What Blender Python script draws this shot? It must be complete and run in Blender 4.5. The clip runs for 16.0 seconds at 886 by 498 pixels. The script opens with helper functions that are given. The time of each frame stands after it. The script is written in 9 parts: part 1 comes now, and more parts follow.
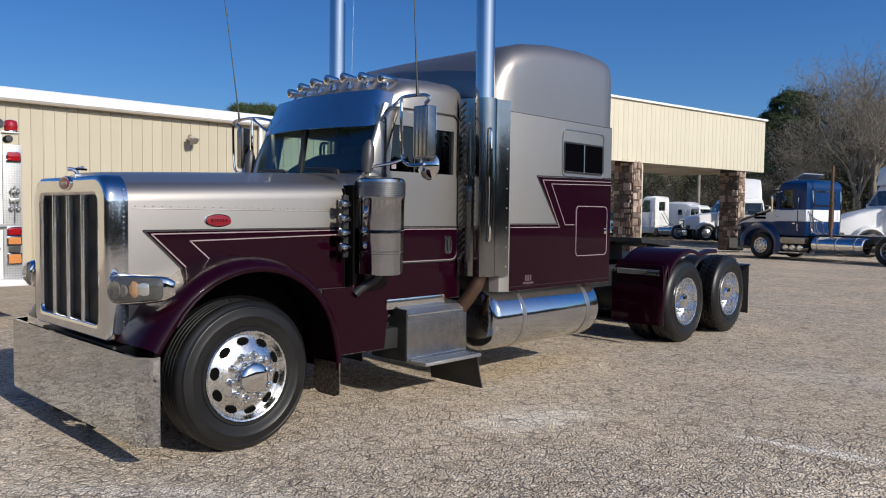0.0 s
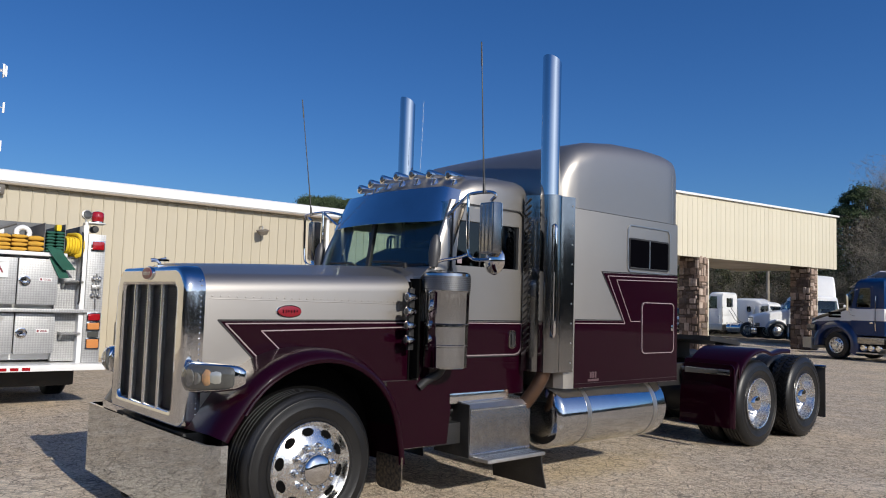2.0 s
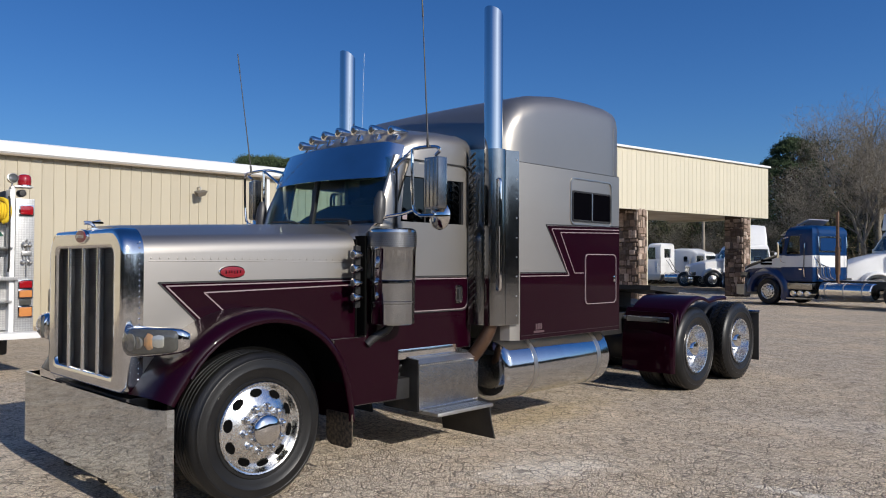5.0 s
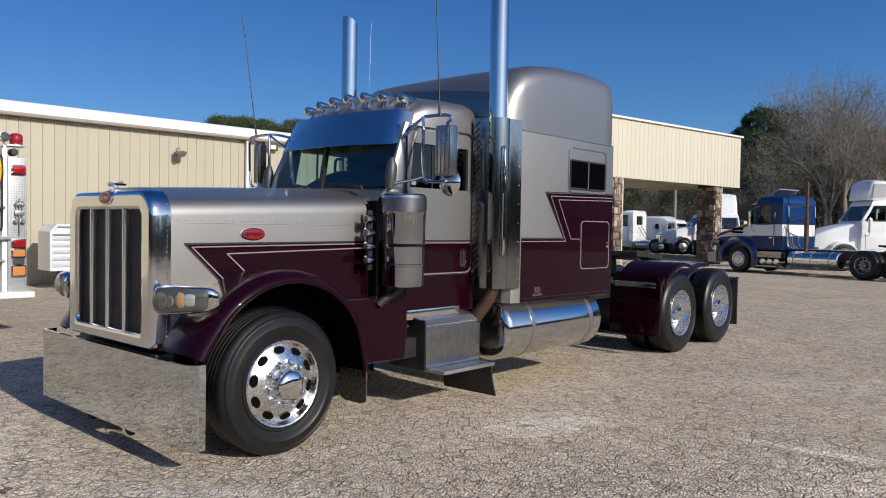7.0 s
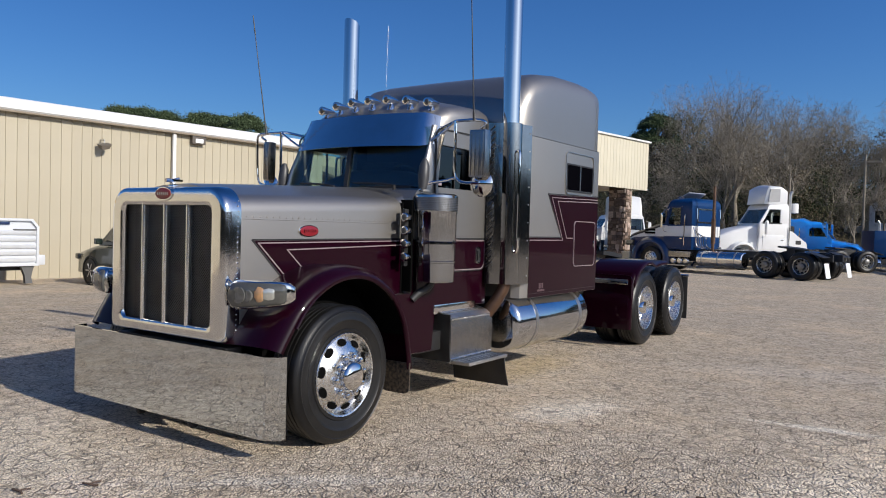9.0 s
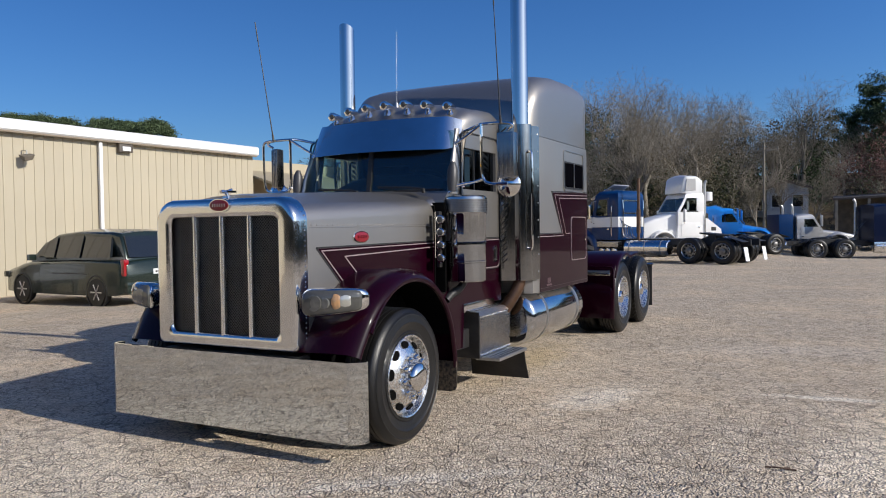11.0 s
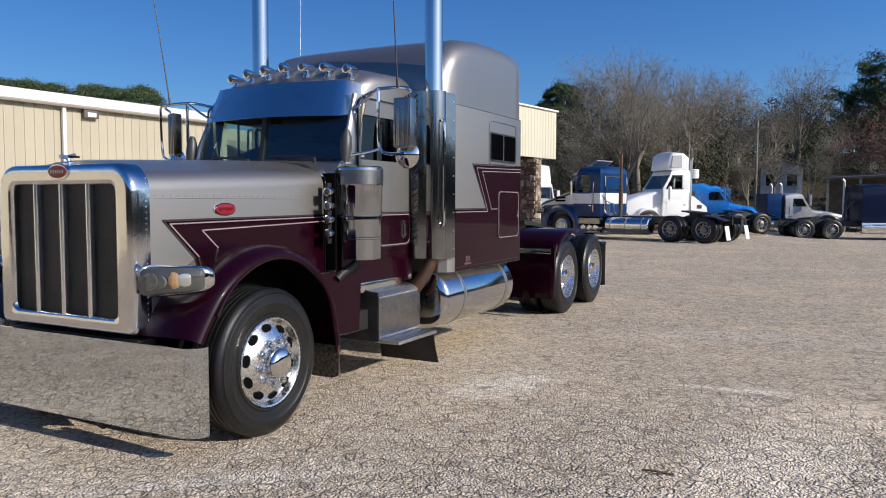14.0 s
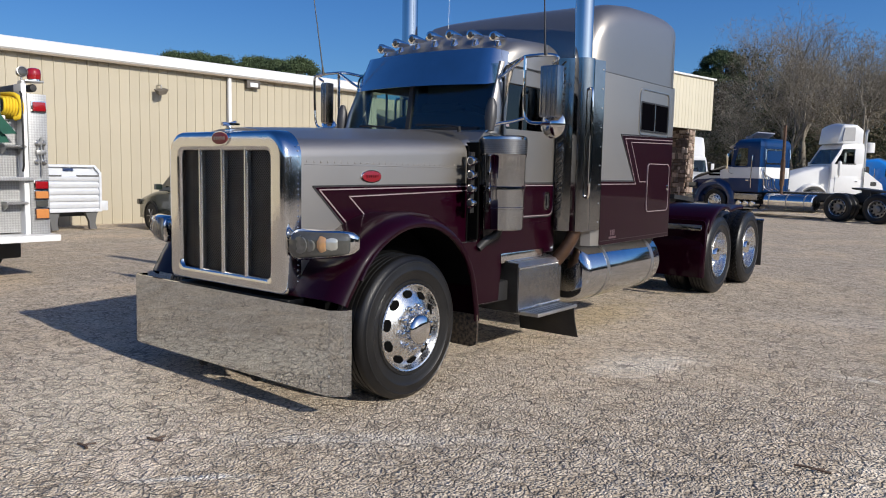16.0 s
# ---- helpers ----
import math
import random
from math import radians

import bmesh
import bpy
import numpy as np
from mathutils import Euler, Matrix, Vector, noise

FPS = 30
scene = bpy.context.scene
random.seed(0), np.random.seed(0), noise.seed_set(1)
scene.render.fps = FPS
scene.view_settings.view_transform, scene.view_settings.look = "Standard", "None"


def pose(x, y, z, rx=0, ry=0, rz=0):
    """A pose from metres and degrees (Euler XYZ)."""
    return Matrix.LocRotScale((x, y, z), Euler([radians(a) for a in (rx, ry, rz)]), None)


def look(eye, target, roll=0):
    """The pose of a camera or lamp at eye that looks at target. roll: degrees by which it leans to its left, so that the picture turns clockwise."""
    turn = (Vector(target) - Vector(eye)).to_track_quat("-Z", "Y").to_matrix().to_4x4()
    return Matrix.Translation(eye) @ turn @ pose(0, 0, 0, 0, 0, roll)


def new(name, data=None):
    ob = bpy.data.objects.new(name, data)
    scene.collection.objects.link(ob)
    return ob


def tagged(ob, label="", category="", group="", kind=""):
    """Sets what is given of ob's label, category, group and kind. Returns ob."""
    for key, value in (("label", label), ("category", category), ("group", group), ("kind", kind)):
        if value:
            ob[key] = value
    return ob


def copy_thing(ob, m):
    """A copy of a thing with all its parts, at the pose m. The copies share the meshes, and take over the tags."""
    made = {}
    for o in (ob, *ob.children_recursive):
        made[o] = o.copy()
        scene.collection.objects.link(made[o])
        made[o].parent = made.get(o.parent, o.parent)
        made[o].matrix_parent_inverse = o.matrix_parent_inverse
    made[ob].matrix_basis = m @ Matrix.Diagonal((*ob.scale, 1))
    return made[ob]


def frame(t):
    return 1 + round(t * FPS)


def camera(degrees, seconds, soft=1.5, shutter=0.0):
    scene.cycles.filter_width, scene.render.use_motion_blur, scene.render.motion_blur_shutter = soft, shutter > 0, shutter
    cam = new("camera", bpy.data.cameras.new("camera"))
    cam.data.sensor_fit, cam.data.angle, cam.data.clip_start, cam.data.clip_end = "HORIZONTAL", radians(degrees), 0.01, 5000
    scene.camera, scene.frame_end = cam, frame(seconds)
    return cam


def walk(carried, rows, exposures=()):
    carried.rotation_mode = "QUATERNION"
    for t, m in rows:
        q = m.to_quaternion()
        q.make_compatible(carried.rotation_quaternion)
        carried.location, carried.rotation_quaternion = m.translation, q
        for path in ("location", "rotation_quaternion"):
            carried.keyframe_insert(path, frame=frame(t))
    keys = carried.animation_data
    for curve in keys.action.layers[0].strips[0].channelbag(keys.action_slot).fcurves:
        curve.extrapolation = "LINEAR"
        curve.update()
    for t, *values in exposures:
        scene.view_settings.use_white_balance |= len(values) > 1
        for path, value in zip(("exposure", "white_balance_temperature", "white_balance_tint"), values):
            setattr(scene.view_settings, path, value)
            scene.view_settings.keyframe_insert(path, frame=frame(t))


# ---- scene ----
cam = camera(60.8, 16.0, 1.05)
PATH = [
    (0, (1.411, 0.548, 1.57), (0.032, 1.994, 1.476), 0.8),
    (0.5, (1.415, 0.535, 1.574), (0.016, 1.964, 1.532), 0.9),
    (1, (1.431, 0.509, 1.582), (0.003, 1.909, 1.614), 1.1),
    (1.5, (1.429, 0.496, 1.585), (-0.031, 1.859, 1.688), 1.5),
    (2, (1.429, 0.479, 1.587), (-0.062, 1.804, 1.732), 1.8),
    (2.5, (1.415, 0.478, 1.578), (-0.097, 1.777, 1.735), 2.1),
    (3, (1.407, 0.482, 1.575), (-0.113, 1.774, 1.719), 1.9),
    (3.5, (1.398, 0.491, 1.574), (-0.105, 1.804, 1.697), 1.5),
    (4, (1.415, 0.487, 1.586), (-0.046, 1.849, 1.682), 0.9),
    (4.2, (1.417, 0.496, 1.571), (-0.023, 1.882, 1.658), 0.6),
    (6.3, (1.354, 0.384, 1.587), (-0.006, 1.85, 1.549), 0.2),
    (6.5, (1.391, 0.28, 1.588), (0.031, 1.745, 1.542), 0.4),
    (7, (1.329, 0.112, 1.575), (-0.003, 1.602, 1.517), 1.0),
    (7.5, (1.117, -0.031, 1.573), (-0.16, 1.507, 1.505), 1.7),
    (8, (0.991, -0.363, 1.559), (-0.226, 1.223, 1.49), 1.9),
    (8.5, (0.897, -0.642, 1.573), (-0.267, 0.982, 1.508), 1.9),
    (9, (0.666, -0.824, 1.554), (-0.457, 0.83, 1.497), 1.6),
    (9.2, (0.547, -0.88, 1.563), (-0.564, 0.783, 1.51), 1.4),
    (11.3, (-0.17, -1.531, 1.567), (-1.047, 0.265, 1.505), -1.0),
    (11.5, (-0.121, -1.513, 1.565), (-0.97, 0.297, 1.501), -1.1),
    (12, (0.058, -1.433, 1.57), (-0.732, 0.403, 1.504), -0.7),
    (12.5, (0.2, -1.335, 1.565), (-0.541, 0.523, 1.51), -0.1),
    (13, (0.21, -1.106, 1.537), (-0.477, 0.772, 1.503), 1.4),
    (13.5, (0.266, -0.848, 1.553), (-0.369, 1.048, 1.517), 1.9),
    (14, (0.402, -0.667, 1.564), (-0.515, 1.106, 1.436), 0.2),
    (14.5, (0.431, -0.569, 1.556), (-0.709, 1.056, 1.311), -0.6),
    (15, (0.403, -0.57, 1.568), (-0.774, 1.031, 1.339), 0.1),
    (15.5, (0.381, -0.595, 1.558), (-0.817, 0.994, 1.356), 0.9),
    (16, (0.38, -0.621, 1.561), (-0.847, 0.944, 1.351), 1.2),
]
EXPOSURES = [(0.0, -0.10), (2.5, -0.18), (4.2, -0.17), (9.2, -0.06), (11.3, 0.0), (13.4, 0.11), (14.5, 0.03), (16.0, -0.07)]
walk(cam, [(t, look(eye, target, roll)) for t, eye, target, roll in PATH], EXPOSURES)

# ---- world, sun ----
SUN_ELEVATION, SUN_TURN = radians(28.0), radians(94.0)
world = bpy.data.worlds.new("sky_world")
scene.world = world
world.use_nodes = True
wn = world.node_tree
wn.nodes.clear()
sky = wn.nodes.new("ShaderNodeTexSky")
sky.sky_type = "NISHITA"
sky.sun_disc = False
sky.sun_elevation, sky.sun_rotation = SUN_ELEVATION, SUN_TURN
sky.air_density, sky.dust_density, sky.ozone_density = 1.0, 0.5, 3.0
background = wn.nodes.new("ShaderNodeBackground")
background.inputs["Strength"].default_value = 0.096
world_out = wn.nodes.new("ShaderNodeOutputWorld")
deepen = wn.nodes.new("ShaderNodeHueSaturation")
deepen.inputs["Saturation"].default_value = 1.22
wn.links.new(sky.outputs["Color"], deepen.inputs["Color"])
tint = wn.nodes.new("ShaderNodeVectorMath")
tint.operation = "MULTIPLY"
tint.inputs[1].default_value = (0.62, 0.88, 1.27)
wn.links.new(deepen.outputs["Color"], tint.inputs[0])
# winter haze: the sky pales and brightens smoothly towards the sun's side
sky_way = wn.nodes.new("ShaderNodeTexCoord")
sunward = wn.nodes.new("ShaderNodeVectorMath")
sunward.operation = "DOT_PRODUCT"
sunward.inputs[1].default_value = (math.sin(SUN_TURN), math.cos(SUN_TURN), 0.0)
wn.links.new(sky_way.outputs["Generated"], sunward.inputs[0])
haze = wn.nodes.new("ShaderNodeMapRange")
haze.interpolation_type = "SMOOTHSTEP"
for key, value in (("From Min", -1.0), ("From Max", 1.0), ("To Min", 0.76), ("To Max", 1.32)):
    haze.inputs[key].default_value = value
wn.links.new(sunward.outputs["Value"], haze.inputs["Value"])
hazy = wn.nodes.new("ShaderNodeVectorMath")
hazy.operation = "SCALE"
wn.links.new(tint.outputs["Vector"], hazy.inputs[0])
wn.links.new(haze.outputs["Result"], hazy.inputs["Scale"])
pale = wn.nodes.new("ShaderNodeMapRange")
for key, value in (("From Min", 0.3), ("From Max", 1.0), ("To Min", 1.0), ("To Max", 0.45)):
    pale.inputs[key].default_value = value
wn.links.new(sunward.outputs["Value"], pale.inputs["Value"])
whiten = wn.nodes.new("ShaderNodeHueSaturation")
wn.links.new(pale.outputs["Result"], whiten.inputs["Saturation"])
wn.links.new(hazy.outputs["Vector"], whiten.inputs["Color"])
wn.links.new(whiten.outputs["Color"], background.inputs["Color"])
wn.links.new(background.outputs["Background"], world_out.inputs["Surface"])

sun = new("sun", bpy.data.lights.new("sun", "SUN"))
sun.data.energy, sun.data.angle, sun.data.color = 5.0, radians(0.53), (1.0, 0.94, 0.85)
sun.matrix_world = look((30 * math.cos(SUN_ELEVATION) * math.sin(SUN_TURN), 30 * math.cos(SUN_ELEVATION) * math.cos(SUN_TURN), 30 * math.sin(SUN_ELEVATION)), (0, 0, 0))
scene.view_settings.exposure = 0.0


# ---- materials ----
def material(name, color, rough=0.5, metal=0.0, coat=0.0, second=None, scale=6.0, mix=0.35, bump=0.0, bump_scale=60.0,
             spec=0.5, vary=0.0, rough_vary=0.12, alpha=1.0):
    """A principled surface with two scales of colour variation, uneven gloss and fine relief."""
    m = bpy.data.materials.new(name)
    m.use_nodes = True
    t = m.node_tree
    p = t.nodes["Principled BSDF"]
    p.inputs["Metallic"].default_value = metal
    p.inputs["Coat Weight"].default_value = coat
    p.inputs["Coat Roughness"].default_value = 0.03
    p.inputs["Specular IOR Level"].default_value = spec
    coords = t.nodes.new("ShaderNodeTexCoord")
    big = t.nodes.new("ShaderNodeTexNoise")
    big.inputs["Scale"].default_value, big.inputs["Detail"].default_value = scale, 6.0
    t.links.new(coords.outputs["Object"], big.inputs["Vector"])
    blend = t.nodes.new("ShaderNodeMix")
    blend.data_type = "RGBA"
    second = second or tuple(c * 0.8 for c in color)
    blend.inputs["A"].default_value, blend.inputs["B"].default_value = (*color, 1), (*second, 1)
    ramp = t.nodes.new("ShaderNodeMapRange")
    ramp.inputs["From Min"].default_value, ramp.inputs["From Max"].default_value = 0.35, 0.7
    ramp.inputs["To Max"].default_value = mix
    t.links.new(big.outputs["Fac"], ramp.inputs["Value"])
    t.links.new(ramp.outputs["Result"], blend.inputs["Factor"])
    last = blend.outputs["Result"]
    if vary:
        info = t.nodes.new("ShaderNodeObjectInfo")
        shade = t.nodes.new("ShaderNodeMapRange")
        shade.inputs["To Min"].default_value, shade.inputs["To Max"].default_value = 1 - vary, 1 + vary
        t.links.new(info.outputs["Random"], shade.inputs["Value"])
        mult = t.nodes.new("ShaderNodeVectorMath")
        mult.operation = "SCALE"
        t.links.new(last, mult.inputs[0])
        t.links.new(shade.outputs["Result"], mult.inputs["Scale"])
        last = mult.outputs["Vector"]
    t.links.new(last, p.inputs["Base Color"])
    gloss = t.nodes.new("ShaderNodeMapRange")
    gloss.inputs["To Min"].default_value = max(0.02, rough * (1 - rough_vary))
    gloss.inputs["To Max"].default_value = min(1.0, rough * (1 + rough_vary))
    fine = t.nodes.new("ShaderNodeTexNoise")
    fine.inputs["Scale"].default_value, fine.inputs["Detail"].default_value = bump_scale, 4.0
    t.links.new(coords.outputs["Object"], fine.inputs["Vector"])
    t.links.new(fine.outputs["Fac"], gloss.inputs["Value"])
    t.links.new(gloss.outputs["Result"], p.inputs["Roughness"])
    if bump:
        b = t.nodes.new("ShaderNodeBump")
        b.inputs["Strength"].default_value, b.inputs["Distance"].default_value = bump, 0.01
        t.links.new(fine.outputs["Fac"], b.inputs["Height"])
        t.links.new(b.outputs["Normal"], p.inputs["Normal"])
    return m


def glass_material(name, tint, gloss=0.03, clear=0.6):
    """Tinted window glass: straight-through light, with a mirror sheen by Fresnel."""
    m = bpy.data.materials.new(name)
    m.use_nodes = True
    t = m.node_tree
    t.nodes.clear()
    out = t.nodes.new("ShaderNodeOutputMaterial")
    see = t.nodes.new("ShaderNodeBsdfTransparent")
    see.inputs["Color"].default_value = (*[c * clear for c in tint], 1)
    shine = t.nodes.new("ShaderNodeBsdfGlossy")
    shine.inputs["Roughness"].default_value = gloss
    edge = t.nodes.new("ShaderNodeLayerWeight")
    edge.inputs["Blend"].default_value = 0.5
    steep = t.nodes.new("ShaderNodeMath")
    steep.operation = "POWER"
    steep.inputs[1].default_value = 4.0
    t.links.new(edge.outputs["Facing"], steep.inputs[0])
    fres = t.nodes.new("ShaderNodeMapRange")
    fres.inputs["To Min"].default_value, fres.inputs["To Max"].default_value = 0.065, 0.42
    t.links.new(steep.outputs["Value"], fres.inputs["Value"])
    mixer = t.nodes.new("ShaderNodeMixShader")
    t.links.new(fres.outputs["Result"], mixer.inputs["Fac"])
    t.links.new(see.outputs["BSDF"], mixer.inputs[1])
    t.links.new(shine.outputs["BSDF"], mixer.inputs[2])
    t.links.new(mixer.outputs["Shader"], out.inputs["Surface"])
    return m


def ground_material():
    """Worn chip-seal: pale angular stones in dark binder, tan dust patches, short dark crevices."""
    m = bpy.data.materials.new("chip_seal")
    m.use_nodes = True
    t = m.node_tree
    p = t.nodes["Principled BSDF"]
    p.inputs["Roughness"].default_value = 0.92
    p.inputs["Specular IOR Level"].default_value = 0.25
    co = t.nodes.new("ShaderNodeTexCoord")

    def noise_at(scale, detail=5.0, rough=0.55):
        n = t.nodes.new("ShaderNodeTexNoise")
        n.inputs["Scale"].default_value, n.inputs["Detail"].default_value, n.inputs["Roughness"].default_value = scale, detail, rough
        t.links.new(co.outputs["Object"], n.inputs["Vector"])
        return n

    def mapped(socket, a, b, c=0.0, d=1.0):
        r = t.nodes.new("ShaderNodeMapRange")
        for k, v in zip(("From Min", "From Max", "To Min", "To Max"), (a, b, c, d)):
            r.inputs[k].default_value = v
        t.links.new(socket, r.inputs["Value"])
        return r.outputs["Result"]

    def mixed(fac, a, b):
        x = t.nodes.new("ShaderNodeMix")
        x.data_type = "RGBA"
        for key, v in (("Factor", fac), ("A", a), ("B", b)):
            if isinstance(v, tuple):
                x.inputs[key].default_value = (*v, 1)
            elif isinstance(v, float):
                x.inputs[key].default_value = v
            else:
                t.links.new(v, x.inputs[key])
        return x.outputs["Result"]

    warp = noise_at(9.0, 3.0)
    shift = t.nodes.new("ShaderNodeVectorMath")
    shift.operation = "MULTIPLY_ADD"
    shift.inputs[1].default_value = (0.06, 0.06, 0.0)
    t.links.new(warp.outputs["Color"], shift.inputs[0])
    t.links.new(co.outputs["Object"], shift.inputs[2])
    stones = t.nodes.new("ShaderNodeTexVoronoi")
    stones.inputs["Scale"].default_value = 62.0
    t.links.new(shift.outputs["Vector"], stones.inputs["Vector"])
    lumps = t.nodes.new("ShaderNodeTexVoronoi")
    lumps.feature = "DISTANCE_TO_EDGE"
    lumps.inputs["Scale"].default_value = 10.5
    t.links.new(shift.outputs["Vector"], lumps.inputs["Vector"])
    grey = mapped(stones.outputs["Color"], 0.0, 1.0)
    stone_col = mixed(grey, (0.455, 0.380, 0.290), (0.92, 0.782, 0.612))
    patch = mapped(noise_at(0.5, 6.0, 0.62).outputs["Fac"], 0.46, 0.70)
    stone_col = mixed(patch, stone_col, (0.86, 0.70, 0.51))
    mid = mapped(noise_at(3.2, 5.0, 0.6).outputs["Fac"], 0.38, 0.66)
    shade = t.nodes.new("ShaderNodeMix")
    shade.data_type, shade.blend_type = "RGBA", "MULTIPLY"
    shade.inputs["B"].default_value = (0.84, 0.81, 0.77, 1)
    t.links.new(mid, shade.inputs["Factor"])
    t.links.new(stone_col, shade.inputs["A"])
    grit = t.nodes.new("ShaderNodeVectorMath")
    grit.operation = "SCALE"
    t.links.new(shade.outputs["Result"], grit.inputs[0])
    t.links.new(mapped(noise_at(120.0, 3.0, 0.7).outputs["Fac"], 0.3, 0.7, 0.76, 1.18), grit.inputs["Scale"])
    worn = grit.outputs["Vector"]
    ragged = noise_at(6.0, 6.0, 0.7).outputs["Fac"]
    for cx, cy, turn, long, wide, colour, most in (
            (-2.05, 5.2, 70, 0.75, 0.32, (0.92, 0.82, 0.68), 0.9), (-0.2, 5.97, 6, 0.55, 0.09, (0.95, 0.87, 0.74), 1.0),
            (0.95, 5.6, 12, 1.25, 0.60, (0.95, 0.78, 0.58), 0.95), (0.15, 4.1, 80, 1.2, 0.58, (0.94, 0.80, 0.62), 0.92),
            (-3.3, 6.9, 95, 1.5, 0.40, (0.66, 0.52, 0.32), 0.7), (-0.7, 8.6, 20, 1.6, 0.5, (0.80, 0.70, 0.58), 0.5),
            (1.3, 9.0, 30, 1.3, 0.4, (0.82, 0.70, 0.55), 0.55), (-2.6, 2.4, 40, 1.2, 0.12, (0.86, 0.80, 0.70), 0.38),
            (-4.5, 1.75, 155, 1.7, 0.75, (0.95, 0.82, 0.64), 0.55), (-3.35, 1.55, 120, 0.6, 0.35, (0.92, 0.76, 0.60), 0.5), (-2.85, 1.45, 48, 0.34, 0.045, (0.97, 0.90, 0.78), 0.9)):
        place = t.nodes.new("ShaderNodeMapping")
        place.vector_type = "TEXTURE"
        place.inputs["Location"].default_value = (cx, cy, 0)
        place.inputs["Rotation"].default_value = (0, 0, radians(turn))
        place.inputs["Scale"].default_value = (long, wide, 1)
        t.links.new(co.outputs["Object"], place.inputs["Vector"])
        far = t.nodes.new("ShaderNodeVectorMath")
        far.operation = "LENGTH"
        t.links.new(place.outputs["Vector"], far.inputs[0])
        sum_up = t.nodes.new("ShaderNodeMath")
        sum_up.operation = "MULTIPLY_ADD"
        sum_up.inputs[1].default_value = 2.6
        t.links.new(ragged, sum_up.inputs[0])
        t.links.new(far.outputs["Value"], sum_up.inputs[2])
        worn = mixed(mapped(sum_up.outputs["Value"], 1.6, 2.4, most, 0.0), worn, colour)
    fine_cracks = t.nodes.new("ShaderNodeTexVoronoi")
    fine_cracks.feature = "DISTANCE_TO_EDGE"
    fine_cracks.inputs["Scale"].default_value = 21.0
    t.links.new(shift.outputs["Vector"], fine_cracks.inputs["Vector"])

    def broken_line(socket, wide, mask_scale, low, high, most):
        m = t.nodes.new("ShaderNodeMath")
        m.operation = "MULTIPLY"
        t.links.new(mapped(socket, wide * 0.25, wide, most, 0.0), m.inputs[0])
        t.links.new(mapped(noise_at(mask_scale, 5.0, 0.7).outputs["Fac"], low, high), m.inputs[1])
        return m.outputs["Value"]

    cut = t.nodes.new("ShaderNodeMath")
    cut.operation = "MAXIMUM"
    t.links.new(broken_line(lumps.outputs["Distance"], 0.095, 5.0, 0.34, 0.57, 0.68), cut.inputs[0])
    t.links.new(broken_line(fine_cracks.outputs["Distance"], 0.12, 8.0, 0.42, 0.60, 0.56), cut.inputs[1])
    final = mixed(cut.outputs["Value"], worn, (0.085, 0.069, 0.054))
    t.links.new(final, p.inputs["Base Color"])
    height = t.nodes.new("ShaderNodeMath")
    height.operation = "MULTIPLY_ADD"
    height.inputs[1].default_value = -1.0
    t.links.new(cut.outputs["Value"], height.inputs[0])
    t.links.new(mapped(stones.outputs["Distance"], 0.0, 0.8, 1.0, 0.0), height.inputs[2])
    b = t.nodes.new("ShaderNodeBump")
    b.inputs["Strength"].default_value, b.inputs["Distance"].default_value = 1.0, 0.018
    t.links.new(height.outputs["Value"], b.inputs["Height"])
    t.links.new(b.outputs["Normal"], p.inputs["Normal"])
    return m


GROUND = ground_material()
SILVER = material("pewter_metallic_paint", (0.375, 0.352, 0.322), 0.43, 0.92, 0.25, (0.345, 0.323, 0.296), 1.5, 0.5, 0.0, 400)
PURPLE = material("dark_plum_paint", (0.0105, 0.0004, 0.0040), 0.35, 0.0, 0.40, (0.0086, 0.00035, 0.0033), 2.0, 0.5, 0.0, 300, spec=0.05)
PLUM_STRIPE = material("pale_pinstripe", (0.34, 0.27, 0.275), 0.35, 0.2, 0.5)
CHROME = material("polished_chrome", (0.80, 0.785, 0.76), 0.028, 1.0, 0.0, (0.70, 0.69, 0.675), 3.0, 0.5, 0.0, 25, rough_vary=0.5)
ALUMINIUM = material("polished_aluminium", (0.80, 0.785, 0.765), 0.14, 1.0, 0.0, (0.66, 0.65, 0.635), 4.0, 0.5, 0.02, 40, rough_vary=0.4)
SHIELD_METAL = material("satin_shield_metal", (0.33, 0.328, 0.322), 0.11, 1.0, 0.0, (0.24, 0.238, 0.234), 5.0, 0.7, 0.03, 16, rough_vary=0.4)
BUMPER_CHROME = material("bumper_chrome", (0.635, 0.655, 0.65), 0.032, 1.0, 0.0, (0.555, 0.575, 0.575), 3.0, 0.5, 0.012, 9, rough_vary=0.5)
DULL_METAL = material("brushed_metal", (0.52, 0.51, 0.49), 0.36, 1.0, 0.0, (0.42, 0.41, 0.39), 8.0, 0.6, 0.05, 90)
TREAD_PLATE = material("tread_plate", (0.60, 0.60, 0.59), 0.3, 1.0, 0.0, (0.45, 0.44, 0.43), 20.0, 0.6, 0.5, 160)
RUBBER = material("tyre_rubber", (0.0055, 0.0055, 0.0058), 0.40, 0.0, 0.0, (0.0115, 0.011, 0.0105), 5.0, 0.8, 0.12, 90, spec=0.4)
BLACK = material("black_paint", (0.014, 0.014, 0.015), 0.5, 0.0, 0.0, (0.025, 0.023, 0.02), 6.0, 0.6, 0.1, 60)
BLACK_RUBBER = material("black_rubber_sheet", (0.018, 0.017, 0.016), 0.7, 0.0, 0.0, (0.04, 0.035, 0.03), 4.0, 0.7, 0.2, 50)
MUDDY_RUBBER = material("mud_splashed_rubber", (0.014, 0.013, 0.012), 0.6, 0.0, 0.0, (0.20, 0.15, 0.10), 38.0, 0.75, 0.3, 50)
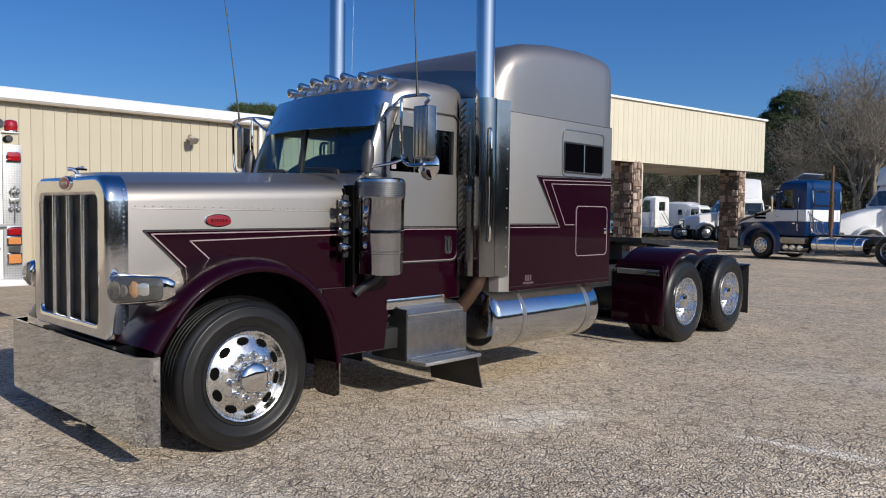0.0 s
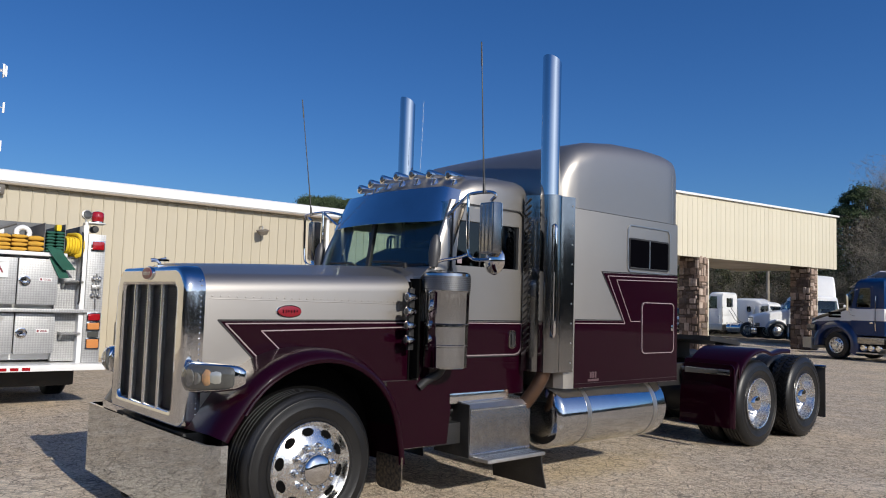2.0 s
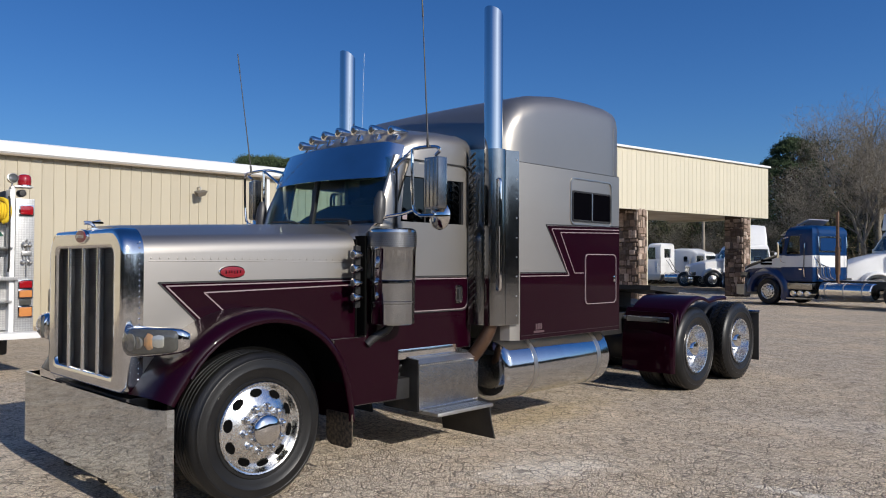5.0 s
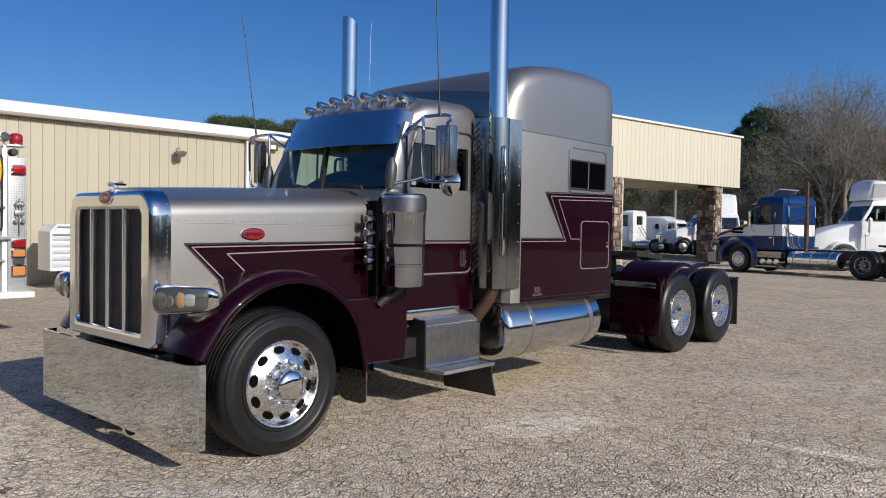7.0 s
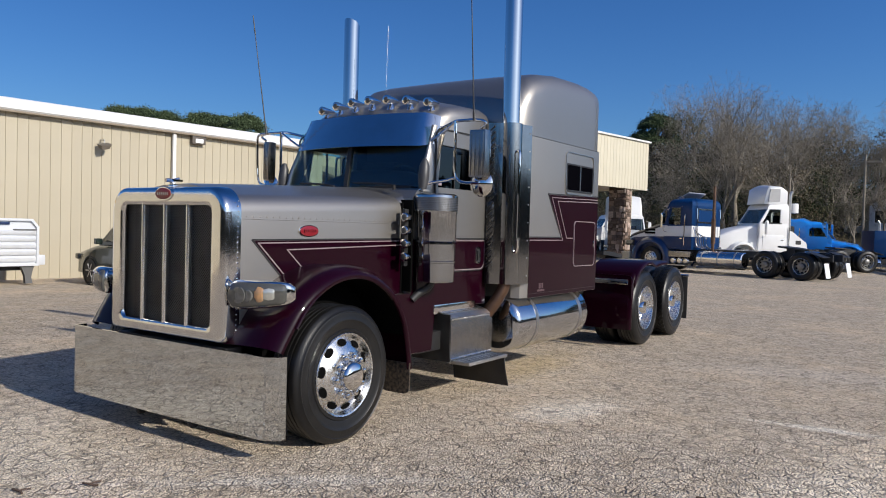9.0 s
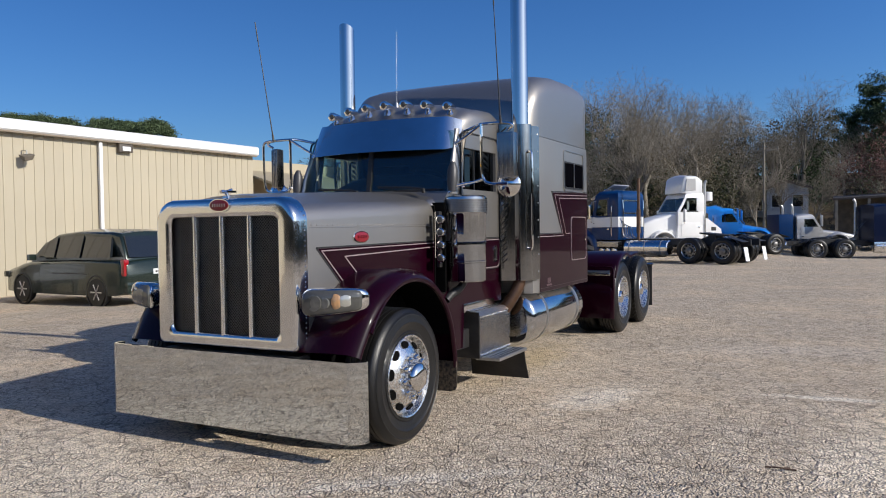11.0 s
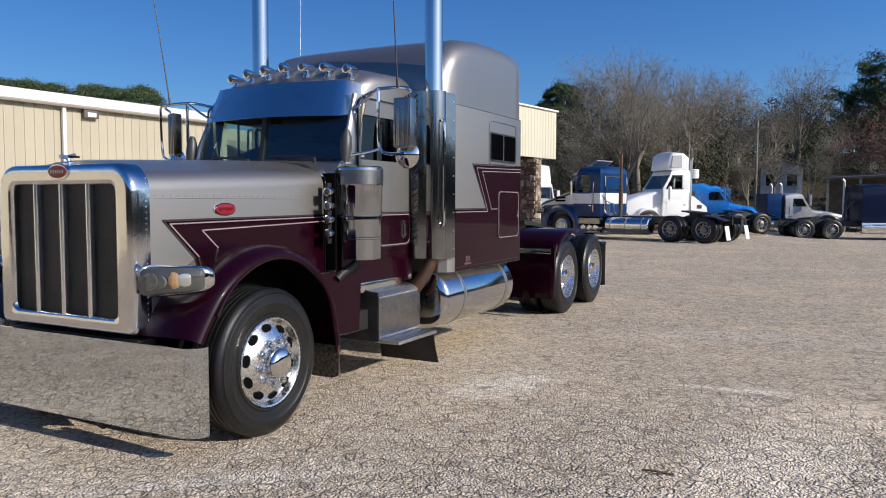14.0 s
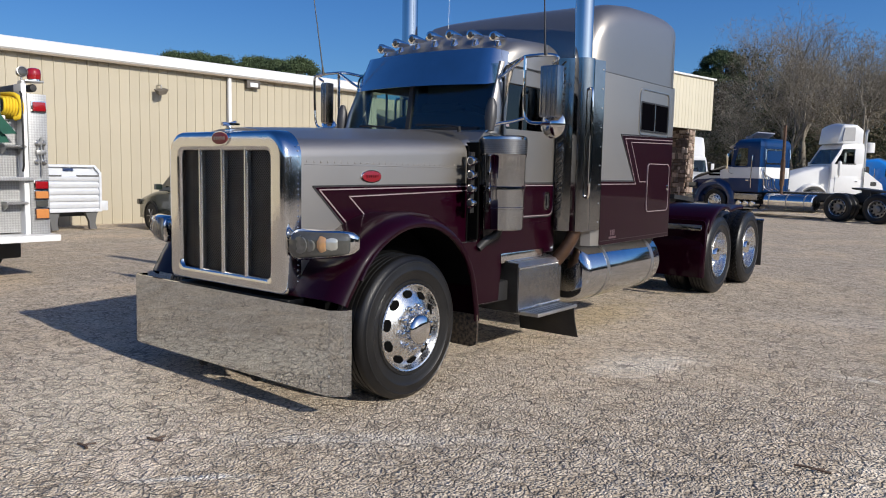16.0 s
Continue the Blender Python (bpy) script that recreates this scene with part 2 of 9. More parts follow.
MESH_DARK = material("grille_mesh", (0.42, 0.415, 0.40), 0.45, 1.0, 0.0, (0.17, 0.165, 0.16), 8.0)
SHELL_METAL = material("polished_stainless", (0.74, 0.74, 0.735), 0.11, 1.0, 0.0, (0.63, 0.63, 0.625), 4.0, 0.6, 0.06, 11, rough_vary=0.5)
BRIGHT_BAR = material("bright_grille_bar", (0.84, 0.84, 0.83), 0.20, 1.0, 0.0, (0.78, 0.78, 0.77), 5.0, 0.5)
HOLE_DARK = material("dark_opening", (0.003, 0.003, 0.003), 0.9, 0.0, 0.0, spec=0.05)
HEAT_BROWN = material("heat_stained_pipe", (0.17, 0.10, 0.065), 0.42, 0.85, 0.0, (0.09, 0.06, 0.045), 7.0, 0.9, 0.05, 40)
RIM_METAL = material("polished_rim", (0.78, 0.77, 0.75), 0.27, 1.0, 0.0, (0.62, 0.615, 0.60), 6.0, 0.6, 0.02, 40, rough_vary=0.4)
RED = material("red_enamel", (0.20, 0.006, 0.013), 0.3, 0.0, 0.25)
RED_LENS = material("red_lens", (0.30, 0.007, 0.012), 0.12, 0.0, 0.8)
AMBER = material("amber_lens", (0.55, 0.22, 0.07), 0.12, 0.0, 0.8)
LENS = material("hazed_lamp_lens", (0.075, 0.075, 0.068), 0.05, 0.0, 0.6, (0.055, 0.055, 0.05), 14.0, 0.9)
WHITE_PAINT = material("white_paint", (0.72, 0.72, 0.71), 0.3, 0.0, 0.5, (0.65, 0.645, 0.63), 3.0, 0.4)
GLASS = glass_material("tinted_glass", (0.80, 0.885, 0.86), 0.02, 1.0)
CAB_GLASS = glass_material("cab_window_glass", (0.74, 0.80, 0.80), 0.02, 0.95)
DARK_GLASS = glass_material("dark_glass", (0.10, 0.11, 0.12), 0.02, 0.5)
CABIN = material("cab_trim", (0.016, 0.016, 0.018), 0.7, 0.0, 0.0, (0.010, 0.010, 0.011), 6.0, 0.6, 0.2, 80)
WALL_METAL = material("cream_wall_panel", (0.415, 0.365, 0.268), 0.5, 0.0, 0.1, (0.378, 0.332, 0.242), 0.5, 0.6, 0.0, 60, vary=0.03)
FASCIA_METAL = material("pale_cream_fascia", (0.57, 0.52, 0.40), 0.5, 0.0, 0.1, (0.52, 0.47, 0.35), 0.5, 0.6, 0.0, 60, vary=0.03)
TRIM_WHITE = material("white_metal_trim", (0.68, 0.68, 0.67), 0.4, 0.0, 0.1, (0.72, 0.71, 0.69), 0.8, 0.5)


# ---- mesh helpers ----
def box(bm, x0, x1, y0, y1, z0, z1, bevel=0.0, segments=2):
    made = bmesh.ops.create_cube(bm, size=1.0)["verts"]
    bmesh.ops.scale(bm, verts=made, vec=(abs(x1 - x0), abs(y1 - y0), abs(z1 - z0)))
    bmesh.ops.translate(bm, verts=made, vec=((x0 + x1) / 2, (y0 + y1) / 2, (z0 + z1) / 2))
    if bevel:
        edges = list({e for v in made for e in v.link_edges})
        bmesh.ops.bevel(bm, geom=edges, offset=bevel, segments=segments, profile=0.7, affect="EDGES")
    return bm


def ring_points(centre, axis, radius, n, start=0.0):
    a = Vector(axis).normalized()
    u = a.orthogonal().normalized() if abs(a.z) < 0.99 else Vector((1, 0, 0))
    if abs(a.x) > 0.99:
        u = Vector((0, 1, 0))
    v = a.cross(u)
    return [Vector(centre) + radius * (math.cos(start + 2 * math.pi * k / n) * u + math.sin(start + 2 * math.pi * k / n) * v) for k in range(n)]


def skin(bm, rings, closed=True, cap0=True, cap1=True):
    """Faces between rings of equally many points."""
    rows = [[bm.verts.new(p) for p in r] for r in rings]
    n = len(rows[0])
    for a, b in zip(rows, rows[1:]):
        for k in range(n if closed else n - 1):
            j = (k + 1) % n
            try:
                bm.faces.new((a[k], a[j], b[j], b[k]))
            except ValueError:
                pass
    if cap0:
        bm.faces.new(list(reversed(rows[0])))
    if cap1:
        bm.faces.new(rows[-1])
    bmesh.ops.recalc_face_normals(bm, faces=bm.faces)
    return rows


def lathe(bm, centre, axis, profile, n=32, cap0=True, cap1=True):
    """profile: (distance along the axis, radius)."""
    a = Vector(axis).normalized()
    skin(bm, [ring_points(Vector(centre) + a * d, a, max(r, 0.0005), n) for d, r in profile], True, cap0, cap1)
    return bm


def rod(bm, p0, p1, r0, r1=None, n=12):
    d = Vector(p1) - Vector(p0)
    return lathe(bm, p0, d, [(0, r0), (d.length, r0 if r1 is None else r1)], n)


def tube(bm, points, r, n=10, smooth=3):
    """A bent tube through points, its corners rounded."""
    pts = [Vector(p) for p in points]
    for _ in range(smooth):
        if len(pts) < 3:
            break
        out = [pts[0]]
        for a, b in zip(pts, pts[1:]):
            out += [a * 0.75 + b * 0.25, a * 0.25 + b * 0.75]
        pts = out + [pts[-1]]
    rings = []
    u = None
    for k, q in enumerate(pts):
        d = (pts[min(k + 1, len(pts) - 1)] - pts[max(k - 1, 0)]).normalized()
        u = d.orthogonal().normalized() if u is None else (u - d * u.dot(d)).normalized()
        v = d.cross(u)
        rings.append([q + r * (math.cos(2 * math.pi * j / n) * u + math.sin(2 * math.pi * j / n) * v) for j in range(n)])
    skin(bm, rings)
    return bm


def prism(bm, outline, axis, a, b):
    """A flat outline of (u, v) pushed from a to b along axis x, y or z."""
    def at(u, v, w):
        return {"x": (w, u, v), "y": (u, w, v), "z": (u, v, w)}[axis]
    skin(bm, [[at(u, v, a) for u, v in outline], [at(u, v, b) for u, v in outline]])
    return bm


def rounded(u0, u1, v0, v1, r, n=5):
    """Outline of a rectangle with round corners."""
    pts = []
    for cu, cv, s in ((u1 - r, v1 - r, 0), (u0 + r, v1 - r, 90), (u0 + r, v0 + r, 180), (u1 - r, v0 + r, 270)):
        pts += [(cu + r * math.cos(radians(s + 90 * k / n)), cv + r * math.sin(radians(s + 90 * k / n))) for k in range(n + 1)]
    return pts


def frame_prism(bm, outer, inner, axis, a, b):
    """A ring between two outlines of equally many points, pushed from a to b."""
    def at(p, w):
        return {"x": (w, p[0], p[1]), "y": (p[0], w, p[1]), "z": (p[0], p[1], w)}[axis]
    rows = [[bm.verts.new(at(p, w)) for p in line] for line, w in ((outer, a), (outer, b), (inner, b), (inner, a))]
    n = len(outer)
    for r in range(4):
        s = rows[(r + 1) % 4]
        for k in range(n):
            j = (k + 1) % n
            bm.faces.new((rows[r][k], rows[r][j], s[j], s[k]))
    bmesh.ops.recalc_face_normals(bm, faces=bm.faces)
    return bm


def stripe(bm, points, x_of, width, lift=0.003):
    """A painted line of (y, z) points on a side face; x_of gives the face's x."""
    for (ya, za), (yb, zb) in zip(points, points[1:]):
        d = Vector((yb - ya, zb - za)).normalized() * width / 2
        n = Vector((-d.y, d.x))
        q = [(ya - d.x * 0.6 + n.x, za - d.y * 0.6 + n.y), (yb + d.x * 0.6 + n.x, zb + d.y * 0.6 + n.y),
             (yb + d.x * 0.6 - n.x, zb + d.y * 0.6 - n.y), (ya - d.x * 0.6 - n.x, za - d.y * 0.6 - n.y)]
        inner = [bm.verts.new((x_of(y), y, z)) for y, z in q]
        s = 1 if x_of(ya) > 0 else -1
        outer = [bm.verts.new((x_of(y) + s * lift, y, z)) for y, z in q]
        bm.faces.new(outer)
        for k in range(4):
            j = (k + 1) % 4
            bm.faces.new((inner[k], inner[j], outer[j], outer[k]))
    bmesh.ops.recalc_face_normals(bm, faces=bm.faces)
    return bm


def finish(bm, name, mat, smooth=35):
    me = bpy.data.meshes.new(name)
    bm.to_mesh(me)
    bm.free()
    if mat is not None:
        me.materials.append(mat)
    if smooth:
        me.shade_smooth()
        me.set_sharp_from_angle(angle=radians(smooth))
    return me


ORIGIN = {}


def thing(name, at=(0, 0, 0), label="", category="", group="", turn=0.0):
    """An Empty at the thing's base, under which its parts hang."""
    e = new(name)
    e.empty_display_size = 0.2
    e.matrix_world = Matrix.Translation(at) @ Matrix.Rotation(radians(turn), 4, "Z")
    return tagged(e, label, category, group)


def part(name, bm, mat, parent, label="", at=None, smooth=35):
    """One mesh under a thing or part, in the coordinates of its top-level thing."""
    ob = new(name, finish(bm, name, mat, smooth))
    ob.parent = parent
    if at is not None:
        ob.matrix_local = at
    return tagged(ob, label)


def solid(name, bm, mat, label, category="", group="", kind="", at=None, smooth=35):
    """A top-level thing of one mesh."""
    ob = new(name, finish(bm, name, mat, smooth))
    if at is not None:
        ob.matrix_world = at
    return tagged(ob, label, category, group, kind)


def B():
    return bmesh.new()


# ---- ground ----
def smooth_step(v):
    v = min(max(v, 0.0), 1.0)
    return v * v * (3 - 2 * v)


def ground_height(x, y=0.0):
    """Level in the middle, falling a little towards the long shed and the far corner."""
    return -0.24 * smooth_step((-8.0 - x) / 12.0) - 0.31 * smooth_step((x + 4.5) / 5.0) * smooth_step((y - 34.0) / 8.5)


def make_ground():
    bm = B()
    xs = [-3000, -400, -120, -60, -40] + [-32 + k for k in range(45)] + [20, 40, 90, 300, 3000]
    ys = [-3000, -300, -60, -25, -10, 0, 10, 20, 28] + [32 + k for k in range(15)] + [50, 60, 90, 200, 600, 3000]
    grid = [[bm.verts.new((x, y, ground_height(x, y))) for y in ys] for x in xs]
    for a, b in zip(grid, grid[1:]):
        for k in range(len(ys) - 1):
            bm.faces.new((a[k], b[k], b[k + 1], a[k + 1]))
    solid("ground", bm, GROUND, "worn tan-grey chip-seal gravel lot", kind="structure", smooth=60)


make_ground()

# ---- long shed with ribbed cream walls ----
SHED = Matrix.Translation((-20.9, 12.3, 0)) @ Matrix.Rotation(radians(3.2 - 6.4), 4, "Z")


def make_shed():
    y0, y1, top = -34.0, 9.2, 4.46
    bm = B()
    box(bm, -14.0, -0.05, y0, y1, -0.4, top)
    solid("wall_shed", bm, WALL_METAL, "long cream ribbed metal shed wall", kind="structure", at=SHED)
    wall = bpy.data.objects["wall_shed"]
    panel_bm = B()
    prism(panel_bm, [(-0.02, -0.152), (-0.02, 0.152), (0.0, 0.152), (0.0, -0.112), (0.019, -0.124), (0.019, -0.144), (0.0, -0.152)], "z", -0.27, top)
    me = finish(panel_bm, "panel", WALL_METAL, 20)
    y = y1 - 0.16
    while y > y0 + 0.16:
        ob = new("panel", me)
        ob.parent = wall
        ob.location = (-0.028, y, 0)
        y -= 0.3048
    bm = B()
    prism(bm, [(-14.1, 4.45), (0.16, 4.45), (0.20, 4.49), (0.20, 4.74), (0.12, 4.79), (-6.95, 4.95), (-14.1, 4.8)], "y", y0 - 0.1, y1 + 0.1)
    solid("roof_shed", bm, TRIM_WHITE, "low pitched white metal roof with deep eaves trim", kind="structure", at=SHED, smooth=20)
    # the eaves' shadow is mixed into the gutter's brown
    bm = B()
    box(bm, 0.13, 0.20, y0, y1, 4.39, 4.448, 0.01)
    solid("gutter", bm, material("gutter_shadow_brown", (0.22, 0.18, 0.13), 0.5), "gutter under the white eaves, eaves shadow painted into its brown", kind="structure", at=SHED)


make_shed()


def make_downpipe(y):
    bm = B()
    box(bm, 0.03, 0.13, y - 0.055, y + 0.055, -0.2, 4.39, 0.012)
    solid("downpipe", bm, TRIM_WHITE, "white rectangular downpipe on the shed wall", "downpipe", at=SHED)


make_downpipe(2.45)

# ---- the long-nosed road tractor ----
CX = -3.98
TRUCK = thing("semi_truck", (CX, 0, 0), "long-nosed pewter and dark plum sleeper tractor with chrome trim", "truck")


def hood_x(y):
    return 0.64 + 0.056 * (y - 2.6)


def arch_section(w, z0, z_shoulder, z_top, r, n=6):
    """Half-round shouldered section from one lower edge over the top to the other: (x, z)."""
    pts = [(w, z0), (w, (z0 + z_shoulder - r) / 2), (w, z_shoulder - r)]
    pts += [(w - r + r * math.cos(radians(90 * k / n)), z_shoulder - r + r * math.sin(radians(90 * k / n))) for k in range(1, n + 1)]
    xs = w - r
    pts += [(xs * s, z_shoulder + (z_top - z_shoulder) * (1 - s * s)) for s in (0.66, 0.33)]
    return pts + [(0.0, z_top)] + [(-x, z) for x, z in reversed(pts)]


def loft_y(bm, rows, cap0=True, cap1=True):
    """rows: (y, section); open sections become closed rings through their foot."""
    skin(bm, [[(x, y, z) for x, z in sec] for y, sec in rows], True, cap0, cap1)
    return bm


def make_hood():
    bm = B()
    rows = []
    for y, zs, zt, r in ((2.60, 1.742, 1.815, 0.13), (2.7, 1.748, 1.825, 0.13), (3.2, 1.768, 1.85, 0.13), (3.8, 1.79, 1.875, 0.13), (4.30, 1.808, 1.895, 0.13)):
        rows.append((y, arch_section(hood_x(y), 0.75, zs, zt, r)))
    hood = part("hood", loft_y(bm, rows), SILVER, TRUCK, "pewter metallic hood with riveted seam")
    for s in (1, -1):
        bm = B()
        pts = [(2.73, 1.425), (3.4, 1.432), (4.299, 1.442), (4.299, 0.80), (3.9, 0.80), (3.5, 1.0), (3.03, 1.136)]
        inner = [bm.verts.new((s * (hood_x(y) - 0.01), y, z)) for y, z in pts]
        outer = [bm.verts.new((s * (hood_x(y) + 0.003), y, z)) for y, z in pts]
        bm.faces.new(outer), bm.faces.new(inner)
        for k in range(len(pts)):
            j = (k + 1) % len(pts)
            bm.faces.new((inner[k], inner[j], outer[j], outer[k]))
        bmesh.ops.recalc_face_normals(bm, faces=bm.faces)
        part("stripe_panel", bm, PURPLE, hood, "dark plum wedge panel")
        bm = B()
        box(bm, s * (hood_x(4.3) - 0.05), s * (hood_x(4.3) + 0.010), 4.290, 4.312, 0.80, 1.755, 0.004)
        part("hood_seal", bm, HOLE_DARK, hood, "black rubber seal")
        bm = B()
        stripe(bm, [(4.285, 1.43), (2.78, 1.41), (3.05, 1.15)], lambda y: s * (hood_x(y) + 0.003), 0.008)
        stripe(bm, [(4.285, 1.395), (3.04, 1.362), (3.23, 1.19)], lambda y: s * (hood_x(y) + 0.003), 0.008)
        part("pinstripe", bm, PLUM_STRIPE, hood, "pale pinstripes")
        bm = B()
        stripe(bm, [(4.285, 1.447), (2.728, 1.432), (3.03, 1.13)], lambda y: s * (hood_x(y) + 0.001), 0.012)
        part("pinstripe", bm, BLACK, hood, "dark edge pinstripe")
        bm = B()
        for k in range(28):
            y = 2.68 + k * 0.0585
            lathe(bm, (s * (hood_x(y) - 0.002), y, 1.592), (s, 0, 0), [(0, 0.0075), (0.005, 0.006), (0.0065, 0.002)], 8)
        tagged(part("rivet_row", bm, SILVER, hood), kind="stuff")
        bm = B()
        rod(bm, (s * (hood_x(2.66) + 0.0005), 2.66, 1.575), (s * (hood_x(4.28) + 0.0005), 4.28, 1.575), 0.003, n=6)
        part("seam", bm, SILVER, hood)
        badge = B()
        c = Vector((s * (hood_x(3.247) - 0.004), 3.247, 1.5))
        skin(badge, [[c + Vector((s * d, 0.105 * f * math.cos(a), 0.046 * f * math.sin(a))) for a in [2 * math.pi * k / 32 for k in range(32)]]
                     for d, f in ((0, 1.0), (0.005, 1.0), (0.009, 0.95))])
        b = part("badge", badge, CHROME, hood, "red oval badge with a bright rim")
        badge = B()
        skin(badge, [[c + Vector((s * d, 0.094 * f * math.cos(a), 0.038 * f * math.sin(a))) for a in [2 * math.pi * k / 32 for k in range(32)]]
                     for d, f in ((0.004, 1.02), (0.0115, 1.0), (0.013, 0.9))])
        part("badge_face", badge, RED, b, "red enamel")
        badge = B()
        for k in range(6):
            u = -0.055 + k * 0.022
            box(badge, c.x + s * 0.011, c.x + s * 0.0155, c.y + u - 0.005 + 0.002 * (k % 2), c.y + u + 0.004, c.z - 0.012 + 0.003 * (k % 3), c.z + 0.012)
        part("badge_relief", badge, CHROME, b)
    return hood


HOOD = make_hood()


def make_grille():
    bm = B()

    def shell_line(half, low, high, r_top, r_low, crown):
        """Rounded outline of the shell, wider corners at the top and a slight crown."""
        pts = []
        for cu, cv, r, start in ((half - r_top, high - r_top, r_top, 0), (-half + r_top, high - r_top, r_top, 90), (-half + r_low, low + r_low, r_low, 180), (half - r_low, low + r_low, r_low, 270)):
            for k in range(9):
                a = radians(start + 90 * k / 8)
                x, z = cu + r * math.cos(a), cv + r * math.sin(a)
                pts.append((x, z - crown * (x / half) ** 2 if z > 1.5 else z))
        return pts

    rows = []
    for half, low, high, r_top, r_low, crown, y in ((0.646, 0.735, 1.815, 0.15, 0.05, 0.045, 2.632), (0.648, 0.735, 1.815, 0.15, 0.05, 0.045, 2.60), (0.648, 0.735, 1.815, 0.15, 0.05, 0.045, 2.56), (0.647, 0.735, 1.813, 0.15, 0.05, 0.045, 2.535),
                                                  (0.643, 0.737, 1.808, 0.15, 0.05, 0.045, 2.515), (0.635, 0.742, 1.801, 0.145, 0.05, 0.042, 2.502), (0.622, 0.752, 1.790, 0.14, 0.05, 0.04, 2.495),
                                                  (0.60, 0.765, 1.772, 0.13, 0.05, 0.035, 2.492), (0.55, 0.795, 1.70, 0.09, 0.05, 0.012, 2.492), (0.515, 0.818, 1.668, 0.06, 0.05, 0.0, 2.493),
                                                  (0.505, 0.825, 1.660, 0.055, 0.05, 0.0, 2.499), (0.500, 0.828, 1.657, 0.052, 0.05, 0.0, 2.515)):
        rows.append([(x, y, z) for x, z in shell_line(half, low, high, r_top, r_low, crown)])
    skin(bm, rows, True, False, False)
    shell = part("grille_surround", bm, SHELL_METAL, TRUCK, "polished grille surround", smooth=55)
    for s in (1, -1):
        bm = B()
        for k in range(26):
            z = 0.82 + k * 0.035
            lathe(bm, (s * 0.645, 2.604, z), (s, 0, 0), [(0, 0.0065), (0.004, 0.0055), (0.006, 0.002)], 8)
        tagged(part("rivet_row", bm, SHELL_METAL, shell), kind="stuff")
        bm = B()
        for k in range(22):
            lathe(bm, (s * 0.548, 2.498, 0.85 + k * 0.038), (0, -1, 0), [(0, 0.006), (0.004, 0.004)], 6)
        tagged(part("rivet_row", bm, DULL_METAL, shell), kind="stuff")
    bm = B()
    box(bm, -0.5, 0.5, 2.60, 2.61, 0.82, 1.67)
    part("backing", bm, BLACK, shell)
    # woven mesh: two sets of zigzag wires
    bm = B()
    pitch, half = 0.0115, 0.0016
    n = int(1.0 / pitch)
    for k in range(n):
        x0 = -0.5 + k * pitch
        pts = []
        for j in range(150):
            z = 0.828 + j * 0.0056
            off = pitch * 0.46 * (1 if (j // 2 + k) % 2 else -1)
            pts.append((x0 + pitch / 2 + off, z))
        prev = None
        for x, z in pts:
            ring = [bm.verts.new((x - half, 2.54, z)), bm.verts.new((x + half, 2.54, z)), bm.verts.new((x, 2.548, z))]
            if prev:
                for a in range(2):
                    bm.faces.new((prev[a], prev[a + 1], ring[a + 1], ring[a]))
                bm.faces.new((prev[2], prev[0], ring[0], ring[2]))
            prev = ring
    tagged(part("grille_mesh", bm, MESH_DARK, shell, "dark punched grille mesh"), kind="stuff")
    for x in (-0.262, -0.008, 0.246):
        bm = B()
        prism(bm, [(x - 0.018, 2.536)] + [(x + 0.018 * math.cos(radians(q)), 2.508 - 0.014 * math.sin(radians(q))) for q in range(180, -1, -20)] + [(x + 0.018, 2.536)], "z", 0.80, 1.685)
        part("grille_bar", bm, BRIGHT_BAR, shell, "polished upright grille bar")
    c = Vector((0, 2.494, 1.738))
    bm = B()
    skin(bm, [[c + Vector((0.098 * f * math.cos(a), -d, 0.05 * f * math.sin(a))) for a in [2 * math.pi * k / 32 for k in range(32)]]
              for d, f in ((-0.01, 1.0), (0.010, 1.0), (0.015, 0.93))])
    b = part("badge", bm, CHROME, shell, "red oval badge with a bright rim")
    bm = B()
    skin(bm, [[c + Vector((0.087 * f * math.cos(a), -d, 0.041 * f * math.sin(a))) for a in [2 * math.pi * k / 32 for k in range(32)]]
              for d, f in ((0.006, 1.0), (0.018, 0.98), (0.019, 0.9))])
    part("badge_face", bm, RED, b, "red enamel")
    bm = B()
    for k in range(6):
        x = -0.055 + k * 0.022
        box(bm, x - 0.003, x + 0.003, c.y - 0.022, c.y - 0.018, c.z - 0.011, c.z + 0.011)
    part("badge_relief", bm, DULL_METAL, b)
    # stylised bird on the hood's nose
    bm = B()
    tube(bm, [(0, 2.56, 1.80), (0, 2.555, 1.845), (0, 2.52, 1.86), (0, 2.49, 1.855)], 0.013, 8)
    tube(bm, [(0, 2.52, 1.852), (0, 2.56, 1.862), (0, 2.60, 1.874)], 0.010, 8)
    prism(bm, [(-0.030, 2.61), (0.0, 2.51), (0.030, 2.61), (0.0, 2.58)], "z", 1.852, 1.866)
    box(bm, -0.03, 0.03, 2.53, 2.62, 1.795, 1.825, 0.01)
    bmesh.ops.translate(bm, verts=bm.verts, vec=(0, 0.01, -0.022))
    part("hood_ornament", bm, CHROME, TRUCK, "chrome bird ornament")


make_grille()


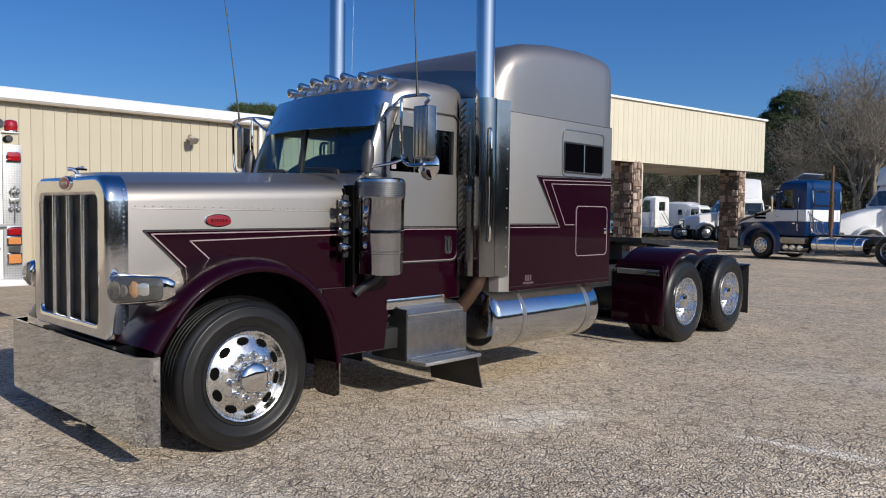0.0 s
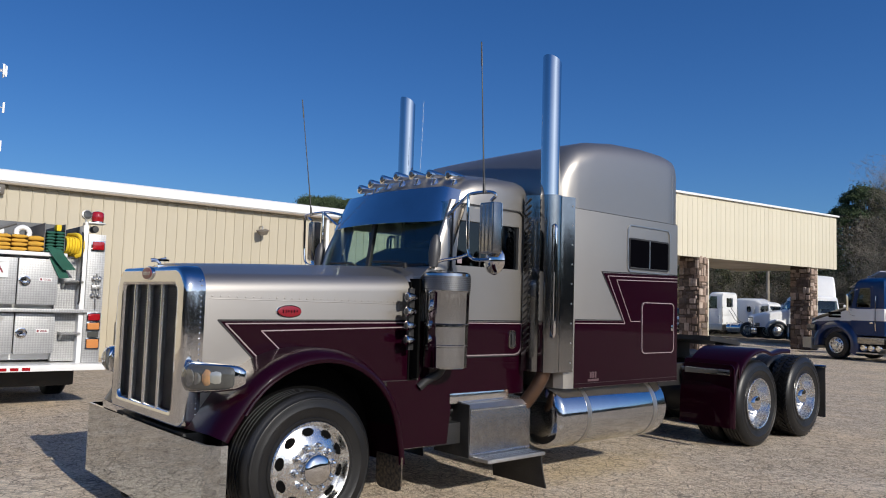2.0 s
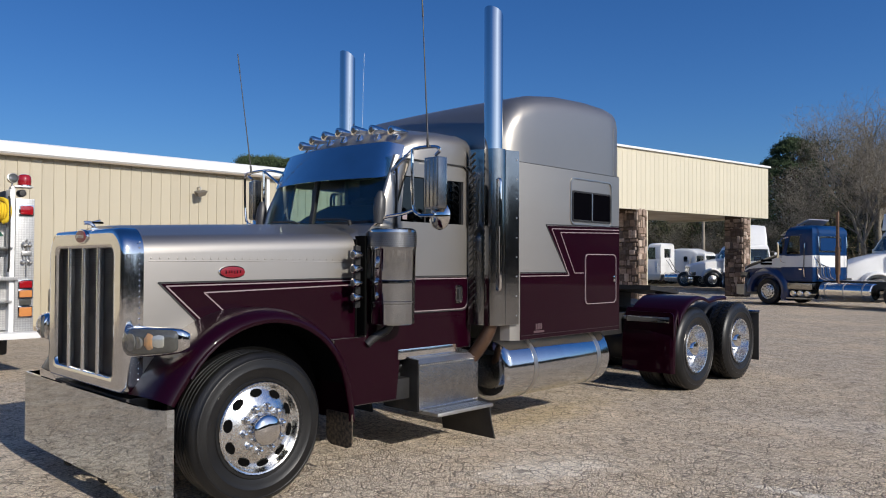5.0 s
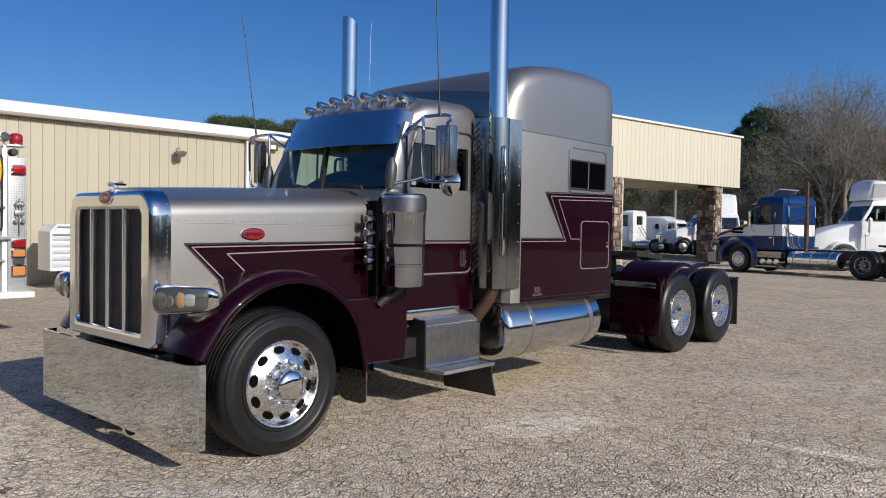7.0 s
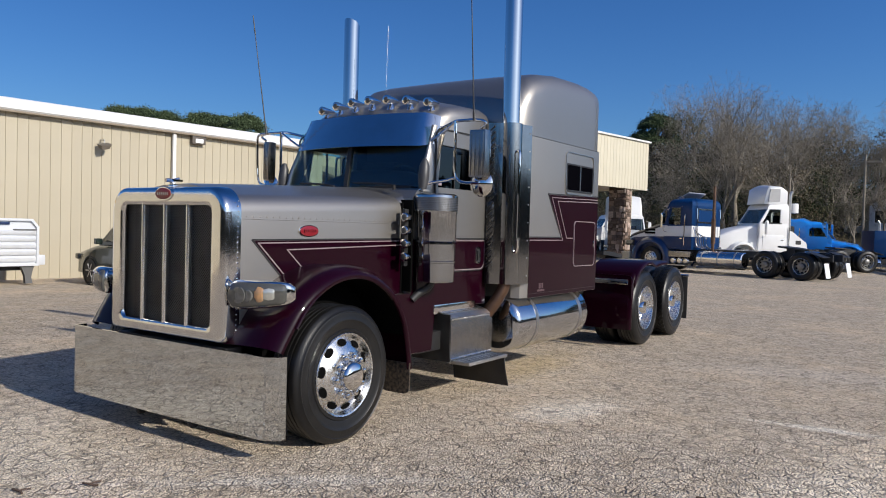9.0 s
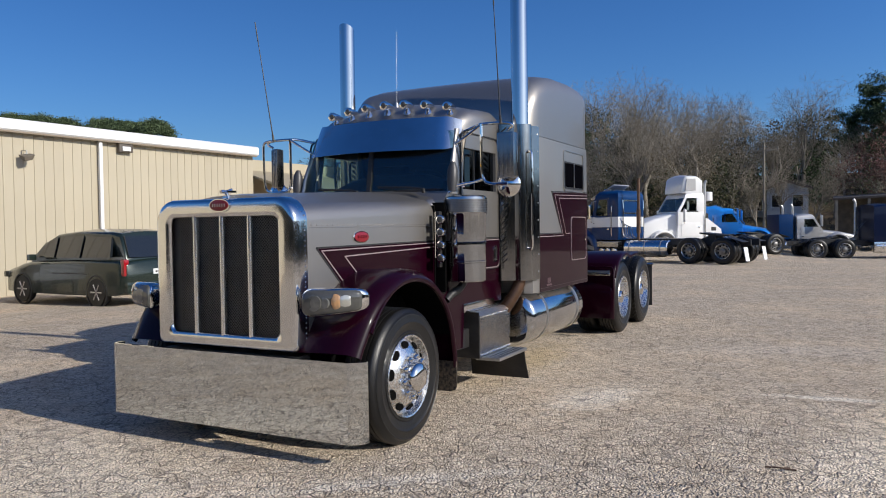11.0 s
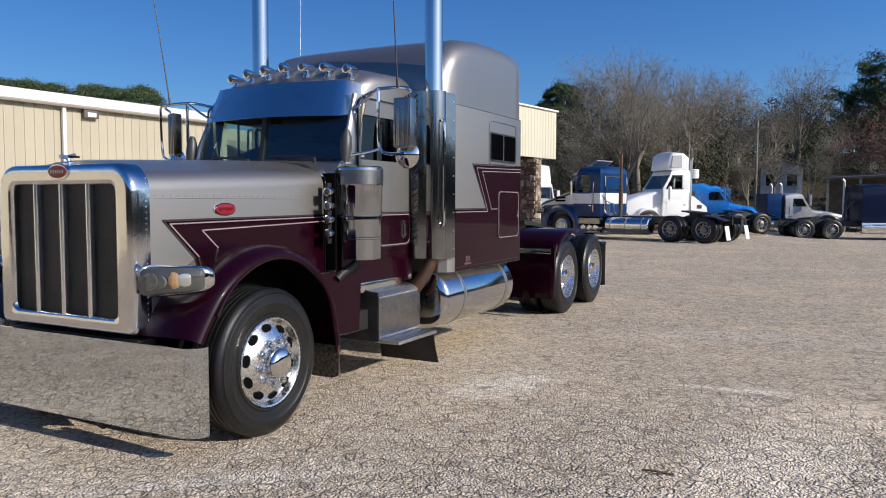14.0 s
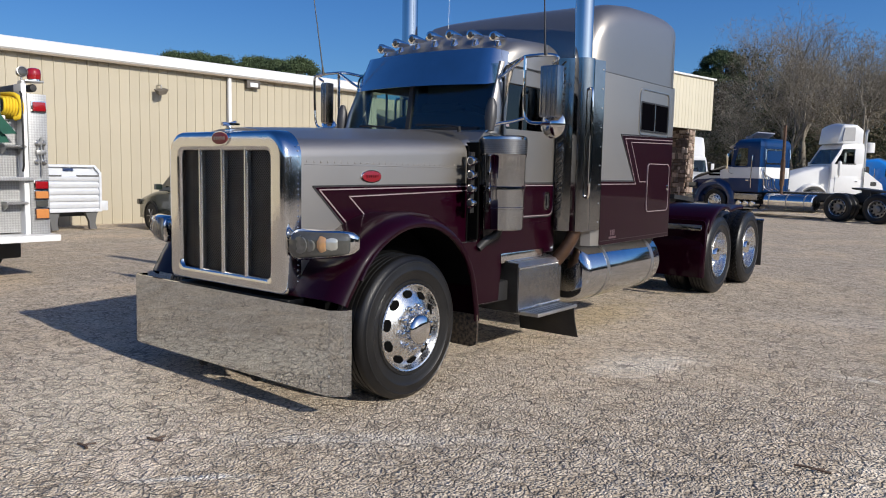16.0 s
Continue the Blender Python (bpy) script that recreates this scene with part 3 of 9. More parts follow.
def make_bumper():
    bm = B()
    line = [(-1.150, 2.60), (-1.150, 2.545), (-1.146, 2.530), (-1.128, 2.498), (-1.115, 2.490), (-0.6, 2.483), (0, 2.480), (0.6, 2.482), (1.055, 2.486), (1.068, 2.492), (1.134, 2.545), (1.142, 2.556), (1.142, 2.60)]
    back = [(-1.130, 2.60), (-1.130, 2.560), (-1.126, 2.548), (-1.115, 2.516), (-1.10, 2.509), (-0.6, 2.503), (0, 2.50), (0.6, 2.502), (1.045, 2.506), (1.06, 2.512), (1.116, 2.557), (1.122, 2.564), (1.122, 2.60)]
    ring = line + back[::-1]
    skin(bm, [[(x, y, z) for x, y in ring] for z in (0.168, 0.70)])
    bumper = part("bumper", bm, BUMPER_CHROME, TRUCK, "deep mirror-polished chrome bumper", smooth=12)
    for s in (1, -1):
        bm = B()
        box(bm, s * 0.36, s * 0.44, 2.51, 3.2, 0.45, 0.68, 0.01)
        part("bumper_bracket", bm, BLACK, bumper)
        bm = B()
        lathe(bm, (s * 0.07, 2.488, 0.60), (0, -1, 0), [(0, 0.006), (0.004, 0.006)], 8)
        part("bolt_hole", bm, BLACK, bumper)
        bm = B()
        tube(bm, [(s * 0.30, 2.62, 0.30), (s * 0.30, 2.58, 0.16), (s * 0.30, 2.54, 0.12), (s * 0.30, 2.51, 0.15), (s * 0.30, 2.53, 0.19)], 0.022, 8, 2)
        part("tow_hook", bm, BLACK, bumper)
    bm = B()
    box(bm, -0.62, 0.62, 2.54, 2.68, 0.60, 0.700, 0.01)
    part("valance", bm, BLACK, bumper)


make_bumper()
WHEEL_Y = 3.215


def arch_line():
    """Wheel-arch edge of the front fender, front to rear: (y, z)."""
    pts = [(2.63, 0.70), (2.665, 0.76)]
    for a in range(150, 8, -8):
        pts.append((3.30 + 0.655 * math.cos(radians(a)), 0.545 + 0.64 * math.sin(radians(a))))
    return pts + [(3.975, 0.52), (3.985, 0.42)]


HAZED_AMBER = material("hazed_amber_lens", (0.40, 0.22, 0.10), 0.16, 0.0, 0.6, (0.24, 0.17, 0.10), 30.0, 0.8)
DISH_HAZE = material("hazed_reflector", (0.19, 0.19, 0.175), 0.10, 0.3, 0.5, (0.10, 0.10, 0.092), 20.0, 0.8)
LAMP_DISH = material("lamp_dish", (0.48, 0.48, 0.43), 0.14, 0.5, 0.6, (0.36, 0.36, 0.32), 20.0, 0.8)


def make_front_fender(s):
    bm = B()
    arch = arch_line()
    rings = []
    for k, (y, z) in enumerate(arch):
        a, b = arch[max(k - 1, 0)], arch[min(k + 1, len(arch) - 1)]
        d = Vector((b[0] - a[0], b[1] - a[1])).normalized()
        n = Vector((-d.y, d.x))
        rear = min(max((y - 3.55) / 0.45, 0), 1)
        front = min(max((2.95 - y) / 0.3, 0), 1)
        crown = 0.080 * (1 - rear) + 0.012 * rear
        inner_x = 0.60 + 0.10 * rear
        sec = []
        for x, h in ((1.075, -0.016), (1.092, -0.012), (1.10, 0.0), (1.098, 0.02), (1.075, 0.042), (1.03, 0.072 - 0.03 * rear), (0.95, crown), (0.82, crown - 0.002), (inner_x, crown - 0.02)):
            hh = min(h, 0.03) if rear > 0.9 else h
            pull = 0.11 * front * max(0.0, (1.1 - x)) * 0.4
            sec.append((s * (x - 0.03 * front), y + n.x * hh - pull, z + n.y * hh))
        rings.append(sec)
    skin(bm, rings, False, False, False)
    bmesh.ops.solidify(bm, geom=bm.faces[:], thickness=0.012)
    bmesh.ops.recalc_face_normals(bm, faces=bm.faces)
    f = part("front_fender", bm, PURPLE, TRUCK, "dark plum wheel fender with rolled lip", smooth=60)
    bm = B()
    tube(bm, [(s * 1.085, y, z - 0.006) for y, z in arch[2:-1]], 0.012, 8, 0)
    part("fender_lip", bm, PURPLE, f)
    # near-black sheets stand in for the deep shade inside the wheel well
    bm = B()
    skin(bm, [[(s * x, y, z) for x in (1.068, 0.66)] for y, z in ((3.30 + (0.652 - 0.006) * math.cos(radians(a)), 0.545 + 0.632 * math.sin(radians(a))) for a in range(150, 8, -8))], False, False, False)
    bmesh.ops.solidify(bm, geom=bm.faces[:], thickness=0.004)
    part("arch_shade_lining", bm, HOLE_DARK, f)
    bm = B()
    prism(bm, [(2.75, 0.30)] + [(3.30 + 0.63 * math.cos(radians(a)), 0.545 + 0.62 * math.sin(radians(a))) for a in range(150, 8, -8)] + [(3.93, 0.30)], "x", s * 0.56, s * 0.742)
    part("inner_shade_liner", bm, HOLE_DARK, f)
    bm = B()
    skin(bm, [[(s * x, y + dy, z) for x, z in ((0.80, 0.47), (0.80, 0.27), (0.82, 0.235), (0.86, 0.22), (1.04, 0.22), (1.085, 0.235), (1.10, 0.27), (1.10, 0.47))] for y, dy in ((3.972, 0.0), (3.972, 0.012))])
    part("mud_flap", bm, MUDDY_RUBBER, f, "mud-splashed black rubber flap")
    # headlamp pod: a blunt rounded shell, its front filled by the lens
    def pod_at(t):
        return 0.714 + 0.352 * t, 2.478 + 0.02 * t + 0.150 * t ** 3

    def pod_ring(t, w, deep, grow, lift):
        x, y = pod_at(t)
        zc, hh = 1.072 + 0.020 * t, (0.095 - 0.020 * t) * w + grow
        return [(s * x, y + lift + dy * deep, zc + hh * dz) for dy, dz in ((0.0, 0.62), (0.012, 0.88), (0.04, 1.0), (0.09, 0.98), (0.14, 0.75), (0.14, -0.75), (0.09, -0.98), (0.04, -1.0), (0.012, -0.88), (0.0, -0.62))]

    bm = B()
    skin(bm, [pod_ring(t, w, d, 0.007, 0.010) for t, w, d in ((-0.035, 0.45, 0.7), (-0.02, 0.72, 0.9), (0.03, 0.92, 1.0), (0.15, 1.0, 1.0), (0.5, 1.0, 1.0), (0.75, 0.99, 0.9), (0.90, 0.93, 0.65), (0.98, 0.84, 0.5), (1.03, 0.62, 0.4), (1.045, 0.38, 0.3))])
    lamp = part("headlight", bm, CHROME, f, "chrome headlight pod with hazed lens and amber signal", smooth=60)
    bm = B()
    rows = []
    for t, w in ((0.0, 0.62), (0.02, 0.84), (0.08, 0.97), (0.2, 1.0), (0.45, 1.0), (0.75, 1.0), (0.92, 0.97), (0.975, 0.86), (1.0, 0.6)):
        x, y = pod_at(t)
        hh = (0.093 - 0.020 * t) * w
        rows.append([(s * x, y + dy, 1.072 + 0.020 * t + hh * dz) for dy, dz in ((0.05, 1.02), (0.012, 0.93), (-0.002, 0.72), (-0.009, 0.3), (-0.009, -0.3), (-0.002, -0.72), (0.012, -0.93), (0.05, -1.02))])
    skin(bm, rows)
    part("lens", bm, LENS, lamp, "hazed clear lens", smooth=60)
    bm = B()
    rows = []
    for t, q in ((0.60, 0.7), (0.62, 0.98), (0.66, 1.0), (0.70, 0.98), (0.73, 0.9)):
        x, y = pod_at(t)
        rows.append([(s * x, y + dy - 0.001, 1.087 + 0.052 * q * dz) for dy, dz in ((0.004, 1.0), (-0.0105, 0.55), (-0.0105, -0.55), (0.004, -1.0))])
    skin(bm, rows)
    part("turn_signal", bm, HAZED_AMBER, lamp, "amber turn signal", smooth=60)
    bm = B()
    rows = []
    for t, q in ((0.735, 0.9), (0.75, 1.0), (0.80, 1.0), (0.86, 0.9), (0.88, 0.7)):
        x, y = pod_at(t)
        rows.append([(s * x, y + dy - 0.001, 1.090 + 0.05 * q * dz) for dy, dz in ((0.004, 1.0), (-0.0105, 0.5), (-0.0105, -0.5), (0.004, -1.0))])
    skin(bm, rows)
    part("side_marker", bm, LAMP_DISH, lamp, "pale clear side marker", smooth=60)
    for t, r in ((0.26, 0.056), (0.45, 0.040)):
        x, y = pod_at(t)
        bm = B()
        lathe(bm, (s * x, y - 0.003, 1.078), (s * 0.08, -1, 0), [(-0.02, r), (0.0045, r * 0.97), (0.0062, r * 0.80), (0.0070, r * 0.45), (0.0072, r * 0.1)], 24)
        part("bulb_dish", bm, DISH_HAZE, lamp)


for side in (1, -1):
    make_front_fender(side)


def make_tyre_mesh(radius, width, tread):
    """A tyre round the x axis, its outer face at x = 0, with ribs or lugs."""
    w = width
    prof = [(-0.012, 0.292), (0.004, 0.305), (0.006, 0.322), (-0.001, 0.328), (0.001, 0.334), (0.008, 0.36), (0.0125, 0.388), (0.0155, 0.392), (0.0155, 0.398), (0.0135, 0.402), (0.012, 0.43), (0.0095, 0.444), (0.0125, 0.448), (0.0105, 0.454), (0.002, radius - 0.036), (-0.006, radius - 0.025), (-0.022, radius - 0.006)]
    groove = []
    ribs = 5
    for k in range(ribs):
        a, b = 0.03 + (w - 0.06) * k / ribs, 0.03 + (w - 0.06) * (k + 1) / ribs
        groove += [(-a - 0.004, radius), (-b + 0.006, radius), (-b + 0.003, radius - 0.012), (-b - 0.001, radius - 0.012)]
    prof += groove[:-2] + [(-w + 0.022, radius - 0.006), (-w + 0.006, radius - 0.03), (-w - 0.01, 0.42), (-w + 0.01, 0.31), (-w + 0.03, 0.292)]
    bm = B()
    lathe(bm, (0, 0, 0), (1, 0, 0), prof, 56, False, False)
    if tread == "lug":
        for k in range(44):
            a = 2 * math.pi * k / 44
            for x, sk in ((-0.045, 0.05), (-0.105, -0.05), (-0.165, 0.05), (-0.225, -0.05)):
                ring = []
                for rr in (radius - 0.004, radius + 0.013):
                    ring.append([(x + dx, rr * math.cos(a + da), rr * math.sin(a + da)) for dx, da in ((-0.024, -0.042 + sk), (0.024, -0.042 - sk), (0.024, 0.042 - sk), (-0.024, 0.042 + sk))])
                skin(bm, ring)
    return bm


def make_steer_wheel(parent, at, name="front_wheel"):
    """Outer face towards +x of its own frame."""
    w = part(name, make_tyre_mesh(0.494, 0.26, "rib"), RUBBER, parent, "black highway tyre on a polished ten-hole rim", at)
    bm = B()
    n, holes = 80, 10
    prof = [(0.005, 0.300), (0.010, 0.296), (0.006, 0.286), (-0.02, 0.278), (-0.034, 0.268), (-0.030, 0.255), (-0.018, 0.235), (-0.006, 0.215), (0.006, 0.19), (0.018, 0.165), (0.022, 0.15), (0.022, 0.02)]
    lathe(bm, (0, 0, 0), (1, 0, 0), prof, n, False, True)
    r = part("rim", bm, RIM_METAL, w, "polished aluminium disc wheel")
    for k in range(holes):
        a = 2 * math.pi * (k + 0.5) / holes
        bm = B()
        c = Vector((-0.012, 0.234 * math.cos(a), 0.234 * math.sin(a)))
        u, v = Vector((0, -math.sin(a), math.cos(a))), Vector((0, math.cos(a), math.sin(a)))
        skin(bm, [[c + Vector((d, 0, 0)) + 0.042 * f * math.cos(q) * u + 0.024 * f * math.sin(q) * v + Vector((-0.55 * 0.022 * f * math.sin(q), 0, 0)) for q in [2 * math.pi * j / 16 for j in range(16)]]
                  for d, f in ((-0.02, 0.9), (0.0035, 1.0))])
        part("hand_hole", bm, HOLE_DARK, r)
    for k in range(10):
        a = 2 * math.pi * k / 10
        bm = B()
        c = (0.018, 0.143 * math.cos(a), 0.143 * math.sin(a))
        lathe(bm, c, (1, 0, 0), [(0, 0.029), (0.005, 0.029), (0.008, 0.0235), (0.034, 0.022), (0.046, 0.016), (0.050, 0.005)], 14)
        part("nut_cover", bm, CHROME, r)
    bm = B()
    lathe(bm, (0, 0, 0), (1, 0, 0), [(0.015, 0.108), (0.03, 0.106), (0.075, 0.103), (0.092, 0.097), (0.103, 0.084), (0.112, 0.062), (0.117, 0.035), (0.119, 0.008)], 40)
    part("hub_cover", bm, CHROME, r, "chrome domed hub cover")
    return w


def make_drive_wheel(parent, at, tread, name="rear_wheel"):
    w = part(name, make_tyre_mesh(0.515, 0.265, tread), RUBBER, parent, "black drive tyre on a deep polished rim", at)
    bm = B()
    prof = [(0.005, 0.300), (0.010, 0.296), (0.006, 0.284), (-0.03, 0.274), (-0.10, 0.262), (-0.125, 0.25), (-0.135, 0.225), (-0.13, 0.20), (-0.125, 0.17), (-0.125, 0.02)]
    lathe(bm, (0, 0, 0), (1, 0, 0), prof, 56, False, True)
    r = part("rim", bm, RIM_METAL, w, "deep-dish polished rim")
    nut = finish(lathe(B(), (0, 0, 0), (1, 0, 0), [(0, 0.022), (0.03, 0.017), (0.042, 0.012), (0.045, 0.004)], 10), "nut_cover", CHROME)
    for k in range(10):
        a = 2 * math.pi * k / 10
        ob = new("nut_cover", nut)
        ob.parent, ob.location = r, (-0.127, 0.143 * math.cos(a), 0.143 * math.sin(a))
    bm = B()
    lathe(bm, (0, 0, 0), (1, 0, 0), [(-0.128, 0.115), (-0.10, 0.108), (-0.03, 0.095), (-0.01, 0.08), (0.0, 0.03)], 28)
    part("hub_cover", bm, CHROME, r, "chrome hub cover")
    bm = make_tyre_mesh(0.512, 0.265, "rib")
    bmesh.ops.translate(bm, verts=bm.verts, vec=(-0.33, 0, 0))
    part("inner_tyre", bm, RUBBER, w)
    return w


def side_pose(s, x, y, z, spin=0):
    m = Matrix.Translation((s * x, y, z)) @ (Matrix.Rotation(math.pi, 4, "Z") if s < 0 else Matrix.Identity(4))
    return m @ Matrix.Rotation(radians(spin), 4, "X")


for side in (1, -1):
    make_steer_wheel(TRUCK, side_pose(side, 1.088, WHEEL_Y + 0.006, 0.488, 7))
    make_drive_wheel(TRUCK, side_pose(side, 1.095, 9.48, 0.513), "rib")
    make_drive_wheel(TRUCK, side_pose(side, 1.095, 10.78, 0.524), "lug")


def make_chassis():
    for s in (1, -1):
        bm = B()
        box(bm, s * 0.36, s * 0.44, 2.7, 11.5, 0.70, 0.96, 0.008)
        part("frame_rail", bm, BLACK, TRUCK, "black steel frame rail")
    for y in (WHEEL_Y, 9.48, 10.78):
        bm = B()
        rod(bm, (-0.85, y, 0.52), (0.85, y, 0.52), 0.07)
        if y > 5:
            lathe(bm, (0, y - 0.2, 0.52), (0, 1, 0), [(0, 0.08), (0.08, 0.2), (0.2, 0.23), (0.32, 0.18), (0.4, 0.1)], 20)
        part("axle", bm, BLACK, TRUCK)
    for y in (5.2, 7.75, 8.6, 10.1, 11.35):
        bm = B()
        box(bm, -0.36, 0.36, y - 0.05, y + 0.05, 0.72, 0.94)
        part("cross_member", bm, BLACK, TRUCK)
    bm = B()
    box(bm, -0.4, 0.4, 3.0, 4.9, 0.40, 1.2, 0.05)
    part("engine", bm, BLACK, TRUCK)
    # fifth wheel
    bm = B()
    pts = [(-0.42, 9.55), (0.42, 9.55), (0.48, 9.8), (0.46, 10.2), (0.28, 10.62), (0.10, 10.62), (0.04, 10.25), (-0.04, 10.25), (-0.10, 10.62), (-0.28, 10.62), (-0.46, 10.2), (-0.48, 9.8)]
    skin(bm, [[(x, y, z + (10.1 - y) * 0.10) for x, y in pts] for z in (1.17, 1.23)])
    fw = part("fifth_wheel", bm, BLACK, TRUCK, "greasy black fifth-wheel plate")
    for s in (1, -1):
        bm = B()
        box(bm, s * 0.30, s * 0.42, 9.9, 10.3, 0.95, 1.19, 0.01)
        part("pedestal", bm, BLACK, fw)
    bm = B()
    box(bm, -0.42, 0.42, 7.7, 8.75, 0.965, 0.985)
    part("deck_plate", bm, TREAD_PLATE, TRUCK, "tread-plate deck behind the sleeper")
    for x, z in ((-0.2, 1.3), (0.0, 1.4), (0.2, 1.3)):
        bm = B()
        tube(bm, [(x, 7.64, z + 0.2), (x + 0.03, 7.9, z - 0.05), (x - 0.05, 8.15, z - 0.25), (x, 8.4, 1.0)], 0.016, 8)
        part("air_hose", bm, BLACK, TRUCK)


make_chassis()


def make_rear_fender(s):
    bm = B()
    line = [(8.80, 0.27), (8.815, 0.62), (8.84, 0.86), (8.90, 1.0)]
    for a in range(150, 60, -12):
        line.append((9.48 + 0.64 * math.cos(radians(a)), 0.54 + 0.61 * math.sin(radians(a))))
    line += [(10.0, 1.13), (10.25, 1.13)]
    rings = []
    for k, (y, z) in enumerate(line):
        a, b = line[max(k - 1, 0)], line[min(k + 1, len(line) - 1)]
        d = Vector((b[0] - a[0], b[1] - a[1])).normalized()
        n = Vector((-d.y, d.x))
        rings.append([(s * x, y + n.x * h, z + n.y * h) for x, h in ((1.135, -0.03), (1.14, 0.0), (1.125, 0.018), (1.08, 0.025), (0.8, 0.03), (0.46, 0.03))])
    skin(bm, rings, False, False, False)
    bmesh.ops.solidify(bm, geom=bm.faces[:], thickness=0.01)
    bmesh.ops.recalc_face_normals(bm, faces=bm.faces)
    f = part("rear_fender", bm, PURPLE, TRUCK, "dark plum half fender over the drive wheels", smooth=50)
    bm = B()
    prism(bm, rounded(0.50 if s > 0 else -1.13, 1.13 if s > 0 else -0.50, 0.29, 0.99, 0.05, 4), "y", 8.80, 8.815)
    part("front_panel", bm, PURPLE, f, "plum fender front panel")
    bm = B()
    box(bm, s * 0.52, s * 1.09, 8.775, 8.805, 0.865, 0.935, 0.01)
    part("light_bar", bm, CHROME, f, "chrome marker-light bar")
    for y, z0, z1 in ((8.85, 0.9, 0.9), (10.1, 1.0, 1.1)):
        bm = B()
        rod(bm, (s * 0.44, y, z0), (s * 0.8, y, z1), 0.03)
        part("fender_bracket", bm, DULL_METAL, f)
    bm = B()
    box(bm, s * 0.55, s * 1.10, 11.42, 11.435, 0.20, 0.88, 0.004)
    part("mud_flap", bm, BLACK_RUBBER, TRUCK, "black rubber mud flap")
    bm = B()
    rod(bm, (s * 0.40, 11.41, 0.89), (s * 1.12, 11.41, 0.89), 0.02)
    part("flap_hanger", bm, CHROME, TRUCK)


for side in (1, -1):
    make_rear_fender(side)


def make_cab():
    s_y0, s_y1 = 4.33, 5.56
    # lower cab
    bm = B()
    prism(bm, [(s_y0, 0.98), (4.02, 0.98), (4.02, 0.46), (4.66, 0.46), (4.70, 0.82), (s_y1, 0.82), (s_y1, 1.885), (4.42, 1.885), (s_y0, 1.80)], "x", -0.82, 0.82)
    body = part("cab_body", bm, SILVER, TRUCK, "pewter over plum cab body")
    for s in (1, -1):
        bm = B()
        prism(bm, [(4.335, 0.985), (4.025, 0.985), (4.025, 0.465), (4.655, 0.465), (4.695, 0.825), (s_y1 - 0.004, 0.825), (s_y1 - 0.004, 1.445), (4.335, 1.445)], "x", s * 0.815, s * 0.828)
        part("lower_panel", bm, PURPLE, body, "dark plum lower cab panel")
        bm = B()
        prism(bm, [(4.34, 0.99), (4.03, 0.99), (4.03, 1.442), (4.34, 1.442)], "x", s * 0.60, s * 0.70)
        part("cowl_side", bm, PURPLE, body)
        # door
        bm = B()
        outer = rounded(4.63, 5.51, 1.15, 2.43, 0.09, 6)
        prism(bm, [(4.64, 1.448), (5.51, 1.448), (5.51, 1.885), (4.66, 1.885)], "x", s * 0.822, s * 0.836)
        door = part("door", bm, SILVER, body, "cab door in pewter and plum with pale edge line")
        bm = B()
        pts = [(4.64, 1.442), (4.64, 1.155), (5.43, 1.155), (5.47, 1.165), (5.5, 1.195), (5.51, 1.235), (5.51, 1.442)]
        prism(bm, pts, "x", s * 0.822, s * 0.838)
        part("door_lower", bm, PURPLE, door, "plum lower door skin")
        bm = B()
        stripe(bm, [(4.66, 1.165), (5.42, 1.165), (5.465, 1.175), (5.492, 1.205), (5.50, 1.245), (5.50, 1.43)], lambda y: s * 0.838, 0.008)
        stripe(bm, [(4.36, 1.435), (5.55, 1.435)], lambda y: s * 0.836, 0.008)
        part("pinstripe", bm, PLUM_STRIPE, door)
        bm = B()
        stripe(bm, [(4.36, 1.456), (5.55, 1.456)], lambda y: s * 0.836, 0.010)
        part("pinstripe", bm, BLACK, door)
        bm = B()
        frame_prism(bm, rounded(4.635, 5.515, 1.15, 2.435, 0.085, 6), rounded(4.645, 5.505, 1.16, 2.425, 0.08, 6), "x", s * 0.826, s * 0.842)
        part("door_gap", bm, BLACK, door)
        bm = B()
        frame_prism(bm, rounded(5.335, 5.425, 1.215, 1.375, 0.03, 4), rounded(5.348, 5.412, 1.228, 1.362, 0.022, 4), "x", s * 0.836, s * 0.848)
        h = part("door_handle", bm, CHROME, door, "chrome recessed handle")
        bm = B()
        box(bm, s * 0.836, s * 0.842, 5.35, 5.41, 1.23, 1.36)
        box(bm, s * 0.838, s * 0.856, 5.365, 5.38, 1.25, 1.34, 0.005)
        part("latch", bm, BLACK, h)
        bm = B()
        for k in range(22):
            lathe(bm, (s * 0.827, 4.7 + k * 0.038, 1.105), (s, 0, 0), [(0, 0.006), (0.004, 0.004)], 6)
        tagged(part("rivet_row", bm, PURPLE, body), kind="stuff")
        # window frame of the door and glass
        bm = B()
        outer = [(4.60, 1.885), (5.51, 1.885), (5.51, 2.43), (4.80, 2.43)]
        inner = [(4.695, 1.91), (5.455, 1.91), (5.455, 2.29), (4.735, 2.29)]
        frame_prism(bm, outer, inner, "x", s * 0.765, s * 0.825)
        part("window_frame", bm, SILVER, door)
        bm = B()
        prism(bm, [(4.68, 1.90), (5.47, 1.90), (5.47, 2.30), (4.72, 2.30)], "x", s * 0.79, s * 0.797)
        pane = part("side_window", bm, DARK_GLASS if s > 0 else GLASS, door, "dark tinted side glass")
        bm = B()
        box(bm, s * 0.786, s * 0.802, 4.99, 5.005, 1.90, 2.30)
        part("window_bar", bm, BLACK, pane)
        bm = B()
        box(bm, s * 0.798, s * 0.800, 4.74, 4.79, 1.93, 1.975)
        part("sticker", bm, PLUM_STRIPE, pane, "small white sticker")
        bm = B()
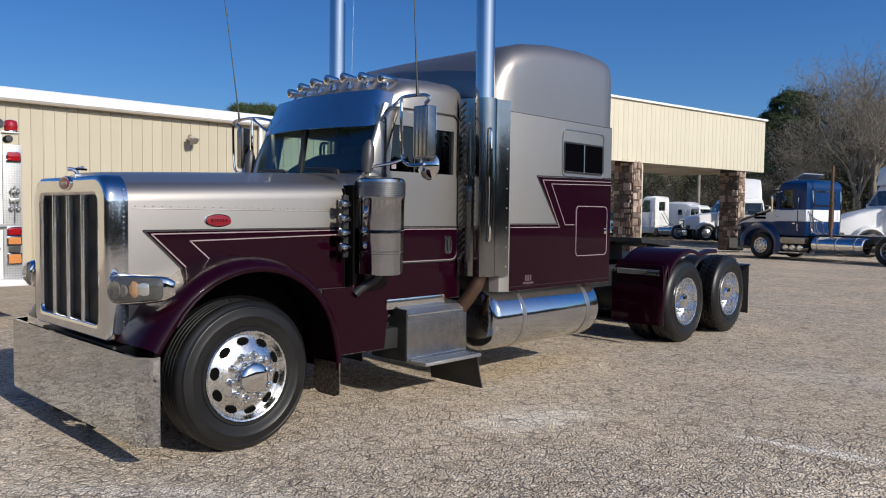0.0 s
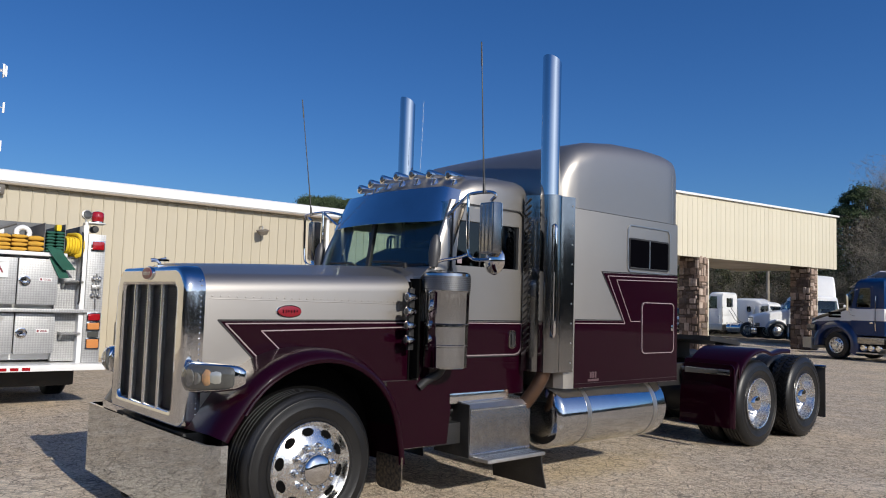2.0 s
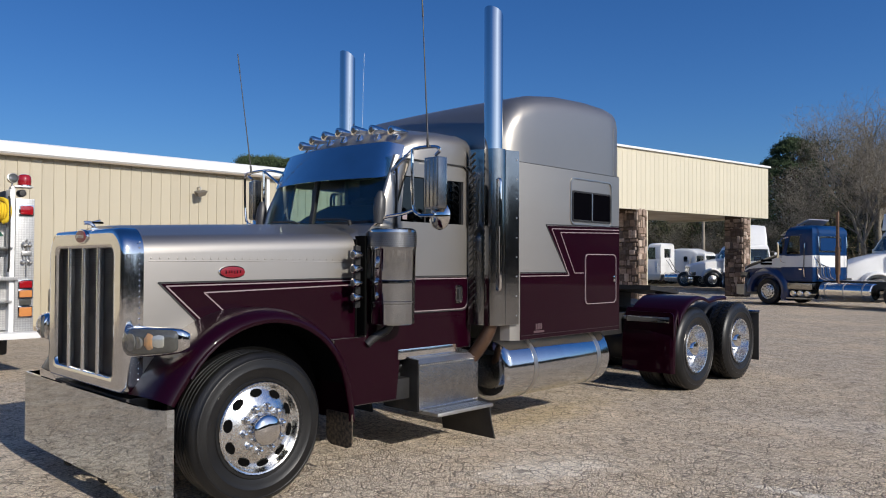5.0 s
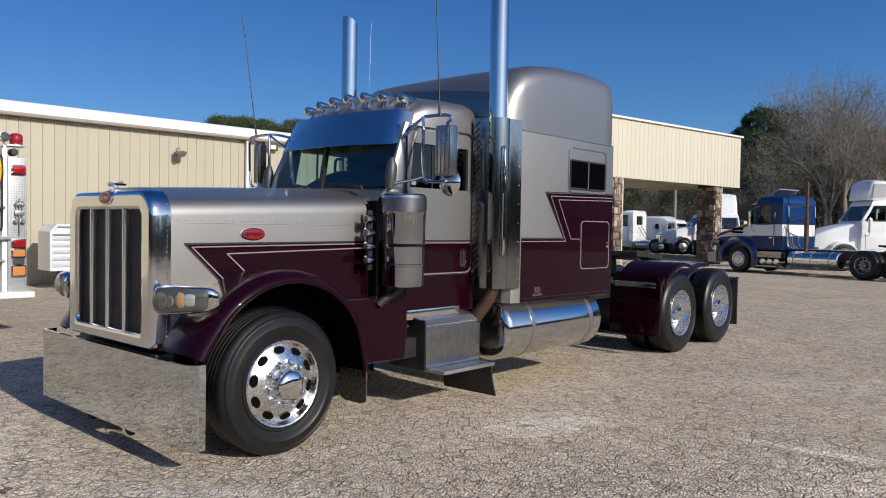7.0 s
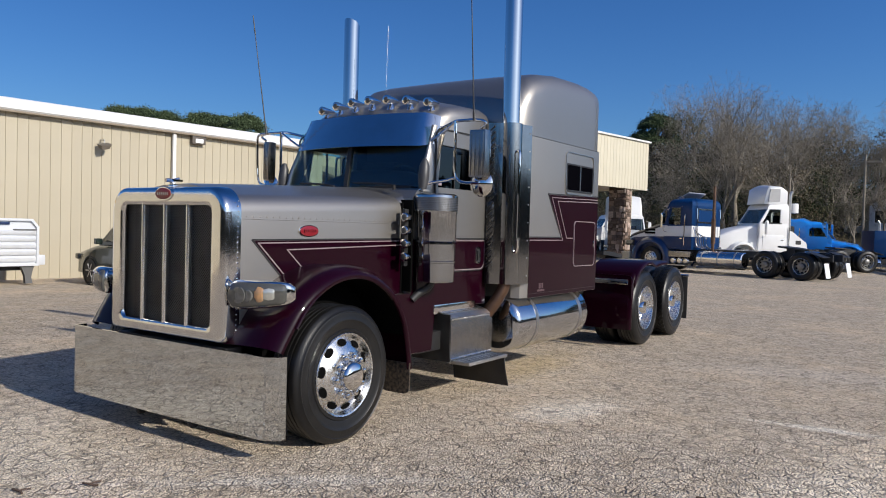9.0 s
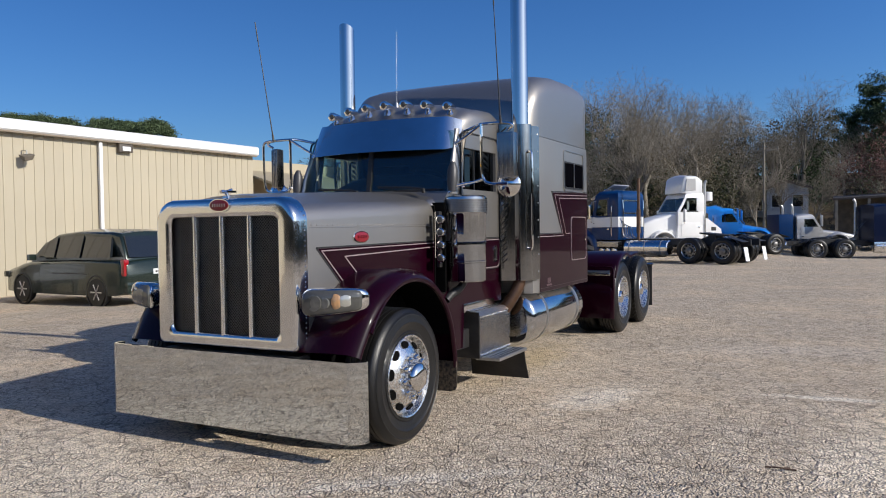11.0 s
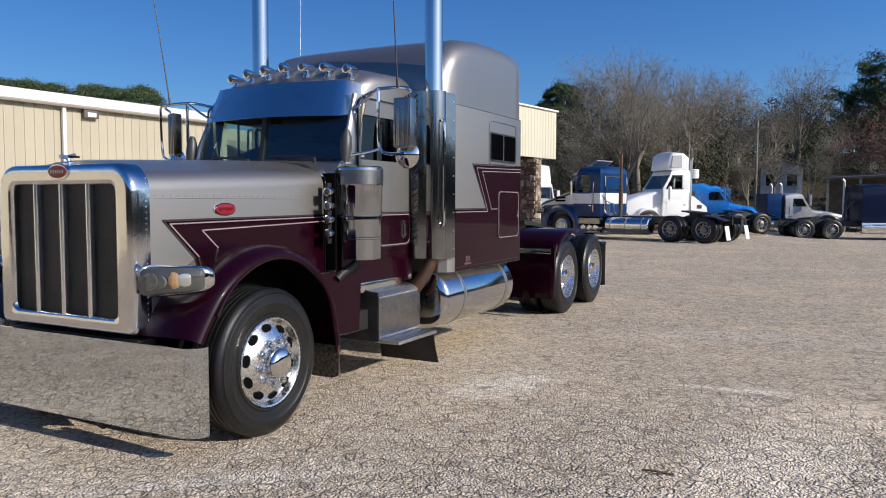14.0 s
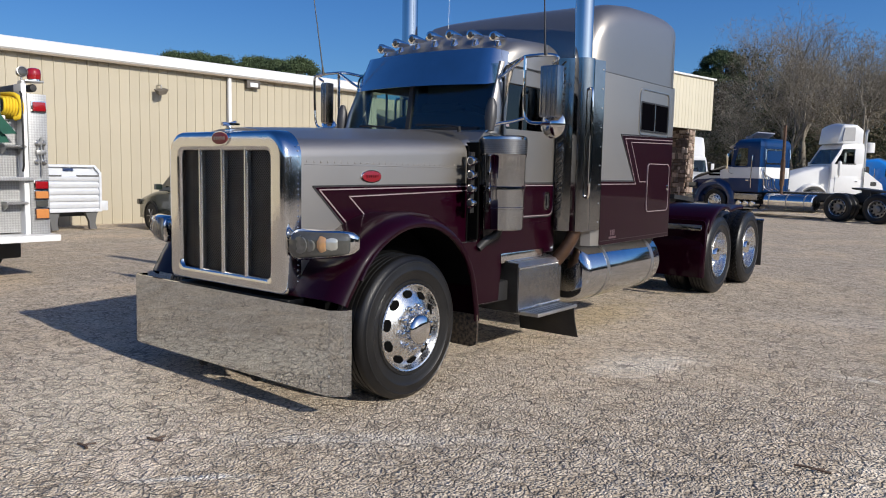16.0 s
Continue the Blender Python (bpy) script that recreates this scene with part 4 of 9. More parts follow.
        box(bm, s * 0.70, s * 0.76, 5.0 if s > 0 else 5.37, 5.53, 1.86, 2.44, 0.01)
        part("pillar_trim", bm, CABIN, body, "dark inner pillar trim")
        # quarter behind the door
        bm = B()
        prism(bm, [(5.50, 1.88), (s_y1, 1.88), (s_y1, 2.45), (5.50, 2.45)], "x", s * 0.76, s * 0.822)
        part("rear_pillar", bm, SILVER, body)
        # windscreen pillar
        bm = B()
        rings = []
        for z, x, y, wide, deep in ((1.86, 0.808, 4.53, 0.036, 0.105), (2.05, 0.805, 4.58, 0.034, 0.10), (2.25, 0.786, 4.66, 0.030, 0.09), (2.46, 0.770, 4.75, 0.030, 0.09)):
            rings.append([(s * (x + wide * math.cos(q)), y + deep * math.sin(q) - 0.25 * wide * math.cos(q), z) for q in [2 * math.pi * k / 14 for k in range(14)]])
        skin(bm, rings)
        part("screen_pillar", bm, SILVER, body, smooth=70)
    bm = B()
    rows = []
    for y, w, zf, zs, zt, r in ((4.64, 0.70, 2.36, 2.48, 2.53, 0.08), (4.73, 0.775, 2.36, 2.57, 2.64, 0.10), (4.9, 0.825, 2.40, 2.66, 2.745, 0.12), (5.15, 0.83, 2.42, 2.70, 2.80, 0.13), (5.45, 0.83, 2.42, 2.715, 2.82, 0.13), (5.545, 0.82, 2.42, 2.70, 2.81, 0.13)):
        rows.append((y, arch_section(w, zf, zs, zt, r)))
    part("cab_roof", loft_y(bm, rows), SILVER, TRUCK, "rounded pewter cab roof")
    # windscreen
    bm = B()
    skin(bm, [[(-0.80, 4.45, 1.87), (0, 4.395, 1.87), (0.80, 4.45, 1.87), (0.80, 4.46, 1.87), (0, 4.405, 1.87), (-0.80, 4.46, 1.87)],
              [(-0.79, 4.62, 2.44), (0, 4.49, 2.44), (0.79, 4.62, 2.44), (0.79, 4.63, 2.44), (0, 4.50, 2.44), (-0.79, 4.63, 2.44)]])
    screen = part("windscreen", bm, GLASS, TRUCK, "tinted two-piece windscreen")
    bm = B()
    skin(bm, [[(-0.022, 4.387, 1.87), (0.022, 4.387, 1.87), (0.022, 4.42, 1.87), (-0.022, 4.42, 1.87)], [(-0.022, 4.482, 2.44), (0.022, 4.482, 2.44), (0.022, 4.515, 2.44), (-0.022, 4.515, 2.44)]])
    part("centre_strip", bm, BLACK, screen)
    for x0, x1 in ((-0.55, -0.08), (0.12, 0.62)):
        bm = B()
        tube(bm, [(x1, 4.33, 1.895), (x1 - 0.06, 4.34, 1.92), (x0, 4.375, 1.935)], 0.010, 6)
        rod(bm, (x1, 4.33, 1.87), (x1, 4.32, 1.91), 0.016)
        part("wiper", bm, BLACK, screen)
    # cowl below the screen
    bm = B()
    rows = [(4.29, arch_section(0.74, 1.3, 1.80, 1.885, 0.12)), (4.44, arch_section(0.82, 1.3, 1.86, 1.905, 0.06))]
    part("cowl", loft_y(bm, rows), SILVER, TRUCK)
    # cabin
    bm = B()
    box(bm, -0.74, 0.74, 4.42, 4.78, 1.70, 1.915, 0.04)
    dash = part("dashboard", bm, CABIN, TRUCK, "dark dashboard")
    bm = B()
    skin(bm, [[(x, 4.62, 1.90), (x, 4.64, 1.90 + 0.75 * h), (x, 4.70, 1.90 + h), (x, 4.80, 1.90 + h), (x, 4.84, 1.90 + 0.5 * h), (x, 4.84, 1.90)] for x, h in ((-0.55, 0.05), (-0.40, 0.12), (-0.15, 0.175), (0.15, 0.18), (0.45, 0.16), (0.66, 0.10))])
    part("instrument_hood", bm, CABIN, dash, "curved dark instrument hood", smooth=60)
    bm = B()
    tube(bm, [(-0.73, 5.18, 2.06), (-0.73, 5.17, 2.22), (-0.73, 5.20, 2.26), (-0.73, 5.26, 2.26)], 0.013, 8, 2)
    part("grab_handle", bm, CABIN, dash, "dark grab handle inside the cab")
    bm = B()
    c, ax = Vector((0.40, 4.86, 1.95)), Vector((0, 0.75, 0.65)).normalized()
    pts = ring_points(c, ax, 0.22, 24)
    tube(bm, pts + [pts[0]], 0.016, 8, 0)
    rod(bm, c, c - ax * 0.25, 0.03)
    part("steering_wheel", bm, CABIN, dash)
    for x in (-0.42, 0.42):
        bm = B()
        box(bm, x - 0.25, x + 0.25, 4.98, 5.42, 1.45, 1.62, 0.05)
        box(bm, x - 0.24, x + 0.24, 5.36, 5.50, 1.60, 2.22, 0.05)
        part("seat", bm, CABIN, TRUCK, "dark cab seat")
    bm = B()
    prism(bm, [(-0.80, 1.88), (0.80, 1.88), (0.80, 2.46), (-0.80, 2.46)], "y", 5.52, 5.55)
    part("back_wall", bm, CABIN, TRUCK)
    bm = B()
    prism(bm, [(-0.80, 4.75), (0.80, 4.75), (0.80, 5.54), (-0.80, 5.54)], "z", 2.425, 2.44)
    part("headliner", bm, CABIN, TRUCK)


make_cab()


def make_visor():
    bm = B()
    def sweep(half, nose_y, back, z, side_y, side_z):
        """Front edge from side to side, with a short return along each cheek."""
        front = [(half * k / 8, nose_y + back * (k / 8) ** 2, z) for k in range(-8, 9)]
        mid_y, mid_z = (side_y + nose_y + back) / 2, (z + side_z) / 2
        return [(-half - 0.098, side_y, side_z), (-half - 0.056, mid_y, mid_z)] + front + [(half + 0.056, mid_y, mid_z), (half + 0.098, side_y, side_z)]

    lower = sweep(0.735, 4.375, 0.150, 2.262, 4.66, 2.295)
    upper = sweep(0.700, 4.56, 0.10, 2.575, 4.76, 2.545)
    ring0 = lower + [(x * 0.98, y + 0.015, z) for x, y, z in reversed(lower)]
    ring1 = upper + [(x * 0.98, y + 0.015, z) for x, y, z in reversed(upper)]
    skin(bm, [ring0, ring1])
    part("sun_visor", bm, SHELL_METAL, TRUCK, "deep chrome drop visor over the windscreen", smooth=30)
    for k in range(7):
        x = -0.645 + k * 0.215
        y, z = 4.83 - 0.06 * (1 - (x / 0.65) ** 2), 2.672 + 0.05 * (1 - (x / 0.65) ** 2)
        bm = B()
        lathe(bm, (x, y - 0.06, z + 0.012), (0, 1, 0.05), [(-0.03, 0.033), (-0.026, 0.043), (-0.005, 0.044), (0.03, 0.038), (0.08, 0.030), (0.13, 0.020), (0.17, 0.008)], 20)
        lathe(bm, (x, y, z + 0.005), (0, -0.1, -1), [(0, 0.014), (0.03, 0.017), (0.05, 0.032), (0.09, 0.042)], 12)
        lamp = part("roof_light", bm, CHROME, TRUCK, "chrome bullet roof marker light")
        bm = B()
        lathe(bm, (x, y - 0.090, z + 0.0105), (0, -1, -0.05), [(-0.004, 0.029), (0.004, 0.024), (0.007, 0.009)], 16)
        part("lens", bm, material("smoked_amber_lens", (0.07, 0.06, 0.05), 0.1, 0.0, 0.9), lamp)


make_visor()


def make_sleeper():
    bm = B()
    rows = []
    for y, w, zs, zt, r in ((5.68, 1.00, 2.72, 2.76, 0.10), (5.74, 1.07, 2.86, 2.89, 0.18), (5.82, 1.105, 2.98, 3.00, 0.20), (5.95, 1.118, 3.09, 3.10, 0.20), (6.2, 1.12, 3.17, 3.18, 0.20), (6.6, 1.12, 3.225, 3.24, 0.20), (7.1, 1.12, 3.245, 3.265, 0.19), (7.40, 1.12, 3.235, 3.255, 0.18), (7.54, 1.118, 3.21, 3.23, 0.17), (7.605, 1.09, 3.15, 3.17, 0.15)):
        rows.append((y, arch_section(w, 2.495, zs, zt, r)))
    cap = part("sleeper_roof", loft_y(bm, rows), SILVER, TRUCK, "raised rounded pewter sleeper roof")
    bm = B()
    stripe(bm, [(7.49, 2.5), (7.49, 3.0)], lambda y: 1.119, 0.008)
    part("roof_seam", bm, DULL_METAL, cap)
    bm = B()
    outline = []
    for x, y in ((-1.118, 7.60), (-1.118, 5.90), (-1.08, 5.80), (-1.0, 5.76), (1.0, 5.76), (1.08, 5.80), (1.118, 5.90), (1.118, 7.60)):
        outline.append((x, y))
    skin(bm, [[(x, y, z) for x, y in outline] for z in (0.87, 2.49)])
    body = part("sleeper_body", bm, SILVER, TRUCK, "pewter and plum sleeper box", smooth=25)
    bm = B()
    skin(bm, [[(x * 0.997, y * 0.9995 + 0.003, z) for x, y in outline] for z in (2.488, 2.498)])
    part("roof_joint", bm, BLACK, body)
    for s in (1, -1):
        bm = B()
        pts = [(5.90, 0.873), (7.597, 0.873), (7.597, 1.955), (6.305, 1.925), (6.64, 1.475), (5.90, 1.475)]
        prism(bm, pts, "x", s * 1.11, s * 1.1225)
        plum = part("stripe_panel", bm, PURPLE, body, "dark plum wedge and lower sleeper panel")
        bm = B()
        stripe(bm, [(5.905, 1.452), (6.665, 1.452), (6.38, 1.900), (7.59, 1.925)], lambda y: s * 1.1225, 0.0075)
        stripe(bm, [(6.92, 1.475), (6.76, 1.475), (6.52, 1.868), (7.59, 1.893)], lambda y: s * 1.1225, 0.0075)
        part("pinstripe", bm, PLUM_STRIPE, plum, "pale pinstripes")
        bm = B()
        stripe(bm, [(5.905, 1.483), (6.63, 1.483), (6.29, 1.935), (7.59, 1.963)], lambda y: s * 1.1190, 0.009, 0.005)
        part("pinstripe", bm, BLACK, plum, "dark edge pinstripe")
        # window
        bm = B()
        frame_prism(bm, rounded(6.69, 7.445, 1.955, 2.42, 0.06, 6), rounded(6.702, 7.433, 1.967, 2.408, 0.052, 6), "x", s * 1.11, s * 1.130)
        win = part("sleeper_window", bm, DULL_METAL, body, "round-cornered sleeper side window")
        bm = B()
        prism(bm, [(6.73, 2.005), (7.405, 2.005), (7.405, 2.275), (6.73, 2.275)], "x", s * 1.115, s * 1.124)
        part("pane", bm, material("black_window", (0.002, 0.002, 0.003), 0.2, 0.0, 0.0, spec=0.0), win, "near-black glass")
        bm = B()
        box(bm, s * 1.117, s * 1.130, 7.062, 7.076, 2.0, 2.28)
        part("window_bar", bm, DULL_METAL, win)
        bm = B()
        frame_prism(bm, rounded(6.715, 7.42, 1.985, 2.292, 0.03, 4), rounded(6.73, 7.405, 2.0, 2.277, 0.02, 4), "x", s * 1.117, s * 1.129)
        part("window_seal", bm, BLACK, win)
        # hatch
        bm = B()
        prism(bm, rounded(6.945, 7.515, 1.165, 1.66, 0.05, 5), "x", s * 1.115, s * 1.129)
        hatch = part("luggage_hatch", bm, PURPLE, body, "plum luggage hatch with bright edge")
        bm = B()
        frame_prism(bm, rounded(6.939, 7.521, 1.159, 1.666, 0.053, 5), rounded(6.947, 7.513, 1.167, 1.658, 0.048, 5), "x", s * 1.12, s * 1.133)
        part("hatch_trim", bm, PLUM_STRIPE, hatch)
        bm = B()
        box(bm, s * 1.128, s * 1.138, 7.46, 7.50, 1.38, 1.44, 0.008)
        part("hatch_lock", bm, CHROME, hatch)
        bm = B()
        for k in range(3):
            box(bm, s * 1.1222, s * 1.1245, 6.13 + k * 0.035, 6.155 + k * 0.035, 0.955, 1.01)
        box(bm, s * 1.1222, s * 1.1245, 6.10, 6.26, 0.925, 0.945)
        part("decal", bm, material("faded_decal", (0.085, 0.05, 0.055), 0.5), body, "small faded pale decal")
        bm = B()
        stripe(bm, [(5.91, 0.91), (7.59, 0.91)], lambda y: s * 1.1222, 0.004, 0.002)
        part("lower_seam", bm, BLACK, body)


make_sleeper()


# slight blue in the base colour paints in the sky's reflection
STACK_CHROME = material("sky_tinted_stack_chrome", (0.50, 0.53, 0.56), 0.05, 1.0, 0.0, (0.43, 0.455, 0.48), 2.0, 0.5, 0.0, 25, rough_vary=0.4)
CANISTER = material("dark_polished_canister", (0.44, 0.45, 0.46), 0.05, 1.0, 0.0, (0.34, 0.35, 0.36), 3.0, 0.5, 0.0, 25, rough_vary=0.5)


def make_stack(s):
    ax, ay = 1.015, 5.62
    bm = B()
    n = 28
    px, py = s * ax + (0.002 if s > 0 else -0.045), ay + 0.018
    rings = [ring_points((px, py, z), (0, 0, 1), 0.085, n) for z in (1.06, 2.6, 3.2, 3.74)]
    top = [Vector((p.x, p.y, 3.81 - (p.y - py) * 0.55)) for p in ring_points((px, py, 3.81), (0, 0, 1), 0.085, n)]
    inner = [Vector((px + (p.x - px) * 0.93, py + (p.y - py) * 0.93, p.z - 0.002)) for p in top]
    deep = [Vector((p.x, p.y, 3.3)) for p in inner]
    skin(bm, rings + [top, inner, deep])
    stack = part("stack_pipe", bm, STACK_CHROME, TRUCK, "tall mitre-cut chrome exhaust stack with a polished shield")
    bm = B()
    sx, sy = ax + (0.014 if s > 0 else 0.04), ay + 0.02
    half = [(sx + 0.104 * math.cos(radians(a)), sy + 0.104 * math.sin(radians(a))) for a in range(-110, 41, 10)]
    plan = [(0.855, 5.49), (0.93, 5.51)] + half + [(1.118, 5.74), (1.140, 5.855), (1.135, 5.86), (1.110, 5.745)] + [(sx + 0.096 * math.cos(radians(a)), sy + 0.096 * math.sin(radians(a))) for a in range(40, -112, -10)] + [(0.925, 5.52), (0.85, 5.50)]
    skin(bm, [[(s * x, y, z) for x, y in plan] for z in (1.02, 2.58)])
    shield = part("heat_shield", bm, SHIELD_METAL, stack, "polished stack shield with louvred cheek", smooth=25)
    slit = finish(prism(B(), [(s * 0.865, 0), (s * 0.925, 0.05), (s * 0.925, 0.062), (s * 0.865, 0.012)], "y", 5.488, 5.506), "louvre", BLACK)
    for k in range(24):
        ob = new("louvre", slit)
        ob.parent, ob.location = shield, (0, 0, 1.18 + k * 0.057)
    bolt = finish(lathe(B(), (s * 1.134, 5.828, 0), (s, -0.2, 0), [(0, 0.009), (0.006, 0.006)], 8), "bolt", DULL_METAL)
    for k in range(9):
        ob = new("bolt", bolt)
        ob.parent, ob.location = shield, (0, 0, 1.10 + k * 0.175)
    bm = B()
    tube(bm, [(s * 1.11, 5.585, 2.30), (s * 1.17, 5.555, 2.31), (s * 1.175, 5.552, 2.2), (s * 1.175, 5.552, 1.45), (s * 1.17, 5.555, 1.33), (s * 1.11, 5.585, 1.34)], 0.014, 10, 2)
    part("grab_handle", bm, CHROME, shield, "chrome grab handle")
    bm = B()
    tube(bm, [(s * ax, ay, 1.08), (s * (ax - 0.01), ay - 0.01, 0.97), (s * (ax - 0.09), ay - 0.07, 0.80), (s * (ax - 0.22), ay - 0.14, 0.62)], 0.062, 14, 2)
    part("exhaust_elbow", bm, HEAT_BROWN, stack, "heat-browned exhaust elbow")


for side in (1, -1):
    make_stack(side)


COLLAR_METAL = material("perforated_grey_metal", (0.27, 0.27, 0.275), 0.34, 1.0, 0.0, (0.20, 0.20, 0.205), 20.0, 0.7, 0.2, 60)


def make_air_cleaner(s):
    c = (s * 0.945, 4.50, 0)
    bm = B()
    lathe(bm, c, (0, 0, 1), [(1.085, 0.10), (1.087, 0.165), (1.095, 0.174), (1.25, 0.175), (1.255, 0.181), (1.268, 0.181), (1.272, 0.176), (1.41, 0.178), (1.415, 0.185), (1.432, 0.185), (1.436, 0.180), (1.665, 0.183),
                             (1.67, 0.186), (1.69, 0.188), (1.80, 0.190), (1.825, 0.186), (1.838, 0.165), (1.843, 0.08), (1.844, 0.01)], 96, True, True)
    for v in bm.verts:
        # rolled sheet is never quite round
        a = math.atan2(v.co.y - c[1], v.co.x - c[0])
        q = 1 + 0.009 * math.sin(7 * a + 1 + 0.6 * v.co.z) + 0.0065 * math.sin(17 * a + 2 * v.co.z) + 0.003 * math.sin(31 * a)
        if v.co.z < 1.67:
            v.co.x, v.co.y = c[0] + (v.co.x - c[0]) * q, c[1] + (v.co.y - c[1]) * q
    ac = part("air_cleaner", bm, CANISTER, TRUCK, "chrome canister air cleaner with perforated collar")
    bm = B()
    for r in range(7):
        for k in range(76):
            a = 2 * math.pi * (k + 0.5 * (r % 2)) / 76
            lathe(bm, (c[0] + 0.1885 * math.cos(a), c[1] + 0.1885 * math.sin(a), 1.702 + r * 0.0145), (math.cos(a), math.sin(a), 0), [(0, 0.0027), (0.0032, 0.0027)], 5)
    tagged(part("intake_holes", bm, BLACK, ac), kind="stuff")
    bm = B()
    lathe(bm, c, (0, 0, 1), [(1.692, 0.187), (1.693, 0.1892), (1.805, 0.1912), (1.806, 0.187)], 40, False, False)
    part("collar", bm, COLLAR_METAL, ac, "perforated grey collar")
    bm = B()
    box(bm, s * 0.80, s * 0.90, 4.44, 4.56, 1.20, 1.28, 0.01)
    box(bm, s * 0.80, s * 0.86, 4.44, 4.56, 1.60, 1.66, 0.01)
    part("bracket", bm, BLACK, ac)
    bm = B()
    tube(bm, [(s * 0.90, 4.50, 1.74), (s * 0.84, 4.42, 1.74), (s * 0.78, 4.37, 1.72), (s * 0.70, 4.36, 1.69)], 0.060, 14, 2)
    part("intake_elbow", bm, BLACK, ac, "black rubber intake elbow")
    bm = B()
    box(bm, s * 0.80, s * 0.83, 4.22, 4.27, 1.22, 1.70, 0.005)
    strip = part("light_strip", bm, BLACK, ac)
    # added black panel: stands in for the dark gap and shade behind the hood
    bm = B()
    box(bm, s * 0.65, s * 0.84, 4.305, 4.33, 1.0, 1.78, 0.01)
    part("cowl_shade_panel", bm, HOLE_DARK, ac, "black panel standing in for the shade behind the hood")
    bm = B()
    tube(bm, [(s * 0.93, 4.50, 1.10), (s * 0.91, 4.47, 1.03), (s * 0.86, 4.40, 0.99), (s * 0.83, 4.34, 0.93)], 0.034, 12, 2)
    part("drain_hose", bm, BLACK, ac, "black hose below the canister")
    for k in range(4):
        z = 1.30 + k * 0.11
        bm = B()
        lathe(bm, (s * 0.865, 4.16, z), (0, 1, 0), [(0, 0.030), (0.006, 0.038), (0.03, 0.037), (0.07, 0.028), (0.10, 0.012)], 16)
        rod(bm, (s * 0.86, 4.2, z), (s * 0.82, 4.24, z), 0.014)
        lamp = part("marker_light", bm, CHROME, strip, "chrome bullet marker light")
        bm = B()
        lathe(bm, (s * 0.865, 4.16, z), (0, -1, 0), [(-0.004, 0.029), (0.004, 0.024), (0.007, 0.008)], 14)
        part("lens", bm, LENS, lamp)


for side in (1, -1):
    make_air_cleaner(side)


MIRROR_CASE = material("stainless_mirror_case", (0.36, 0.355, 0.345), 0.24, 1.0, 0.0, (0.28, 0.275, 0.27), 9.0, 0.7, 0.05, 60)


def make_mirror(s):
    bm = B()
    a0, a1 = (1.215, 1.375) if s > 0 else (1.205, 1.285)
    box(bm, s * a0, s * a1, 4.575, 4.665, 1.985, 2.385, 0.02)
    head = part("mirror", bm, MIRROR_CASE, TRUCK, "stainless west-coast mirror on tube arms with a round spot mirror")
    bm = B()
    box(bm, s * a0, s * a1, 4.664, 4.668, 1.985, 2.38, 0.002)
    part("mirror_glass", bm, CHROME, head)
    for k in range(4):
        x = s * (a0 + (a1 - a0) * (0.12 + 0.25 * k))
        bm = B()
        box(bm, x - 0.006, x + 0.006, 4.569, 4.577, 2.0, 2.37, 0.003)
        part("case_rib", bm, MIRROR_CASE, head)
    bm = B()
    tube(bm, [(s * 0.80, 4.72, 2.42), (s * 1.0, 4.66, 2.47), (s * 1.05, 4.60, 2.47), (s * 1.30, 4.60, 2.47), (s * 1.37, 4.61, 2.44), (s * 1.30, 4.62, 2.40)], 0.013, 8, 2)
    tube(bm, [(s * 1.06, 4.60, 2.47), (s * 1.06, 4.60, 2.2), (s * 1.06, 4.61, 1.99), (s * 1.12, 4.61, 1.94), (s * 1.30, 4.62, 1.94)], 0.013, 8, 2)
    tube(bm, [(s * 0.78, 4.62, 2.30), (s * 0.92, 4.61, 2.38), (s * 1.05, 4.60, 2.46)], 0.012, 8, 1)
    tube(bm, [(s * 0.80, 4.42, 1.86), (s * 0.88, 4.45, 1.93), (s * 0.98, 4.57, 1.955), (s * 1.06, 4.61, 1.985)], 0.014, 8, 2)
    if s < 0:
        tube(bm, [(s * 1.30, 4.60, 2.47), (s * 1.40, 4.60, 2.46), (s * 1.41, 4.60, 2.40), (s * 1.41, 4.61, 2.02), (s * 1.38, 4.62, 1.95), (s * 1.25, 4.62, 1.94)], 0.012, 8, 2)
    part("mirror_arm", bm, CHROME, head, "chrome tube bracket")
    bm = B()
    lathe(bm, (s * 1.285, 4.63, 1.935), (0, 1, 0), [(0, 0.02), (0.012, 0.05), (0.03, 0.098), (0.05, 0.112), (0.06, 0.108), (0.061, 0.01)], 28)
    part("spot_mirror", bm, CHROME, head, "round convex mirror")
    bm = B()
    lathe(bm, (s * 0.85, 4.43, 1.88), (0, 0.1, 1), [(0, 0.035), (0.1, 0.05), (0.2, 0.045), (0.26, 0.02)], 14)
    part("horn_cover", bm, material("dull_grey_casting", (0.055, 0.055, 0.058), 0.45, 0.3), head)
    bm = B()
    foot, tip = Vector((s * 1.255, 4.58, 2.46)), Vector((1.20, 4.56, 3.67) if s > 0 else (-1.40, 4.50, 3.67))
    rod(bm, foot, foot.lerp(tip, 0.45), 0.007, 0.005, 8)
    rod(bm, foot.lerp(tip, 0.45), tip, 0.005, 0.0035, 8)
    rod(bm, foot.lerp(tip, 0.84), tip, 0.007, 0.005, 8)
    rod(bm, foot, foot.lerp(tip, 0.06), 0.012, 0.010, 8)
    part("antenna", bm, BLACK, head, "tall whip antenna")


for side in (1, -1):
    make_mirror(side)


